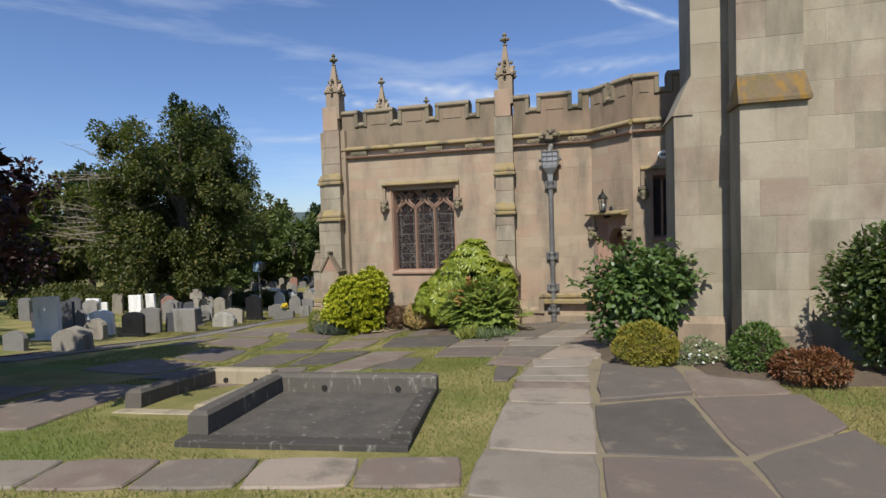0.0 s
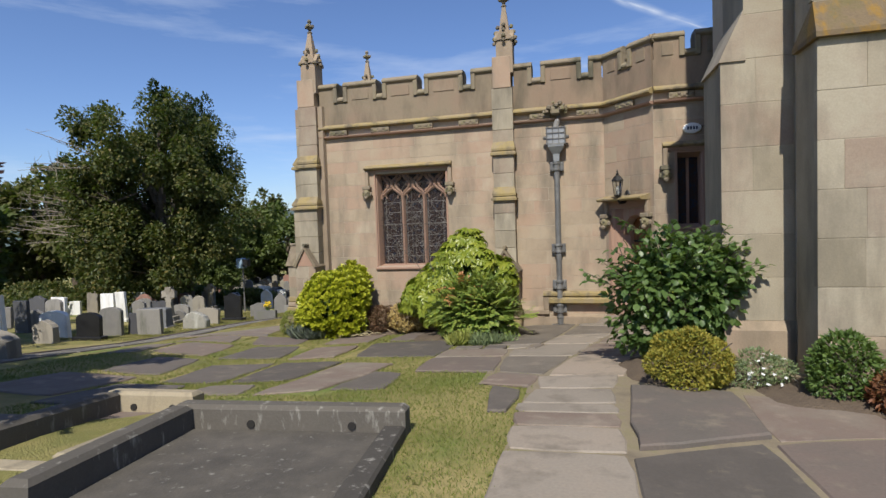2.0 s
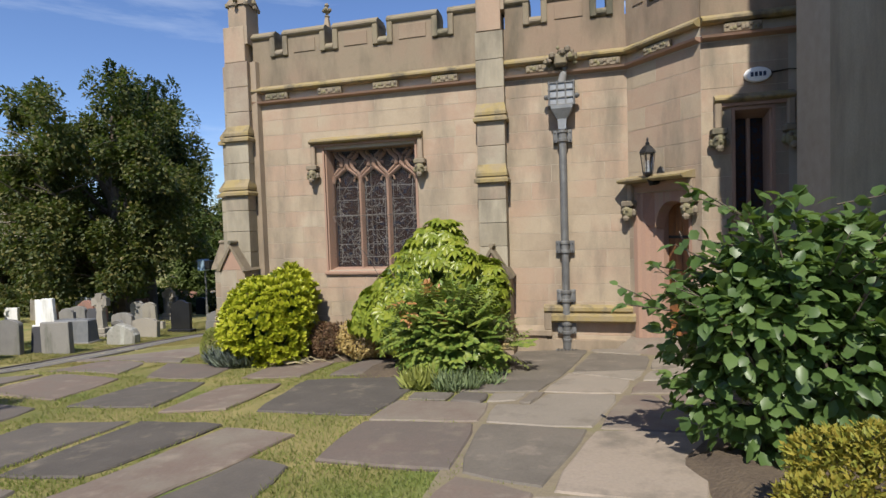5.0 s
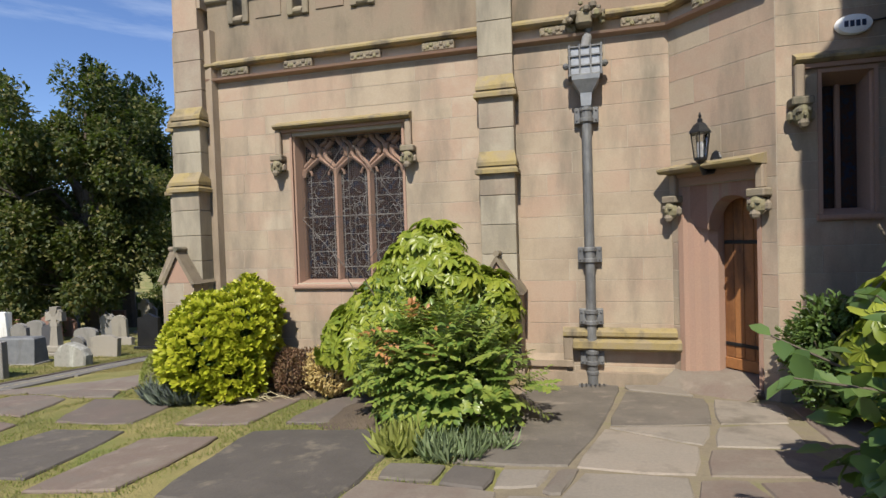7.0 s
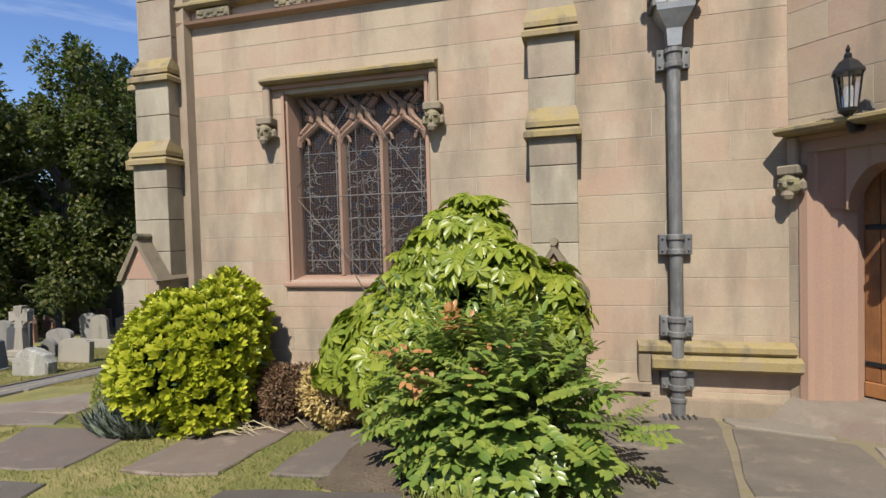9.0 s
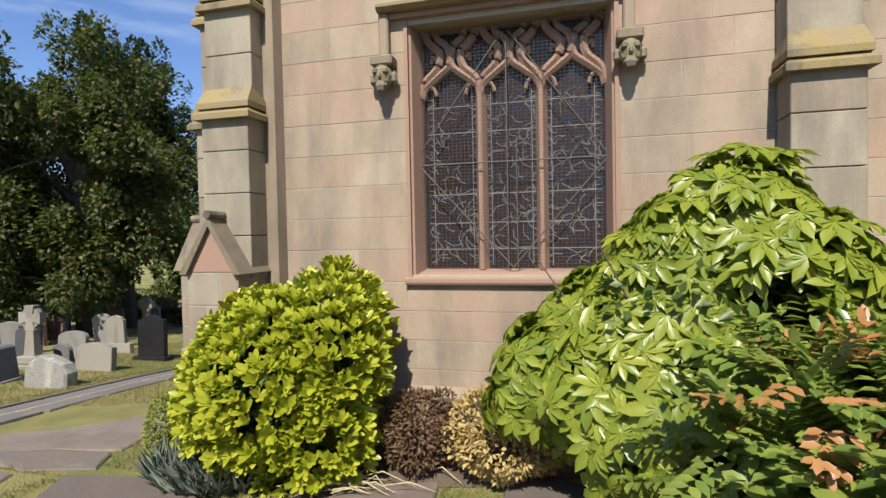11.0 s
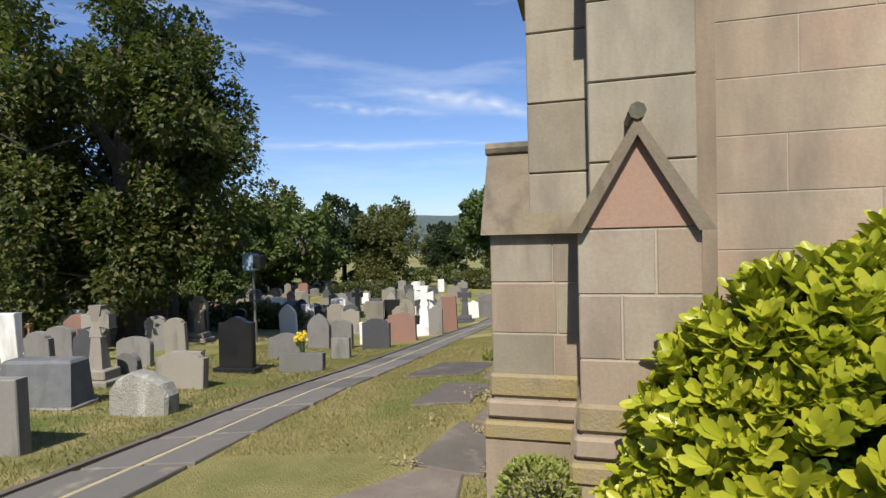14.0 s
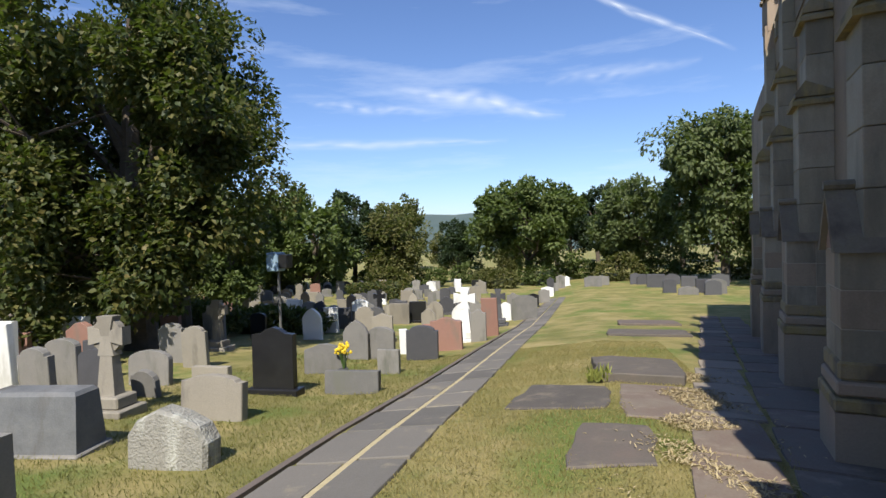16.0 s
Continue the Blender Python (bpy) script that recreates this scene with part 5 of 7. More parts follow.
def headstone(x, y, w, h, top="arch", tone="grey", base=False, lean=None, turn=None, t=None, name="headstone"):
    turn = HR.uniform(-6, 6) + 4 if turn is None else turn
    lean = HR.uniform(-3, 3) if lean is None else lean
    t = t or min(0.16, 0.07 + 0.08 * w)
    hs = thing(name, WORDS[tone] + " " + TOPS[top] + (" on a low plinth" if base else " standing in the grass"), "gravestone", "headstones of the graveyard", at=pose(x, y, ground_z(x, y), lean, HR.uniform(-1.5, 1.5), turn))
    part("slab", slab_from(outline(w, h, top), t).moved(pose(0, 0, 0.08 if base else 0)), COLOURS[tone], hs)
    if base:
        part("plinth", Shape().box(-w * 0.62, w * 0.62, -t * 1.1, t * 1.1, -0.15, 0.09, 0.012), COLOURS[tone], hs)
    return hs


# stones that stand out
headstone(-13.0, 17.7, 0.87, 0.56, "shoulder", "buff", turn=3, lean=-4)
headstone(-13.2, 19.4, 0.72, 0.98, "ogee", "black", turn=2, lean=-2, base=True)
headstone(-17.2, 18.2, 0.42, 1.05, "flat", "white", base=True)
headstone(-16.74, 18.8, 0.60, 0.86, "arch", "grey", lean=1)
headstone(-17.3, 19.8, 0.34, 0.72, "flat", "dark")
headstone(-17.46, 22.0, 0.61, 0.90, "shoulder", "grey")
headstone(-15.8, 19.6, 0.75, 0.60, "arch", "grey")
headstone(-15.0, 18.7, 0.43, 0.43, "rough", "grey", lean=8)
headstone(-15.1, 20.3, 0.78, 0.24, "flat", "buff")
headstone(-13.36, 21.4, 0.82, 0.58, "rough", "grey", lean=-2)
headstone(-12.0, 19.7, 0.90, 0.36, "flat", "grey", turn=4, lean=-6)
headstone(-12.14, 21.7, 0.45, 0.46, "flat", "grey")
headstone(-13.6, 23.4, 0.61, 0.92, "point", "grey")
headstone(-13.04, 23.6, 0.65, 0.75, "arch", "grey")
headstone(-12.04, 23.6, 0.74, 0.80, "shoulder", "dark")
headstone(-11.89, 25.3, 0.84, 0.88, "ogee", "red")
headstone(-12.83, 24.6, 0.20, 0.62, "flat", "white")
headstone(-11.44, 27.3, 0.46, 0.96, "ogee", "grey")
headstone(-11.39, 29.1, 0.53, 1.25, "flat", "red")
headstone(-16.26, 33.9, 0.87, 0.89, "flat", "buff")
headstone(-15.59, 34.5, 0.75, 0.86, "flat", "black", base=True)
headstone(-15.24, 36.0, 0.74, 0.50, "flat", "white")
headstone(-11.79, 35.4, 0.50, 0.83, "ogee", "white")
headstone(-10.9, 35.0, 1.1, 1.05, "shoulder", "grey")
headstone(-23.0, 36.5, 0.88, 0.85, "flat", "white")
headstone(-21.4, 35.3, 0.74, 0.83, "arch", "grey")
headstone(-18.0, 31.8, 0.87, 0.85, "flat", "dark")
headstone(-18.8, 27.2, 0.55, 0.85, "arch", "black")
headstone(-19.6, 26.1, 0.70, 1.05, "shoulder", "grey")
headstone(-15.0, 12.0, 0.74, 1.18, "flat", "white", base=True, turn=12)
headstone(-17.0, 14.3, 0.50, 1.0, "flat", "dark")
headstone(-18.7, 16.7, 0.73, 0.9, "arch", "grey")
headstone(-10.6, 9.0, 0.72, 0.52, "point", "buff", turn=10, t=0.3)
headstone(-13.85, 12.5, 0.6, 0.6, "point", "buff", turn=8, t=0.2)
headstone(-14.6, 13.4, 0.85, 0.77, "arch", "white", turn=8)
headstone(-13.2, 13.2, 0.70, 0.66, "arch", "black", base=True, turn=8)
headstone(-19.8, 20.0, 0.70, 0.95, "flat", "white", base=True)
headstone(-13.4, 14.1, 0.67, 0.82, "arch", "grey")
headstone(-16.0, 17.8, 0.54, 0.84, "shoulder", "grey")
headstone(-12.42, 14.5, 0.77, 0.74, "flat", "grey")
headstone(-15.2, 18.0, 0.5, 0.8, "arch", "dark")
headstone(-12.5, 9.2, 0.60, 0.45, "rough", "grey")

# chest tomb and a boulder-like stone
ct = thing("chest_tomb", "blue-grey stone block tomb with a chamfered top", "tomb", at=pose(-13.85, 16.2, ground_z(-13.85, 16.2), 0, 0, 10))
part("base_course", Shape().box(-0.56, 0.56, -0.27, 0.25, -0.2, 0.035, 0.015), GRANITE_GREY, ct)
body = Shape().add([(-0.52, -0.22, 0.03), (0.52, -0.22, 0.03), (0.52, 0.20, 0.03), (-0.52, 0.20, 0.03), (-0.50, -0.17, 0.60), (0.50, -0.17, 0.60), (0.50, 0.15, 0.60), (-0.50, 0.15, 0.60), (-0.47, -0.14, 0.64), (0.47, -0.14, 0.64), (0.47, 0.12, 0.64), (-0.47, 0.12, 0.64)],
                   [(0, 1, 5, 4), (1, 2, 6, 5), (2, 3, 7, 6), (3, 0, 4, 7), (4, 5, 9, 8), (5, 6, 10, 9), (6, 7, 11, 10), (7, 4, 8, 11), (8, 9, 10, 11), (3, 2, 1, 0)])
part("body", body, mat("blue_grey_stone", [(0.10, 0.105, 0.11), (0.14, 0.145, 0.15), (0.18, 0.18, 0.18)], 3, 0.85, 0.3, 60, stain=(0.09, 0.085, 0.075), stain_scale=2.5), ct)
rk = thing("rough_gravestone", "rough pale lichened boulder-like gravestone", "gravestone", at=pose(-12.19, 16.1, ground_z(-12.19, 16.1), -3, 0, 5))
s = slab_from([(-0.40, -0.2), (0.42, -0.2), (0.43, 0.25), (0.34, 0.40), (0.12, 0.50), (-0.08, 0.55), (-0.30, 0.44), (-0.40, 0.30)], 0.24, 0.04)
part("stone", s, mat("lichened_boulder", [(0.20, 0.20, 0.17), (0.28, 0.27, 0.235), (0.17, 0.165, 0.14)], 5, 0.95, 0.8, 40, stain=(0.42, 0.42, 0.37), stain_scale=5, bump_dist=0.03), rk)
ed = thing("leaning_slab", "dark gravestone leaning beside the chest tomb", "gravestone", at=pose(-12.9, 14.5, ground_z(-12.9, 14.5), -6, 0, 10))
part("slab", slab_from(outline(0.5, 0.62, "flat"), 0.1), GRANITE_DARK, ed)


def celtic_cross(x, y, h, tone, ring=True, turn=5):
    c = thing("celtic_cross" if ring else "stone_cross", ("pale grey stone wheel-head cross on a stepped base" if ring else WORDS[tone] + " grave cross on a stepped base"), "cross", at=pose(x, y, ground_z(x, y), -1, 0, turn))
    ma = COLOURS[tone] if not ring else SANDY
    k = h / 1.28
    part("step", Shape().box(-0.33 * k, 0.33 * k, -0.25 * k, 0.25 * k, -0.15, 0.10 * k, 0.015), ma, c)
    part("base", Shape().box(-0.24 * k, 0.24 * k, -0.18 * k, 0.18 * k, 0.10 * k, 0.26 * k, 0.02), ma, c)
    sh = Shape()
    sh.add([(-0.13 * k, -0.09 * k, 0.26 * k), (0.13 * k, -0.09 * k, 0.26 * k), (0.13 * k, 0.09 * k, 0.26 * k), (-0.13 * k, 0.09 * k, 0.26 * k), (-0.08 * k, -0.065 * k, 0.85 * k), (0.08 * k, -0.065 * k, 0.85 * k), (0.08 * k, 0.065 * k, 0.85 * k), (-0.08 * k, 0.065 * k, 0.85 * k)],
           [(0, 1, 5, 4), (1, 2, 6, 5), (2, 3, 7, 6), (3, 0, 4, 7), (4, 5, 6, 7), (3, 2, 1, 0)])
    part("shaft", sh, ma, c)
    zc = 1.03 * k
    for i in range(4):
        part("arm", Shape().add([(-0.06 * k, -0.075 * k, 0), (0.06 * k, -0.075 * k, 0), (0.12 * k, -0.075 * k, 0.255 * k), (-0.12 * k, -0.075 * k, 0.255 * k), (-0.06 * k, 0.075 * k, 0), (0.06 * k, 0.075 * k, 0), (0.12 * k, 0.075 * k, 0.255 * k), (-0.12 * k, 0.075 * k, 0.255 * k)],
                              [(0, 1, 2, 3), (7, 6, 5, 4), (0, 4, 5, 1), (1, 5, 6, 2), (2, 6, 7, 3), (3, 7, 4, 0)]).moved(pose(0, 0.001 * i, zc, 0, 90 * i, 0)), ma, c)
    if ring:
        rg = Shape()
        n = 28
        for i in range(n):
            for rr, yy in ((0.125, -0.05), (0.222, -0.05), (0.222, 0.05), (0.125, 0.05)):
                a = 2 * math.pi * i / n
                rg.v.append((rr * k * math.cos(a), yy * k, zc + rr * k * math.sin(a)))
        rg.f = [(i * 4 + j, i * 4 + (j + 1) % 4, ((i + 1) % n) * 4 + (j + 1) % 4, ((i + 1) % n) * 4 + j) for i in range(n) for j in range(4)]
        part("ring", rg, ma, c)
    return c


celtic_cross(-14.5, 17.6, 1.30, "buff")
celtic_cross(-11.9, 27.6, 1.65, "white", False, 3)
celtic_cross(-17.7, 35.2, 1.4, "black", False)
celtic_cross(-11.8, 33.4, 1.5, "dark", False)
celtic_cross(-18.0, 24.2, 1.35, "dark")

# many more stones beyond, in loose rows
tones = ["grey"] * 7 + ["dark"] * 4 + ["buff"] * 4 + ["white"] * 3 + ["black"] * 3 + ["red"] * 2
for row in range(15):
    yy = 27.5 + row * 2.1
    n = 9 + row // 2
    for i in range(n):
        x = -12.6 - 0.15 * row - i * (1.55 + 0.04 * row) + HR.uniform(-0.5, 0.5) + (0.35 * row if i == 0 and row > 4 else 0)
        if HR.random() < 0.12 or x < -19 - row * 0.9 and yy < 30:
            continue
        headstone(x, yy + HR.uniform(-0.6, 0.6), HR.uniform(0.5, 0.85), HR.uniform(0.5, 1.1), HR.choice(list(TOPS)), HR.choice(tones), HR.random() < 0.3)
for i in range(13):
    x, yy = HR.uniform(-9.0, 1.0), HR.uniform(46, 57)
    headstone(x, yy, HR.uniform(0.7, 1.3), HR.uniform(0.5, 1.0), HR.choice(list(TOPS)), HR.choice(["grey", "dark", "grey", "dark"]))
for i in range(22):
    x, yy = HR.uniform(-24, -16), HR.uniform(13, 26)
    headstone(x, yy, HR.uniform(0.5, 0.8), HR.uniform(0.6, 1.05), HR.choice(list(TOPS)), HR.choice(tones))


# kerbed graves in the foreground
def kerbed_grave(m, w, l, label, tones_of):
    g0 = thing("kerbed_grave", label, "grave", "kerbed graves", at=m)
    left, far, right, near, floor_mat = tones_of
    def kerbstone(x0, x1, y0, y1, z, ma, cham):
        s = Shape().add([(x0, y0, -0.25), (x1, y0, -0.25), (x1, y1, -0.25), (x0, y1, -0.25), (x0, y0, z - cham), (x1, y0, z - cham), (x1, y1, z - cham), (x0, y1, z - cham),
                         (x0 + cham, y0 + cham, z), (x1 - cham, y0 + cham, z), (x1 - cham, y1 - cham, z), (x0 + cham, y1 - cham, z)],
                        [(0, 1, 5, 4), (1, 2, 6, 5), (2, 3, 7, 6), (3, 0, 4, 7), (4, 5, 9, 8), (5, 6, 10, 9), (6, 7, 11, 10), (7, 4, 8, 11), (8, 9, 10, 11), (3, 2, 1, 0)])
        return part("kerb", s, ma, g0)
    kerbstone(0, 0.19, 0.19, l - 0.2, 0.215, left, 0.035)
    far_kerb = kerbstone(0, w, l - 0.195, l, 0.21, far, 0.035)
    kerbstone(w - 0.18, w, 0.19, l - 0.2, 0.075, right, 0.02)
    kerbstone(0, w, 0, 0.185, 0.022, near, 0.008)
    part("floor_slab", Shape().box(0.192, w - 0.184, 0.188, l - 0.198, -0.25, 0.014, 0.006), floor_mat, g0)
    # flat dark discs, the holes' shade put into their colour
    for x in (0.35 * w, 0.78 * w):
        part("drain_hole", Shape().lathe([(0.035, 0), (0.035, 0.012)], (0, 0, 0), 12).moved(pose(x, l - 0.193, 0.06, 90, 0, 0)), DARKNESS, far_kerb)
    return g0


def on_slope(x, y, turn, up=0.02):
    gy = (ground_z(x, y + 1.5) - ground_z(x, y)) / 1.5
    return Matrix.Translation((x, y, ground_z(x, y) + up)) @ Matrix.Rotation(math.atan(gy), 4, "X") @ Matrix.Rotation(radians(turn), 4, "Z")


kerbed_grave(on_slope(-3.33, 3.68, 7.5), 2.0, 1.93, "kerbed double grave of dark lichen-spotted stone", (KERB, KERB, KERB, KERB, GRAVE_FLOOR))
kerbed_grave(on_slope(-4.74, 4.40, 6.5, -0.02), 0.98, 1.8, "small kerbed grave of dark and buff stone", (KERB, KERB_PALE, KERB_PALE, KERB_PALE, FLAG))

# flood lamp on a pole
lp = thing("lamp_pole", "grey pole with a blue-grey box lamp among the graves", "lamp post", at=pose(-16.2, 24.4, ground_z(-16.2, 24.4)))
part("pole", Shape().lathe([(0.05, -0.2), (0.05, 0.6), (0.035, 0.62), (0.035, 2.15)], (0, 0, 0), 10), IRON, lp)
part("lamp_box", Shape().box(-0.24, 0.10, -0.2, 0.2, 2.12, 2.62, 0.03), mat("blue_grey_box", [(0.16, 0.24, 0.33), (0.26, 0.36, 0.45)], 3, 0.4, 0.1), lp, "blue-grey lamp box")
part("shade", Shape().box(0.10, 0.34, -0.16, 0.16, 2.20, 2.56, 0.02), BLACK_IRON, lp)
fl = thing("flower_pot", "yellow flowers in a small grave pot", "flowers", at=pose(-12.9, 21.25, ground_z(-12.9, 21.25)))
part("pot", Shape().lathe([(0.07, -0.02), (0.09, 0.12), (0.1, 0.13)], (0, 0, 0), 10), GRANITE_DARK, fl)
s = Shape()
for i in range(30):
    s.ball((HR.gauss(0, 0.09), HR.gauss(0, 0.09), 0.5 + HR.gauss(0, 0.05)), 0.035, 5, 4)
part("blooms", s, mat("yellow_petals", [(0.65, 0.42, 0.02), (0.75, 0.55, 0.04)], 8, 0.8, 0.0), fl)
s = Shape()
for i in range(12):
    s.tube([(0, 0, 0.1), (HR.gauss(0, 0.06), HR.gauss(0, 0.06), 0.48)], 0.006, 4)
part("stems", s, mat("green_stems", [(0.05, 0.1, 0.02), (0.08, 0.14, 0.03)], 8, 0.8, 0.0), fl)

# ---- plants ----
BARK = mat("grey_brown_bark", [(0.07, 0.055, 0.04), (0.12, 0.095, 0.07)], 6, 0.95, 0.8, 30, bump_dist=0.02)
SOIL = mat("dry_soil", [(0.075, 0.055, 0.04), (0.12, 0.09, 0.06)], 5, 0.95, 0.8, 40, bump_dist=0.02)
NP = np.random.RandomState(4)


def unit(v):
    return v / (np.linalg.norm(v, axis=-1, keepdims=True) + 1e-9)


LEAF_2 = (np.array([(0, 0, 0), (0.45, 0.5, 0.10), (1, 0, 0), (0.45, -0.5, 0.10)]), [(0, 1, 2), (0, 2, 3)])
LEAF_4 = (np.array([(0, 0, 0), (0.30, 0.42, 0.07), (0.68, 0.42, 0.05), (1, 0, -0.10), (0.68, -0.42, 0.05), (0.30, -0.42, 0.07), (0.5, 0, 0.0)]), [(0, 1, 6), (1, 2, 6), (2, 3, 6), (3, 4, 6), (4, 5, 6), (5, 0, 6)])

LEAF_5 = (np.array([(0, 0, 0), (0.35, 0.30, 0.05), (0.72, 0.50, 0.06), (0.94, 0.27, 0.0), (1.0, 0, -0.04), (0.94, -0.27, 0.0), (0.72, -0.50, 0.06), (0.35, -0.30, 0.05), (0.55, 0, 0.0)]), [(i, (i + 1) % 8, 8) for i in range(8)])


def leaves(pos, way, face, length, width, kind=LEAF_2):
    """A mesh of leaves: each starts at pos, points along way and turns its upper side to face."""
    n = len(pos)
    x = unit(way)
    yv = unit(np.cross(face + NP.normal(0, 0.05, (n, 3)), x))
    z = np.cross(x, yv)
    base, tri = kind
    L = np.broadcast_to(np.asarray(length, float), (n,))[:, None, None]
    W = np.broadcast_to(np.asarray(width, float), (n,))[:, None, None]
    v = pos[:, None, :] + x[:, None, :] * base[None, :, 0:1] * L + yv[:, None, :] * base[None, :, 1:2] * W + z[:, None, :] * base[None, :, 2:3] * L
    k = len(base)
    f = (np.array(tri)[None] + (np.arange(n) * k)[:, None, None]).reshape(-1, 3)
    return v.reshape(-1, 3), f


def leaf_mesh(name, chunks, material, smooth=False):
    me = bpy.data.meshes.new(name)
    off, vs, fs = 0, [], []
    for v, f in chunks:
        vs.append(v)
        fs.append(f + off)
        off += len(v)
    v, f = np.concatenate(vs), np.concatenate(fs)
    me.vertices.add(len(v))
    me.vertices.foreach_set("co", v.astype(np.float32).ravel())
    me.loops.add(len(f) * 3)
    me.loops.foreach_set("vertex_index", f.astype(np.int32).ravel())
    me.polygons.add(len(f))
    me.polygons.foreach_set("loop_start", np.arange(0, len(f) * 3, 3, dtype=np.int32))
    me.update(calc_edges=True)
    me.validate()
    me.materials.append(material)
    return me


def shell(n, centre, radii, lumps=9, lump=0.5, inner=0.75, floor_z=None, rs=None):
    """Points and outward normals over a lumpy crown: a cluster of balls that fill an ellipsoid unevenly."""
    rs = rs or NP
    centre, radii = np.array(centre), np.array(radii)
    d = unit(rs.normal(0, 1, (lumps, 3)))
    c = d * rs.uniform(0.30, 0.56, (lumps, 1))
    c[0] = 0
    rr = rs.uniform(0.75, 1.2, lumps) * lump
    rr[0] = 0.66
    w = rr ** 2 / (rr ** 2).sum()
    out_p, out_n = [], []
    while sum(len(q) for q in out_p) < n:
        k = rs.choice(lumps, 2 * n, p=w)
        u = unit(rs.normal(0, 1, (2 * n, 3)))
        p = c[k] + u * rr[k][:, None] * rs.uniform(inner, 1.0, (2 * n, 1))
        depth = np.stack([np.linalg.norm(p - c[j], axis=1) / rr[j] for j in range(lumps)], 1)
        keep = depth.min(1) > inner * 0.96
        q = centre + p * radii
        if floor_z is not None:
            keep &= q[:, 2] > floor_z
        out_p.append(q[keep])
        out_n.append(unit(u[keep] / radii + 0.35 * unit(p[keep] / radii)))
    return np.concatenate(out_p)[:n], np.concatenate(out_n)[:n]


def fan(pos, nrm, count, spread, length, width, up=0.3, kind=LEAF_4):
    """Rosettes: count leaves round each point, leaning out by spread."""
    ax = unit(nrm + np.array([0, 0, up]) + NP.normal(0, 0.18, nrm.shape))
    a = unit(np.cross(ax, NP.normal(0, 1, ax.shape)))
    b = np.cross(ax, a)
    P, D, F, L = [], [], [], []
    for k in range(count):
        t = 2 * math.pi * k / count + NP.uniform(-0.3, 0.3, len(pos))
        s = spread * NP.uniform(0.6, 1.2, len(pos))
        rad = a * np.cos(t)[:, None] + b * np.sin(t)[:, None]
        P.append(pos)
        D.append(ax * np.cos(s)[:, None] + rad * np.sin(s)[:, None])
        F.append(ax * np.sin(s)[:, None] - rad * np.cos(s)[:, None] + ax * 0.2)
        L.append(length * NP.uniform(0.7, 1.2, len(pos)))
    L = np.concatenate(L)
    return leaves(np.concatenate(P), np.concatenate(D), np.concatenate(F), L, width * L / length, kind)


def loose(pos, nrm, length, width, droop=-0.2, wild=0.7, kind=LEAF_2):
    d = unit(nrm + NP.normal(0, wild, nrm.shape) + np.array([0, 0, droop]))
    f = unit(nrm * 0.6 + np.array([0, 0, 0.8]) + NP.normal(0, 0.35, nrm.shape))
    return leaves(pos, d, f, length * NP.uniform(0.65, 1.25, len(pos)), width * NP.uniform(0.7, 1.2, len(pos)), kind)


def stems(centre, foot, radii, n, r0, seed, material=BARK):
    s = Shape()
    rr = random.Random(seed)
    for i in range(n):
        a, q = rr.uniform(0, 6.28), rr.uniform(0.15, 0.75)
        tip = Vector((centre[0] + radii[0] * q * math.cos(a), centre[1] + radii[1] * q * math.sin(a), centre[2] + radii[2] * rr.uniform(-0.1, 0.7)))
        f = Vector((foot[0] + rr.uniform(-0.1, 0.1), foot[1] + rr.uniform(-0.1, 0.1), foot[2] - 0.05))
        mid = f.lerp(tip, 0.5) + Vector((rr.uniform(-0.08, 0.08), rr.uniform(-0.08, 0.08), 0.06))
        s.tube([f, mid, tip], [r0, r0 * 0.7, r0 * 0.3], 5)
    return s


def shrub(name, label, cx, cy, rx, ry, top, material, maker, n_stems=12, lumps=9, lump=0.5, low=0.0, count=600, core=None, seed=1, inner=0.75, taper=0.0, skew=0.0, inside=None):
    g0 = ground_z(cx, cy)
    rz = (top - g0) * 0.56
    c = (cx, cy, top - rz)
    th = thing(name, label, "shrub", at=None)
    NP.seed(seed)
    p, nr = shell(count, c, (rx, ry, rz), lumps, lump, inner, g0 + low + 0.02)
    p[:, :2] = np.array(c[:2]) + (p[:, :2] - np.array(c[:2])) * (1 - taper * (p[:, 2:3] - c[2]) / rz)
    p[:, 0] += skew * (p[:, 2] - c[2]) / rz
    part("foliage", leaf_mesh("foliage", maker(p, nr), material), material, th)
    part("stem_mass", stems(c, (cx, cy, g0), (rx, ry, rz), n_stems, 0.018, seed), BARK, th)
    # inside: older inner leaves in a darker green that paints the shaded gaps
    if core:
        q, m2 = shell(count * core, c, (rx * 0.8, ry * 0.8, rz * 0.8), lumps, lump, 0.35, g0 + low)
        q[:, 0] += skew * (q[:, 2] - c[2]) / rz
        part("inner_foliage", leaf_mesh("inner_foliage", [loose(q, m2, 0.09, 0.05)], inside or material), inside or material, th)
    return th


L_LIME = leaf_mat("lime_green_leaves", [(0.17, 0.21, 0.012), (0.33, 0.36, 0.022), (0.47, 0.46, 0.04), (0.25, 0.29, 0.018)], 0.38, 0.45, 0.3)
L_FATSIA = leaf_mat("glossy_green_leaves", [(0.12, 0.17, 0.02), (0.22, 0.265, 0.03), (0.34, 0.35, 0.05)], 0.36, 0.42, 0.3)
L_MAHONIA = leaf_mat("mahonia_leaves", [(0.07, 0.12, 0.025), (0.12, 0.18, 0.035), (0.22, 0.26, 0.05), (0.10, 0.15, 0.05)], 0.3, 0.5, 0.2)
L_RUST = leaf_mat("rust_leaves", [(0.38, 0.17, 0.06), (0.45, 0.24, 0.09)], 0.4, 0.4, 0.3, (0.4, 0.15, 0.03))
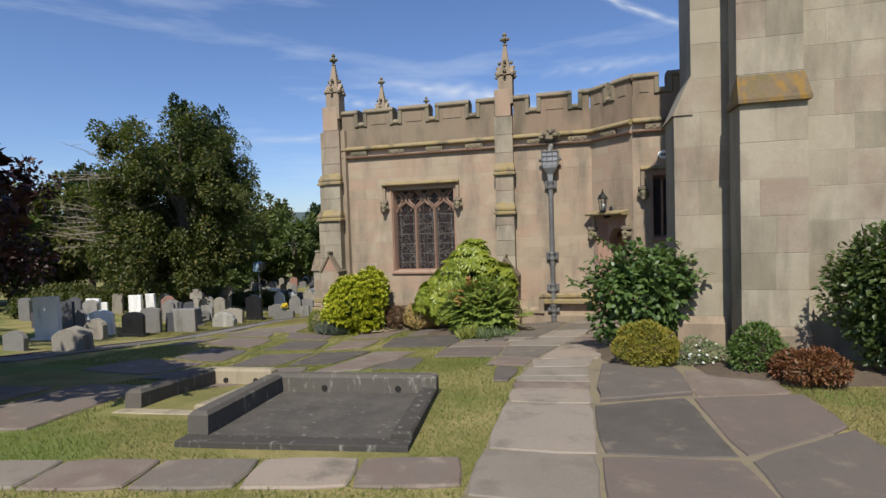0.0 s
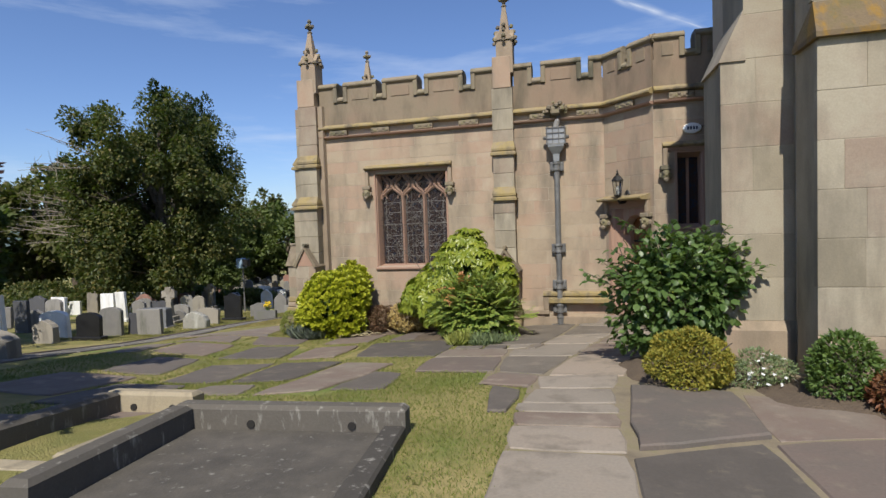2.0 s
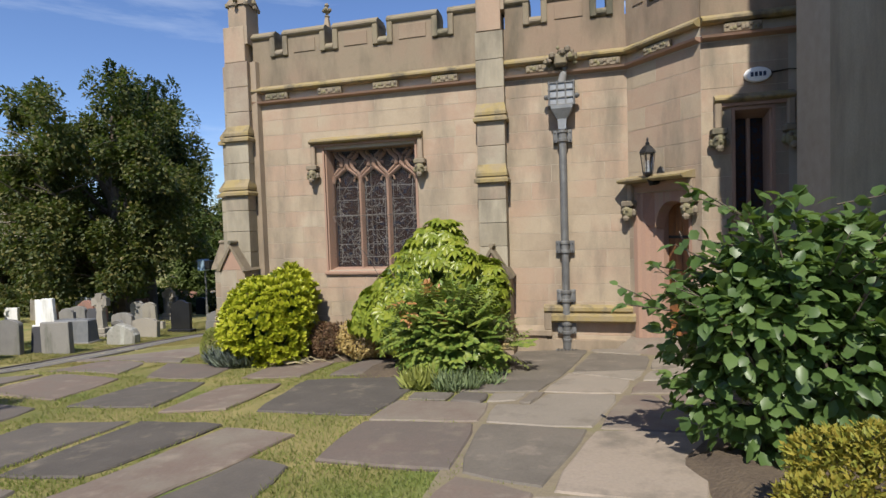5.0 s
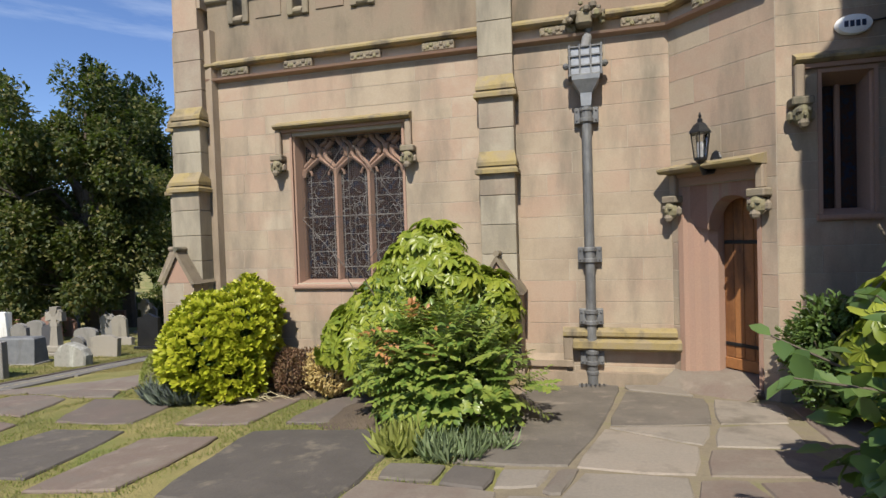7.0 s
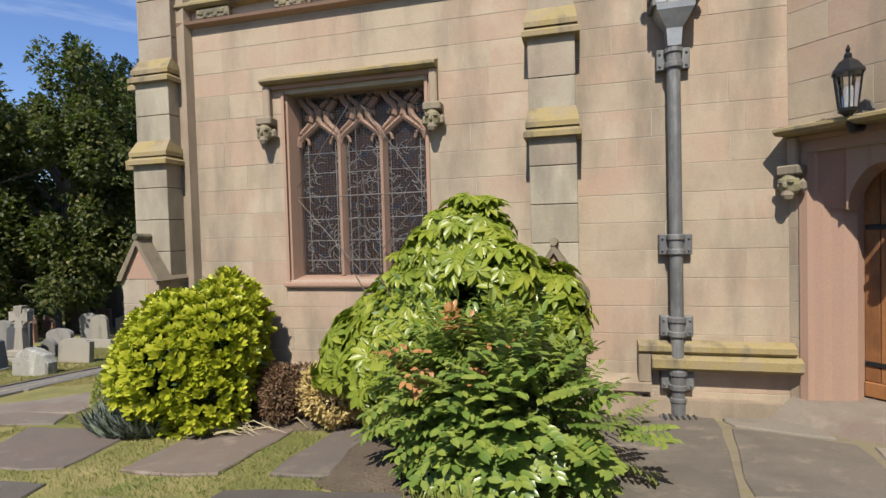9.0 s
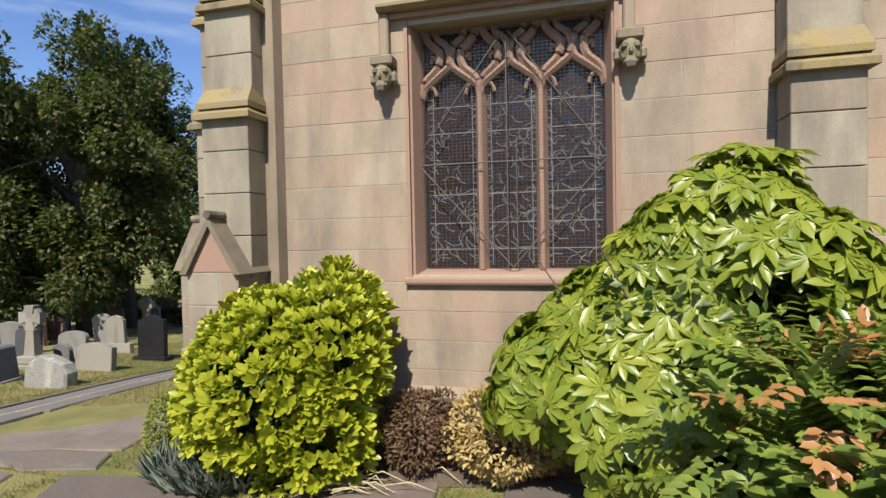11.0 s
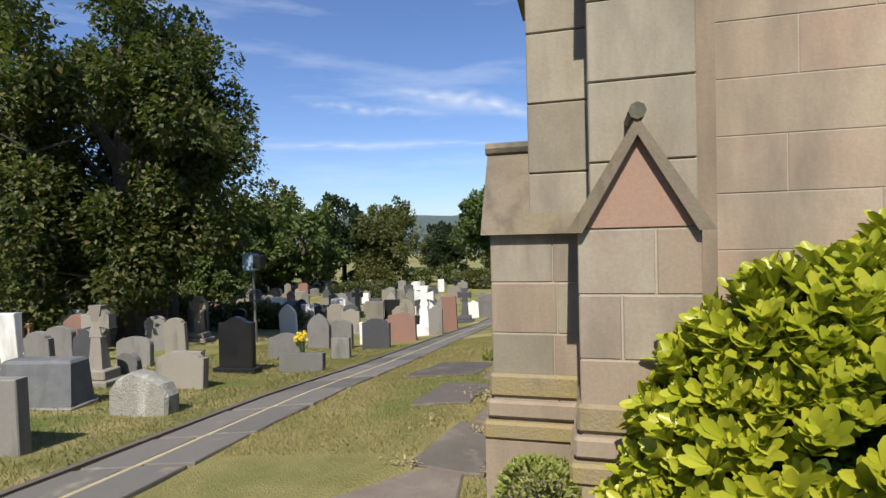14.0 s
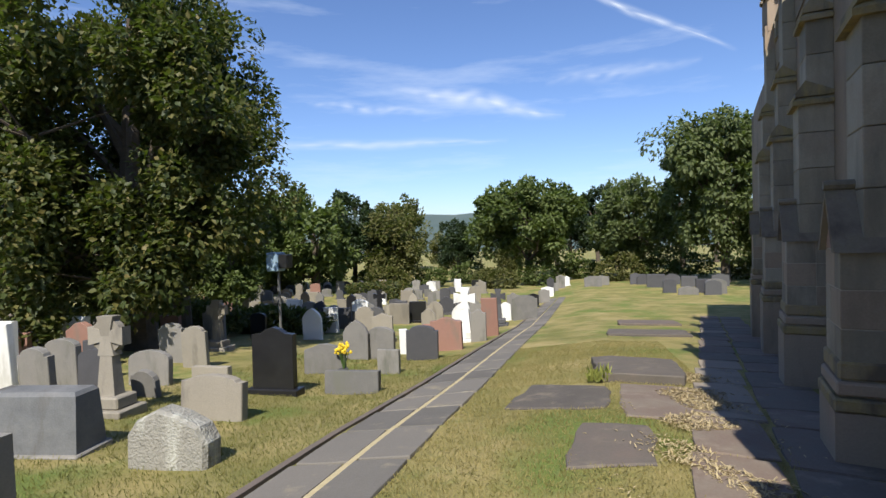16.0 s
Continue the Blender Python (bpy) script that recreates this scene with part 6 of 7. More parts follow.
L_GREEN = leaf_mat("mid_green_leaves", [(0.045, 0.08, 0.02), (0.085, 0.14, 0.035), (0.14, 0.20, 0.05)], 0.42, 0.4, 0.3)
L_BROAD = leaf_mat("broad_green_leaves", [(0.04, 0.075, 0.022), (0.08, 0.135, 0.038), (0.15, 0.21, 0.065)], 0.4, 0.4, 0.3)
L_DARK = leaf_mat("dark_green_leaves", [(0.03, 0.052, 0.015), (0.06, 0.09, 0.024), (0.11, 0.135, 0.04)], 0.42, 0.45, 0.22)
L_YELLOW = leaf_mat("golden_heath_leaves", [(0.20, 0.15, 0.02), (0.30, 0.25, 0.04), (0.22, 0.24, 0.04), (0.34, 0.22, 0.04)], 0.6, 0.3, 0.3, (0.4, 0.35, 0.03))
L_RED = leaf_mat("red_brown_leaves", [(0.12, 0.05, 0.025), (0.20, 0.085, 0.035), (0.10, 0.09, 0.03)], 0.5, 0.4, 0.3, (0.35, 0.12, 0.03))
L_GOLD = leaf_mat("gold_variegated_leaves", [(0.42, 0.30, 0.09), (0.55, 0.42, 0.17), (0.28, 0.18, 0.07)], 0.55, 0.35, 0.3, (0.45, 0.33, 0.08))
L_BROWN = leaf_mat("brown_heather_leaves", [(0.10, 0.055, 0.035), (0.16, 0.09, 0.05), (0.12, 0.11, 0.04)], 0.6, 0.3, 0.2, (0.2, 0.12, 0.05))
L_SILVER = leaf_mat("silver_green_leaves", [(0.14, 0.19, 0.09), (0.22, 0.27, 0.14), (0.13, 0.20, 0.05)], 0.6, 0.3, 0.25)
L_BLUE = leaf_mat("lavender_leaves", [(0.13, 0.17, 0.11), (0.21, 0.25, 0.18), (0.17, 0.18, 0.22)], 0.7, 0.3, 0.2, (0.2, 0.25, 0.2))
L_BOX = leaf_mat("box_leaves", [(0.17, 0.19, 0.04), (0.26, 0.28, 0.07), (0.33, 0.34, 0.10)], 0.5, 0.35, 0.3)
PETAL = leaf_mat("white_petals", [(0.75, 0.75, 0.72), (0.82, 0.82, 0.8)], 0.6, 0.3, 0.3, (0.8, 0.8, 0.75))

# soil of the beds
for cx, cy, rx, ry in ((-5.2, 13.22, 1.75, 0.42), (-2.45, 12.25, 1.15, 1.15), (0.88, 8.15, 0.75, 0.85), (2.6, 7.3, 1.3, 0.7)):
    s = Shape()
    n = 36
    s.v = [(cx, cy, ground_z(cx, cy) + 0.07)]
    for ring, h in ((0.6, 0.06), (1.0, -0.03)):
        for i in range(n):
            a = 2 * math.pi * i / n
            k = ring * (1 + 0.08 * math.sin(3 * a + cx) + 0.05 * math.sin(7 * a))
            x, y = cx + rx * k * math.cos(a), cy + ry * k * math.sin(a)
            s.v.append((x, y, ground_z(x, y) + h + 0.02))
    s.f = [(0, 1 + i, 1 + (i + 1) % n) for i in range(n)] + [(1 + i, 1 + n + i, 1 + n + (i + 1) % n, 1 + (i + 1) % n) for i in range(n)]
    tagged(part("planting_bed", s, SOIL, smooth=True, fix=False), "dry dark soil of a planting bed", "soil", kind="structure")

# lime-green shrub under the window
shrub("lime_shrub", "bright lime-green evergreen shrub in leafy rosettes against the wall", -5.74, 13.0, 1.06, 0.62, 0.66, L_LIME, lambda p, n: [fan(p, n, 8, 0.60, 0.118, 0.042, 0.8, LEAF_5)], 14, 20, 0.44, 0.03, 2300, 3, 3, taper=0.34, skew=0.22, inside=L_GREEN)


# broad-fingered shrub with rusty mahonia before it
def palm(p, n):
    ax = unit(n + np.array([0, -0.1, 0.55]) + NP.normal(0, 0.25, n.shape))
    return [fan_flat(p, ax, 8, 0.19, 0.078)]


def fan_flat(pos, ax, fingers, length, width):
    """Palmate leaves: fingers spread over three quarters of a circle, nearly flat."""
    h = unit(np.cross(ax, NP.normal(0, 1, ax.shape)))
    b = np.cross(ax, h)
    P, D, F, L = [], [], [], []
    for k in range(fingers):
        t = (k / (fingers - 1) - 0.5) * 4.6
        d = h * math.cos(t) + b * math.sin(t) - ax * 0.22
        P.append(pos)
        D.append(d)
        F.append(ax)
        L.append(length * (1.0 - 0.08 * abs(k - fingers // 2)) * NP.uniform(0.85, 1.15, len(pos)))
    L = np.concatenate(L)
    return leaves(np.concatenate(P), np.concatenate(D), np.concatenate(F), L, width * L / length, LEAF_4)


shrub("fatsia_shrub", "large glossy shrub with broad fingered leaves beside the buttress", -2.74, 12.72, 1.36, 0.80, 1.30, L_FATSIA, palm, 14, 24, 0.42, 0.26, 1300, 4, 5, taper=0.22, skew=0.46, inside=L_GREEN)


def fronds(p, n, pairs=6, frond=0.30, leaf=0.085):
    d = unit(n + np.array([0, 0, -0.05]) + NP.normal(0, 0.3, n.shape))
    up = unit(np.array([0, 0, 1.0]) + n * 0.5 + NP.normal(0, 0.15, n.shape))
    side = unit(np.cross(up, d))
    P, D, F = [], [], []
    for k in range(pairs):
        q = p + d * frond * (0.15 + 0.85 * k / (pairs - 1)) - up * 0.03 * (k / pairs) ** 2
        for sg in (-1, 1):
            P.append(q)
            D.append(side * sg + d * 0.45 - up * 0.12)
            F.append(up)
    P.append(p + d * frond)
    D.append(d)
    F.append(up)
    return leaves(np.concatenate(P), np.concatenate(D), np.concatenate(F), leaf * NP.uniform(0.8, 1.2, len(p) * (2 * pairs + 1)), leaf * 0.55, LEAF_4)


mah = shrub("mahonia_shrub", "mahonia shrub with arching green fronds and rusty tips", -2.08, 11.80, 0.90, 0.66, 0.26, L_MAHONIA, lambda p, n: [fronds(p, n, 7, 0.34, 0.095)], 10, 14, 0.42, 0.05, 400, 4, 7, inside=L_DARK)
NP.seed(8)
p, n = shell(30, (-2.35, 11.56, 0.10), (0.5, 0.3, 0.20), 6, 0.5, 0.9)
part("rusty_fronds", leaf_mesh("rusty_fronds", [fronds(p, n, 3, 0.15, 0.07)], L_RUST), L_RUST, mah, "rust-orange leaves")


def blades(n, cx, cy, rx, ry, h, w, lean=0.5, zoff=0.0):
    a, q = NP.uniform(0, 6.28, n), np.sqrt(NP.uniform(0, 1, n))
    x, y = cx + rx * q * np.cos(a), cy + ry * q * np.sin(a)
    z = np.array([ground_z(u, v) for u, v in zip(x, y)]) + zoff
    d = unit(np.stack([NP.normal(0, lean, n), NP.normal(0, lean, n), np.ones(n)], 1))
    f = unit(np.stack([NP.normal(0, 1, n), NP.normal(0, 1, n), np.full(n, 0.3)], 1))
    return leaves(np.stack([x, y, z], 1), d, f, h * NP.uniform(0.6, 1.3, n), w, LEAF_2)


def tuft(name, label, chunk, material):
    th = thing(name, label, "plant")
    return part("foliage", leaf_mesh("foliage", chunk, material), material, th)


NP.seed(12)
tuft("silver_border_plant", "clump of silver-green strap leaves at the bed's edge", [blades(260, -1.8, 10.62, 0.26, 0.2, 0.22, 0.016, 0.5), blades(140, -1.5, 10.9, 0.2, 0.16, 0.16, 0.014, 0.5)], L_SILVER)
tuft("border_plant", "low yellow-green bedding plant at the bed's edge", [blades(260, -2.25, 10.75, 0.22, 0.2, 0.24, 0.05, 0.6)], L_BOX)
tuft("lavender", "blue-grey lavender clump at the edge of the paving", [blades(1700, -6.25, 12.62, 0.42, 0.22, 0.30, 0.008, 0.55)], L_BLUE)
shrub("box_bush", "small clipped pale-green box bush beside the lavender", -7.04, 13.12, 0.31, 0.29, -0.60, L_BOX, lambda p, n: [loose(p, n, 0.03, 0.018, 0.1, 0.5)], 6, 9, 0.55, 0, 5600, None, 13, 0.85)
shrub("heather_shrub", "brown dried heather below the window", -4.62, 13.1, 0.42, 0.36, -0.34, L_BROWN, lambda p, n: [loose(p, n, 0.05, 0.022, 0.2, 0.9)], 8, 22, 0.34, 0, 4200, None, 14)
shrub("golden_shrub", "golden variegated shrub with drying leaves", -3.98, 13.0, 0.56, 0.44, -0.18, L_GOLD, lambda p, n: [loose(p, n, 0.05, 0.026, 0.1, 0.9)], 8, 24, 0.34, 0, 4600, None, 15)
NP.seed(16)
th = thing("dead_leaves", "heap of dead straw-coloured strap leaves on the soil", "leaf litter")
s = Shape()
rr = random.Random(6)
for i in range(30):
    x, y, a = -5.15 + rr.gauss(0, 0.24), 12.74 + rr.gauss(0, 0.07), rr.uniform(-0.4, 0.7)
    ln = rr.uniform(0.10, 0.26)
    z = ground_z(x, y) + 0.05
    s.tube([(x - ln * math.cos(a), y - ln * math.sin(a), z), (x, y, z + rr.uniform(0.02, 0.09)), (x + ln * math.cos(a), y + ln * math.sin(a), z - 0.01)], [0.004, 0.006, 0.002], 4)
part("stalks", s, STRAW, th)

# shrubs before the tower
shrub("broadleaf_shrub", "tall loose green shrub with heart-shaped leaves by the tower", 0.92, 8.42, 1.08, 0.60, 1.44, L_BROAD, lambda p, n: [loose(p, n, 0.105, 0.08, -0.35, 0.65, LEAF_4)], 26, 30, 0.34, 0.08, 3900, None, 21, 0.45)
tall = bpy.data.objects["broadleaf_shrub"]
rr = random.Random(9)
NP.seed(22)
for i in range(34):
    a, b = rr.uniform(0, 6.28), rr.uniform(0.0, 0.75)
    base = Vector((0.86 + 0.66 * (1.1 - b) * math.cos(a), 8.40 - 0.36 * (1.1 - b) * abs(math.sin(a)), 0.55 + 0.85 * b))
    tip = base + Vector((0.30 * math.cos(a), -0.14 * abs(math.sin(a)), rr.uniform(0.02, 0.32)))
    sp = part("sprig", Shape().tube([base, tip], [0.006, 0.003], 4), BARK, tall)
    t = np.linspace(0.1, 1, 11)[:, None]
    p = np.array(base)[None] * (1 - t) + np.array(tip)[None] * t
    part("sprig_leaves", leaf_mesh("sprig_leaves", [loose(p, np.tile(unit(np.array(tip - base)), (11, 1)), 0.09, 0.07, -0.4, 0.9, LEAF_4)], L_BROAD), L_BROAD, sp)
shrub("glossy_shrub", "glossy shrub with broad fingered leaves beside the path to the door", 1.32, 9.75, 0.66, 0.50, 1.12, L_FATSIA, palm, 10, 14, 0.44, 0.1, 330, 4, 29, inside=L_DARK)
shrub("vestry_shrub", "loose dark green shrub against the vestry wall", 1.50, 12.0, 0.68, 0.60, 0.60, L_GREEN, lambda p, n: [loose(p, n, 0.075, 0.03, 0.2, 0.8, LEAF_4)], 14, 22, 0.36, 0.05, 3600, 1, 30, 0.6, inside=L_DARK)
shrub("golden_heath", "rounded golden-green heath bush on the paving edge", 0.86, 7.36, 0.52, 0.46, 0.26, L_YELLOW, lambda p, n: [loose(p, n, 0.035, 0.02, 0.3, 0.7)], 10, 18, 0.40, 0, 9500, None, 23, 0.8)
shrub("low_green_shrub", "low green shrub against the tower buttress", 2.08, 7.15, 0.44, 0.38, 0.32, L_GREEN, lambda p, n: [loose(p, n, 0.05, 0.03, 0.1, 0.7)], 8, 8, 0.5, 0, 3600, None, 24)
shrub("red_shrub", "red-brown nandina shrub at the edge of the lawn", 2.50, 6.70, 0.42, 0.34, 0.10, L_RED, lambda p, n: [loose(p, n, 0.06, 0.028, 0.0, 0.8)], 8, 8, 0.5, 0, 2600, None, 25)
shrub("camellia_shrub", "large dark evergreen shrub beside the tower wall", 3.75, 7.05, 1.35, 0.75, 1.85, L_DARK, lambda p, n: [loose(p, n, 0.075, 0.045, 0.0, 0.7, LEAF_4)], 16, 20, 0.40, 0.05, 10500, 1, 26, 0.6)
daisy = shrub("daisy_bush", "low grey-green bush dotted with small white daisies", 1.55, 7.55, 0.36, 0.26, -0.02, L_SILVER, lambda p, n: [loose(p, n, 0.05, 0.014, 0.3, 0.7)], 6, 6, 0.55, 0, 1600, None, 27)
NP.seed(28)
p, n = shell(45, (1.55, 7.5, -0.2), (0.38, 0.28, 0.24), 6, 0.5, 0.98)
tagged(part("flowers", leaf_mesh("flowers", [fan(p, n, 8, 1.4, 0.022, 0.009, 0.8, LEAF_2)], PETAL), PETAL, daisy), "white daisy flowers", kind="stuff")
tuft("weeds", "small weeds flowering yellow between the slabs", [blades(70, -8.25, 19.25, 0.16, 0.1, 0.2, 0.03, 0.4)], L_BOX)

# ---- trees ----
T_OAK = leaf_mat("oak_leaves", [(0.020, 0.030, 0.010), (0.046, 0.062, 0.018), (0.088, 0.090, 0.026), (0.19, 0.135, 0.038)], 0.55, 0.25, 0.2)
T_PINE = leaf_mat("dark_needle_leaves", [(0.010, 0.019, 0.009), (0.021, 0.037, 0.014), (0.038, 0.06, 0.021)], 0.55, 0.3, 0.12)
T_GREEN = leaf_mat("wood_leaves", [(0.045, 0.066, 0.019), (0.082, 0.108, 0.032), (0.125, 0.15, 0.048)], 0.6, 0.25, 0.25)
T_OLIVE = leaf_mat("olive_wood_leaves", [(0.048, 0.056, 0.018), (0.092, 0.094, 0.03), (0.145, 0.125, 0.045)], 0.6, 0.25, 0.25)
T_COPPER = leaf_mat("copper_leaves", [(0.012, 0.006, 0.006), (0.03, 0.012, 0.010), (0.05, 0.02, 0.014)], 0.5, 0.35, 0.15, (0.1, 0.02, 0.01))
T_WILLOW = leaf_mat("willow_leaves", [(0.05, 0.068, 0.025), (0.088, 0.11, 0.042), (0.13, 0.15, 0.06)], 0.6, 0.25, 0.25)


def tree(name, label, x, y, centre_z, radii, material, n, leaf, lumps=26, lump=0.34, trunk=0.35, limbs=14, seed=1, droop=-0.2, sub=5, bare=0):
    """A tapered trunk with forking limbs and a crown of leaf clumps round the ends of the limbs, with gaps between."""
    rs = np.random.RandomState(seed)
    rr = random.Random(seed)
    g0 = ground_z(x, y)
    th = thing(name, label, "tree", at=pose(x, y, g0))
    cz = centre_z - g0
    c, radii = np.array((0, 0, cz)), np.array(radii)
    d = unit(rs.normal(0, 1, (lumps, 3)))
    cl = d * rs.uniform(0.35, 0.80, (lumps, 1)) ** 0.8
    rl = rs.uniform(0.6, 1.25, lumps) * lump
    top = cz + radii[2] * 0.55
    t = Shape().tube([(0, 0, -0.3), (0.02, 0.0, 0.3), (rr.uniform(-0.1, 0.1), rr.uniform(-0.1, 0.1), top * 0.45), (rr.uniform(-0.3, 0.3), rr.uniform(-0.3, 0.3), top)], [trunk * 1.35, trunk, trunk * 0.75, trunk * 0.15], 9)
    part("trunk", t, BARK, th)
    lb = Shape()
    for i in range(min(limbs, lumps)):
        e = Vector(c + cl[i] * radii)
        z0 = max(0.8, min(top * 0.9, e.z * rr.uniform(0.4, 0.75)))
        a = Vector((0, 0, z0))
        m = a.lerp(e, 0.5) + Vector((rr.uniform(-0.3, 0.3), rr.uniform(-0.3, 0.3), rr.uniform(-0.1, 0.4)))
        lb.tube([a, m, e], [trunk * 0.38, trunk * 0.25, trunk * 0.07], 6)
        for k in range(3):
            q = e + Vector((rr.gauss(0, 1), rr.gauss(0, 1), rr.gauss(0, 0.8))) * rl[i] * radii[0] * 0.6
            lb.tube([m.lerp(e, 0.6), q], [trunk * 0.1, trunk * 0.03], 4)
    part("branchwork", lb, BARK, th)
    # each lump holds smaller clumps; leaves sit round those
    P, N = [], []
    w = rl ** 2 / (rl ** 2).sum()
    per = max(8, n // (lumps * sub))
    for i in range(lumps):
        for k in range(sub):
            u = unit(rs.normal(0, 1, 3))
            cc = cl[i] + u * rl[i] * rs.uniform(0.55, 1.0)
            r2 = rl[i] * rs.uniform(0.30, 0.55)
            q = unit(rs.normal(0, 1, (per, 3)))
            pp = cc + q * r2 * rs.uniform(0.35, 1.0, (per, 1)) ** 0.6
            P.append(c + pp * radii)
            N.append(unit(q + 0.5 * u))
    P, N = np.concatenate(P), np.concatenate(N)
    keep = P[:, 2] > 0.25
    NP.seed(seed)
    part("crown", leaf_mesh("crown", [loose(P[keep], N[keep], leaf, leaf * 0.62, droop, 0.8)], material), material, th)
    if bare:
        br = Shape()
        for i in range(bare):
            a = rr.uniform(2.4, 5.2)
            z0 = cz + rr.uniform(-0.5, 0.35) * radii[2]
            b0 = Vector((radii[0] * 0.35 * math.cos(a), radii[1] * 0.35 * math.sin(a), z0))
            for k in range(6):
                e = b0 + Vector((radii[0] * 0.75 * math.cos(a + rr.uniform(-0.35, 0.35)), radii[1] * 0.75 * math.sin(a + rr.uniform(-0.35, 0.35)), rr.uniform(-0.3, 1.6)))
                m = b0.lerp(e, 0.5) + Vector((rr.uniform(-0.2, 0.2), rr.uniform(-0.2, 0.2), rr.uniform(0, 0.3)))
                br.tube([b0, m, e], [0.03, 0.02, 0.007], 4)
                for j in range(3):
                    br.tube([m.lerp(e, 0.3 * j + 0.2), m.lerp(e, 0.3 * j + 0.2) + Vector((rr.gauss(0, 0.4), rr.gauss(0, 0.4), rr.gauss(0.1, 0.4)))], [0.012, 0.004], 3)
        part("deadwood", br, mat("dead_branches", [(0.22, 0.18, 0.14), (0.30, 0.26, 0.21)], 6, 0.9, 0.2), th, "pale dead branches")
    return th


tree("yew_and_oak_tree", "tall dark mixed-leaved tree with pale dead branches", -20.3, 24.0, 3.2, (5.2, 4.7, 6.2), T_OAK, 80000, 0.19, 46, 0.28, 0.42, 26, 31, -0.3, 8, 9)
tree("pine_tree", "dark pine rising behind the graves", -21.4, 26.8, 5.2, (2.8, 2.6, 4.8), T_PINE, 30000, 0.19, 30, 0.30, 0.3, 16, 32, 0.1, 6)
tree("copper_beech", "dark copper beech beside the graves", -8.3, 3.2, 3.0, (3.1, 2.4, 2.9), T_COPPER, 44000, 0.19, 36, 0.36, 0.25, 14, 33, -0.2, 6)
tree("copper_beech", "dark copper beech shading the turf", -15.4, 9.6, 2.2, (2.5, 2.3, 2.9), T_COPPER, 12000, 0.18, 24, 0.34, 0.25, 12, 34, -0.2, 6)
tree("round_tree", "round-headed green maple at the end of the graveyard", -13.4, 62.6, 1.2, (5.9, 5.5, 4.3), T_GREEN, 20000, 0.42, 34, 0.33, 0.4, 14, 35)
tree("round_tree", "spreading green tree beyond the graves", -3.8, 63.5, 0.9, (4.9, 4.6, 4.1), T_WILLOW, 13000, 0.42, 28, 0.33, 0.35, 12, 36)
tree("weeping_birch", "tall drooping birch beside the church", 2.2, 57, 3.4, (6.4, 5.5, 6.8), T_WILLOW, 26000, 0.40, 44, 0.28, 0.35, 16, 37, -1.3, 6)
tree("weeping_birch", "drooping birch close to the church wall", 6.5, 50, 2.5, (4.6, 4.6, 6.0), T_GREEN, 14000, 0.40, 34, 0.28, 0.3, 12, 38, -1.3, 6)

wood = [tree("woodland_tree", "green woodland tree of the far boundary", -30, 52, 0.4, (4.2, 4.2, 4.1), T_GREEN, 9000, 0.48, 26, 0.34, 0.3, 10, 41),
        tree("woodland_tree", "olive-green woodland tree of the boundary", -36, 30, 2.0, (4.4, 4.4, 4.6), T_OLIVE, 9000, 0.44, 28, 0.33, 0.3, 10, 42),
        tree("woodland_tree", "dark conifer of the woodland boundary", -11.5, 78, 1.0, (3.2, 3.2, 5.4), T_PINE, 9000, 0.42, 26, 0.32, 0.3, 10, 43, 0.1)]
for k, (x, y, sc) in enumerate(((-34, 47, 1.0), (-26, 60, 0.80), (-21, 66, 0.62), (-17, 76, 0.50), (-31, 62, 0.9), (-28, 38, 0.62), (-40, 36, 1.05), (-33, 22, 0.85), (-42, 24, 1.1), (-46, 30, 1.2), (-38, 16, 0.95), (-31, 33, 0.7), (-36, 56, 1.1),
                                (-10, 84, 0.85), (-4, 86, 0.85), (3, 80, 1.1), (10, 72, 1.1), (-26, 80, 0.62), (-34, 78, 0.75), (-14, 95, 0.6), (-20, 100, 0.55), (-28, 98, 0.6), (-6, 104, 1.2), (-50, 45, 1.2), (-46, 58, 1.2), (-44, 12, 1.0), (-30, 15, 0.55), (-27, 30, 0.5), (-38, 95, 1.3), (10, 95, 1.2))):
    src = wood[(k * 7 + k // 3) % 3]
    copy_thing(src, pose(x, y, ground_z(x, y), 0, 0, 47 * k) @ Matrix.Scale(sc, 4))

# low dark undergrowth behind the graves; last three clumps stand in for a shaded bank
NP.seed(51)
for x, y, rx, ry, top in ((-26.5, 30, 3.0, 1.6, -1.3), (-24.5, 20, 2.4, 2.4, -0.9), (-29, 24, 3.0, 2.5, -0.6), (-32, 42, 4.0, 2.0, -2.0), (-26, 16, 2.2, 2.2, -0.6), (-23, 48, 3.5, 1.5, -2.6), (-22.5, 28, 3.2, 1.5, -1.3), (-19.5, 29.5, 2.6, 1.2, -1.9), (-26.0, 25.0, 2.6, 1.8, -0.9)):
    shrub("undergrowth", "dark tangled undergrowth below the boundary trees, partly standing in for shade", x, y, rx, ry, top, T_OAK, lambda p, n: [loose(p, n, 0.2, 0.12, -0.1, 0.8)], 14, 12, 0.4, 0, 4200, None, int(abs(x * 3)), 0.6)

# boundary hedge under the far trees
for k in range(13):
    x = -36 + 3.4 * k
    y = 58 + 0.12 * (x + 15) + 3 * (k % 3)
    shrub("hedge_bush", "dark green hedge bush along the far boundary", x, y, 2.6, 1.3, ground_z(x, y) + 2.0 + 0.5 * (k % 2), T_GREEN if k % 3 else T_OLIVE, lambda p, n: [loose(p, n, 0.3, 0.18, -0.1, 0.8)], 6, 9, 0.45, 0, 1500, None, 200 + k, 0.7)

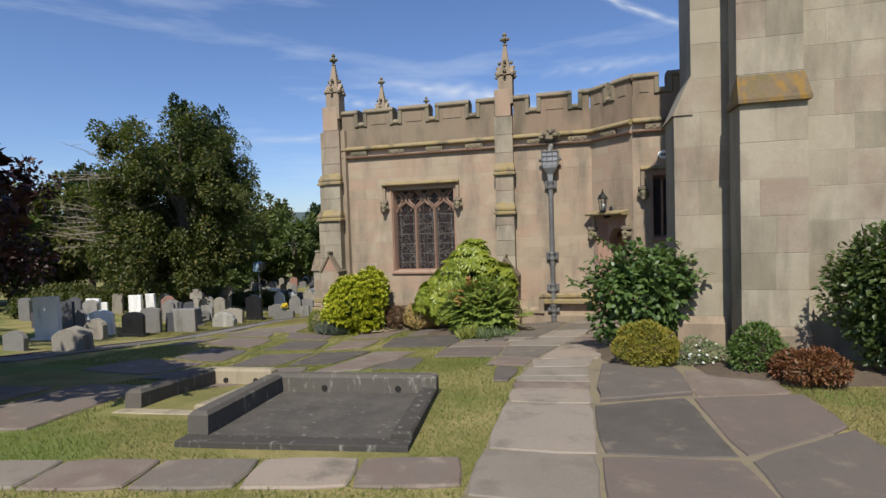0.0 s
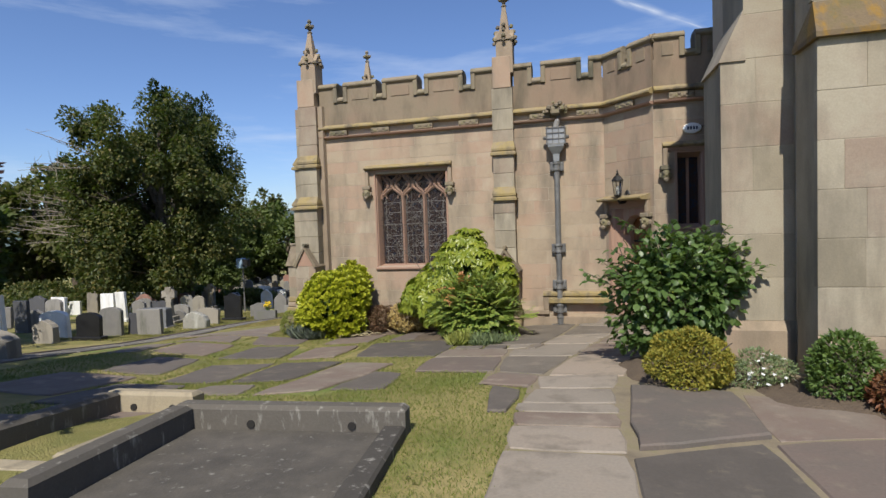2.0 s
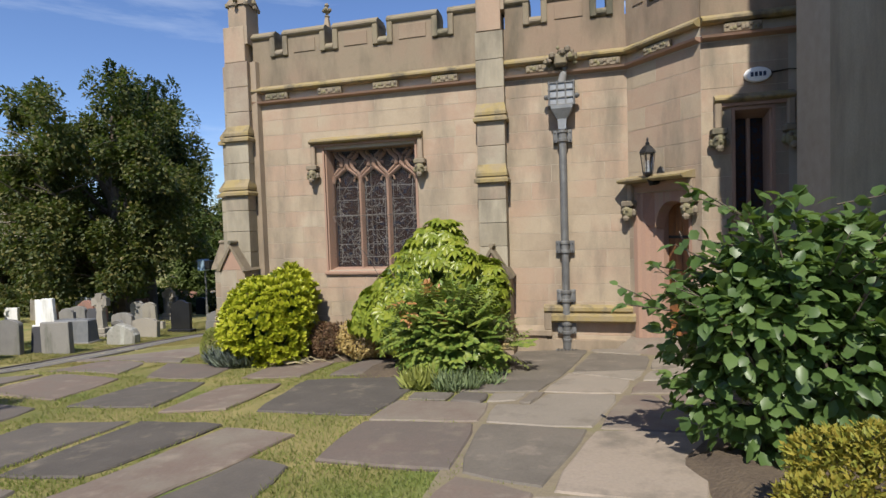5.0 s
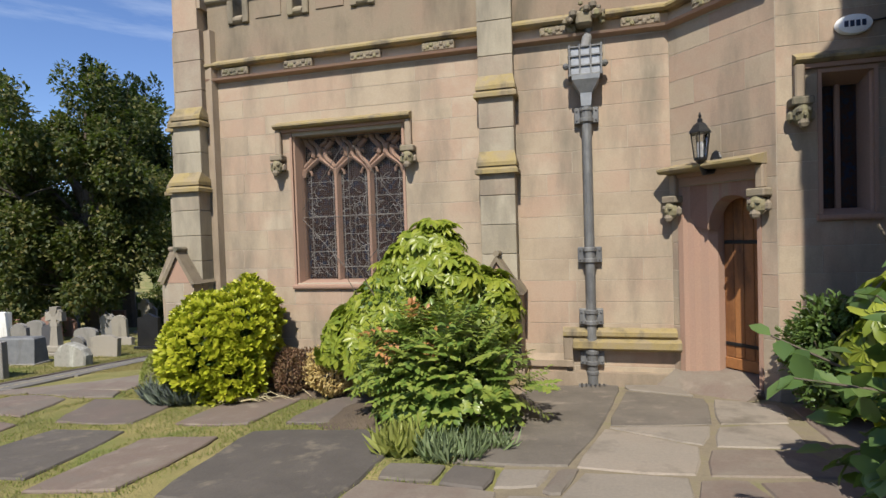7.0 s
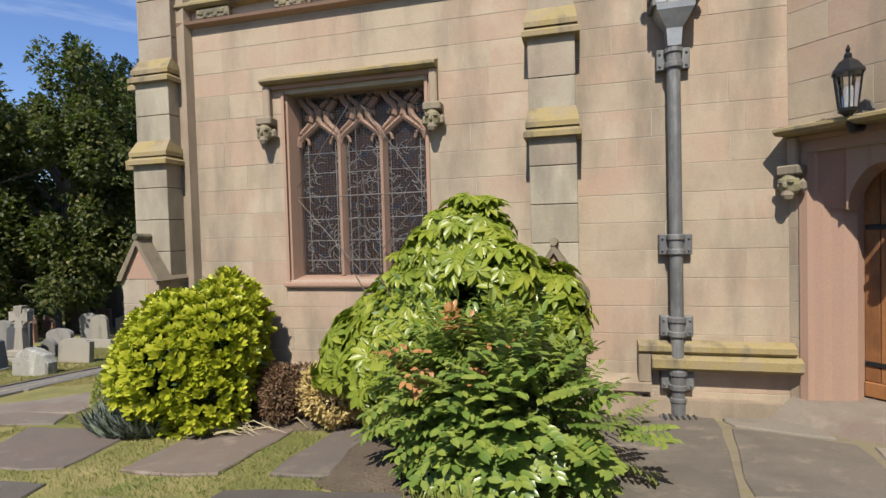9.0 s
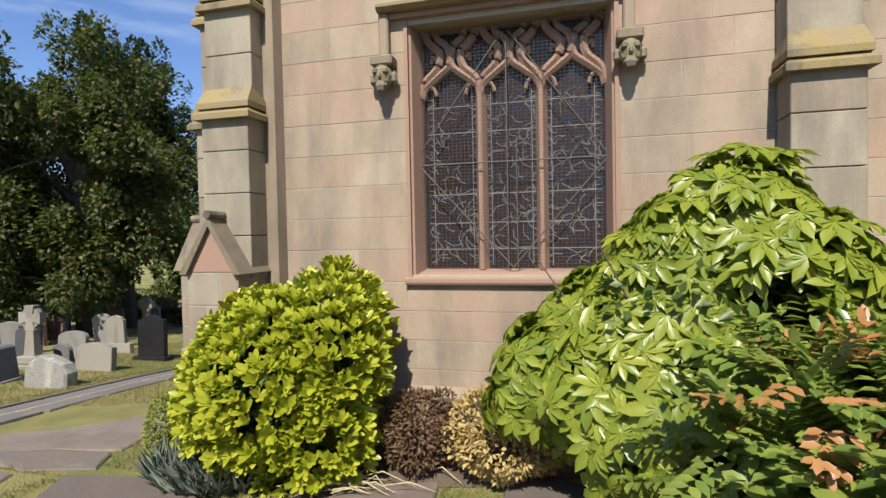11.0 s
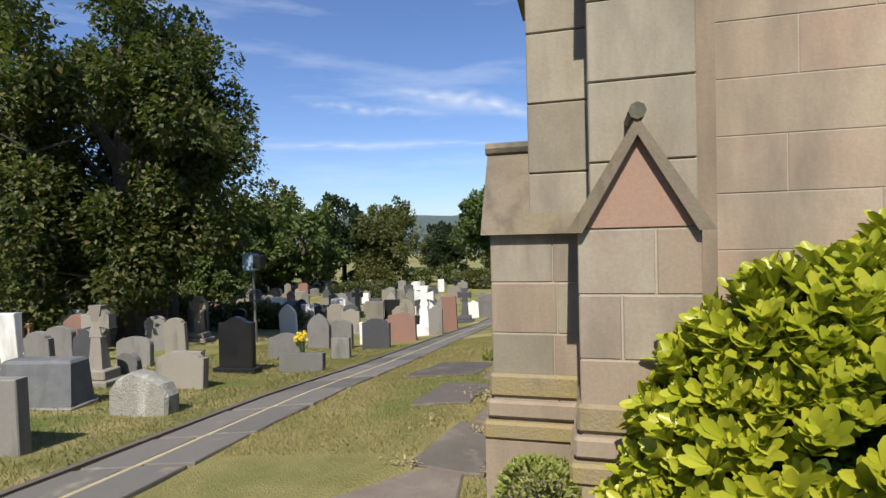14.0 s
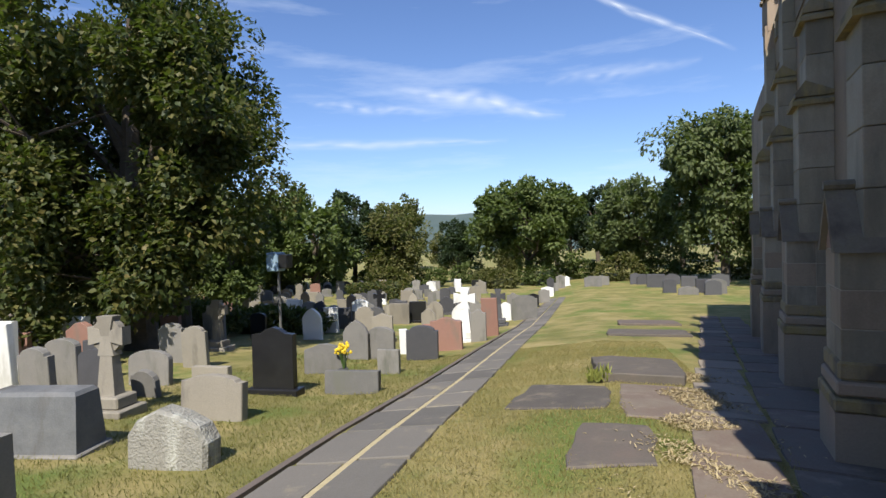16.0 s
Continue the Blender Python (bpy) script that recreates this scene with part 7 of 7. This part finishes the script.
# far ridge
ridge = Shape()
n = 90
for j, (dist, top) in enumerate(((260, -12), (480, 12), (700, 27), (900, 20), (1400, 10))):
    for i in range(n + 1):
        a = radians(-75 + 150 * i / n + 14)
        z = top + (noise.noise(Vector((i * 0.16, j * 3.1, 0))) * 7 + noise.noise(Vector((i * 0.9, j, 2))) * 1.6 if 0 < j < 4 else 0)
        ridge.v.append((-dist * math.sin(a), dist * math.cos(a), z))
ridge.f = [(j * (n + 1) + i, j * (n + 1) + i + 1, (j + 1) * (n + 1) + i + 1, (j + 1) * (n + 1) + i) for j in range(4) for i in range(n)]
tagged(part("backdrop", ridge, mat("far_wooded_hills", [(0.045, 0.075, 0.07), (0.07, 0.10, 0.09), (0.10, 0.12, 0.09)], 0.02, 0.95, 0.0, 0.2), smooth=True, fix=False), "distant wooded hills", "hills", kind="structure")


# ---- grass blades in the turf near the walk ----
def covered(x, y):
    if -4.9 < x < -3.7 and 4.3 < y < 6.3:
        return True
    return any(a < x < b and c < y < d for a, b, c, d in LAID)


def turf(label, x0, x1, y0, y1, n, h, stops, seed):
    NP.seed(seed)
    x, y = NP.uniform(x0, x1, n), NP.uniform(y0, y1, n)
    keep = np.array([not covered(u, v) and not (3.6 < v < 5.95 and -3.38 - (v - 3.68) * 0.13 < u < -1.34 - (v - 3.9) * 0.13) for u, v in zip(x, y)])
    x, y = x[keep], y[keep]
    m = len(x)
    z = np.array([ground_z(u, v) for u, v in zip(x, y)]) - 0.015
    d = unit(np.stack([NP.normal(0, 0.55, m), NP.normal(0, 0.55, m), np.ones(m)], 1))
    f = unit(np.stack([NP.normal(0, 1, m), NP.normal(0, 1, m), np.full(m, 0.3)], 1))
    me = leaf_mesh("grass_blades", [leaves(np.stack([x, y, z], 1), d, f, h * NP.uniform(0.5, 1.4, m), 0.006, LEAF_2)], stops)
    tagged(part("grass", me, stops), label, "grass", kind="stuff")


B_GREEN = leaf_mat("grass_blade_green", [(0.11, 0.15, 0.03), (0.18, 0.21, 0.05), (0.30, 0.27, 0.10)], 0.6, 0.3, 0.3)
B_OLIVE = leaf_mat("grass_blade_olive", [(0.11, 0.12, 0.03), (0.19, 0.175, 0.055), (0.30, 0.25, 0.10)], 0.6, 0.3, 0.3)
B_DRY = leaf_mat("grass_blade_dry", [(0.16, 0.17, 0.045), (0.27, 0.235, 0.085), (0.40, 0.33, 0.155)], 0.6, 0.3, 0.3, (0.4, 0.33, 0.1))
turf("short grass round the kerbed graves", -6.2, -0.7, 2.0, 8.4, 60000, 0.034, B_GREEN, 61)
turf("grass in the joints of the ledger stones", -9.0, -1.4, 7.0, 13.0, 42000, 0.04, B_GREEN, 62)
turf("dry grass beside the graveyard path", -9.85, -6.9, 12.0, 24.0, 60000, 0.036, B_DRY, 63)
turf("sun-bleached lawn by the tower", 2.1, 4.2, 3.5, 6.6, 12000, 0.045, B_DRY, 64)
turf("short grass round the headstones", -15.5, -11.0, 13.0, 24.0, 36000, 0.05, B_OLIVE, 65)


# dry moss and straw over the joints by the west wall
B_STRAW = leaf_mat("dry_moss_straw", [(0.30, 0.235, 0.12), (0.42, 0.345, 0.20), (0.52, 0.44, 0.28)], 0.8, 0.2, 0.15, (0.4, 0.33, 0.18))
NP.seed(66)
x, y = NP.normal(-7.62, 0.24, 9000), NP.uniform(14.2, 20.5, 9000)
x = x + (y - 15) * 0.10
z = np.array([ground_z(a, b) for a, b in zip(x, y)]) + 0.012
clump = np.array([noise.noise(Vector((a * 1.6, b * 1.6, 3))) > 0.02 for a, b in zip(x, y)])
d = np.stack([NP.normal(0, 1, 9000), NP.normal(0, 1, 9000), np.abs(NP.normal(0, 0.22, 9000))], 1)
me = leaf_mesh("straw", [leaves(np.stack([x, y, z], 1)[clump], d[clump], np.tile(np.array([[0.0, 0.2, 1.0]]), (int(clump.sum()), 1)), 0.055, 0.014, LEAF_2)], B_STRAW)
tagged(part("straw_litter", me, B_STRAW), "straw-coloured dry moss on the flagstones", "litter", kind="stuff")

# ---- a vapour trail high up ----
def cloud_mat():
    m = bpy.data.materials.new("vapour")
    m.use_nodes = True
    n, l = m.node_tree.nodes, m.node_tree.links
    n.remove(n["Principled BSDF"])
    em, tr, mx = n.new("ShaderNodeEmission"), n.new("ShaderNodeBsdfTransparent"), n.new("ShaderNodeMixShader")
    em.inputs["Color"].default_value, em.inputs["Strength"].default_value = (0.78, 0.86, 1.0, 1), 0.8
    at = n.new("ShaderNodeAttribute")
    at.attribute_name = "thickness"
    l.new(at.outputs["Fac"], mx.inputs[0])
    l.new(tr.outputs[0], mx.inputs[1])
    l.new(em.outputs[0], mx.inputs[2])
    l.new(mx.outputs[0], n["Material Output"].inputs["Surface"])
    return m


VAPOUR = cloud_mat()


def wisp(name, label, a, b, wide, dense, seed):
    """A soft streak of cloud between two far points, dense along its middle and frayed at the edges."""
    a, b = Vector(a), Vector(b)
    d = (b - a).normalized()
    side = d.cross((a + b).normalized()).normalized()
    nx, ny = 60, 8
    s, th = Shape(), []
    for i in range(nx + 1):
        t = i / nx
        bend = noise.noise(Vector((t * 3, seed, 0))) * wide * 0.5
        for j in range(ny + 1):
            u = j / ny * 2 - 1
            s.v.append(tuple(a.lerp(b, t) + side * (u * wide * (0.5 + 0.5 * math.sin(math.pi * min(1, t * 1.1))) + bend)))
            k = max(0.0, 1 - abs(u)) ** 1.6 * math.sin(math.pi * t) ** 0.6
            th.append(max(0.0, min(1.0, dense * k * (0.75 + 0.9 * noise.noise(Vector((t * 14, u * 2, seed)))))))
    s.f = [(i * (ny + 1) + j, i * (ny + 1) + j + 1, (i + 1) * (ny + 1) + j + 1, (i + 1) * (ny + 1) + j) for i in range(nx) for j in range(ny)]
    ob = part(name, s, VAPOUR, smooth=True, fix=False)
    at = ob.data.attributes.new("thickness", "FLOAT", "POINT")
    at.data.foreach_set("value", th)
    ob.visible_shadow = False
    return tagged(ob, label, "cloud", kind="structure")

wisp('vapour_trail', 'white vapour trail across the blue sky', (-142, 2354, 1096), (618, 2423, 711), 26, 0.75, 1)
wisp('cirrus_wisp', 'thin white cirrus wisp', (-857, 2356, 688), (-66, 2543, 535), 60, 0.75, 2)
wisp('cirrus_wisp', 'long thin cirrus streak', (-1496, 2085, 419), (-332, 2541, 437), 34, 0.55, 3)
wisp('cirrus_wisp', 'faint cirrus veil', (-1219, 2212, 617), (-691, 2438, 581), 40, 0.4, 4)
wisp('cirrus_wisp', 'faint cirrus veil', (-163, 2505, 678), (497, 2453, 704), 50, 0.35, 5)

# ---- stones of the walls ----
for z0, z1, hole in ((-0.70, 0.34, []), (0.34, 2.66, HOLES_S), (2.66, 3.49, [])):
    masonry(wall_south, M_MAIN, -6.26, -1.99, z0, z1, 0.28, hole, seed=3 + int(10 * z1))
masonry(wall_south, M_MAIN, -1.53, XC0, -1.0, 3.49, 0.285, [], seed=4)
masonry(wall_south, M_MAIN, -6.26, -1.99, 3.83, 4.3, 0.24, [], "parapet", seed=5)
for z0, z1, hole in ((-0.85, 1.55, [(DOOR[0], DOOR[1], -1, 1.60)]), (1.55, 3.49, [])):
    masonry(wall_canted, M_CANT, 0.0, CANT_L, z0, z1, 0.34, hole, seed=6 + int(10 * z1))
for z0, z1, hole in ((-0.85, 1.10, []), (1.10, 2.56, [WIN2]), (2.56, 3.49, [])):
    masonry(wall_third, M_THIRD, XC1, 2.3, z0, z1, 0.285, hole, seed=7 + int(10 * z1))
masonry(tower, pose(0, 8.16, 0), 2.84, 6.5, -0.4, 8.0, 0.46, [], "tower", (0.6, 1.2), seed=8)
masonry(tb, pose(0, 8.42, 0), 1.40, 2.14, 0.12, 3.08, 0.5, [], "tower", (0.35, 0.7), seed=9)
masonry(tb, pose(0, 8.42, 0), 1.64, 2.14, 3.08, 6.5, 0.5, [], "tower", (0.3, 0.6), seed=10)
masonry(tb, pose(0, 7.63, 0), 2.06, 2.84, 0.12, 2.98, 0.48, [], "tower", (0.35, 0.7), seed=11)
masonry(tb, pose(0, 7.75, 0), 2.06, 2.84, 3.40, 8.0, 0.48, [], "tower", (0.35, 0.7), seed=12)
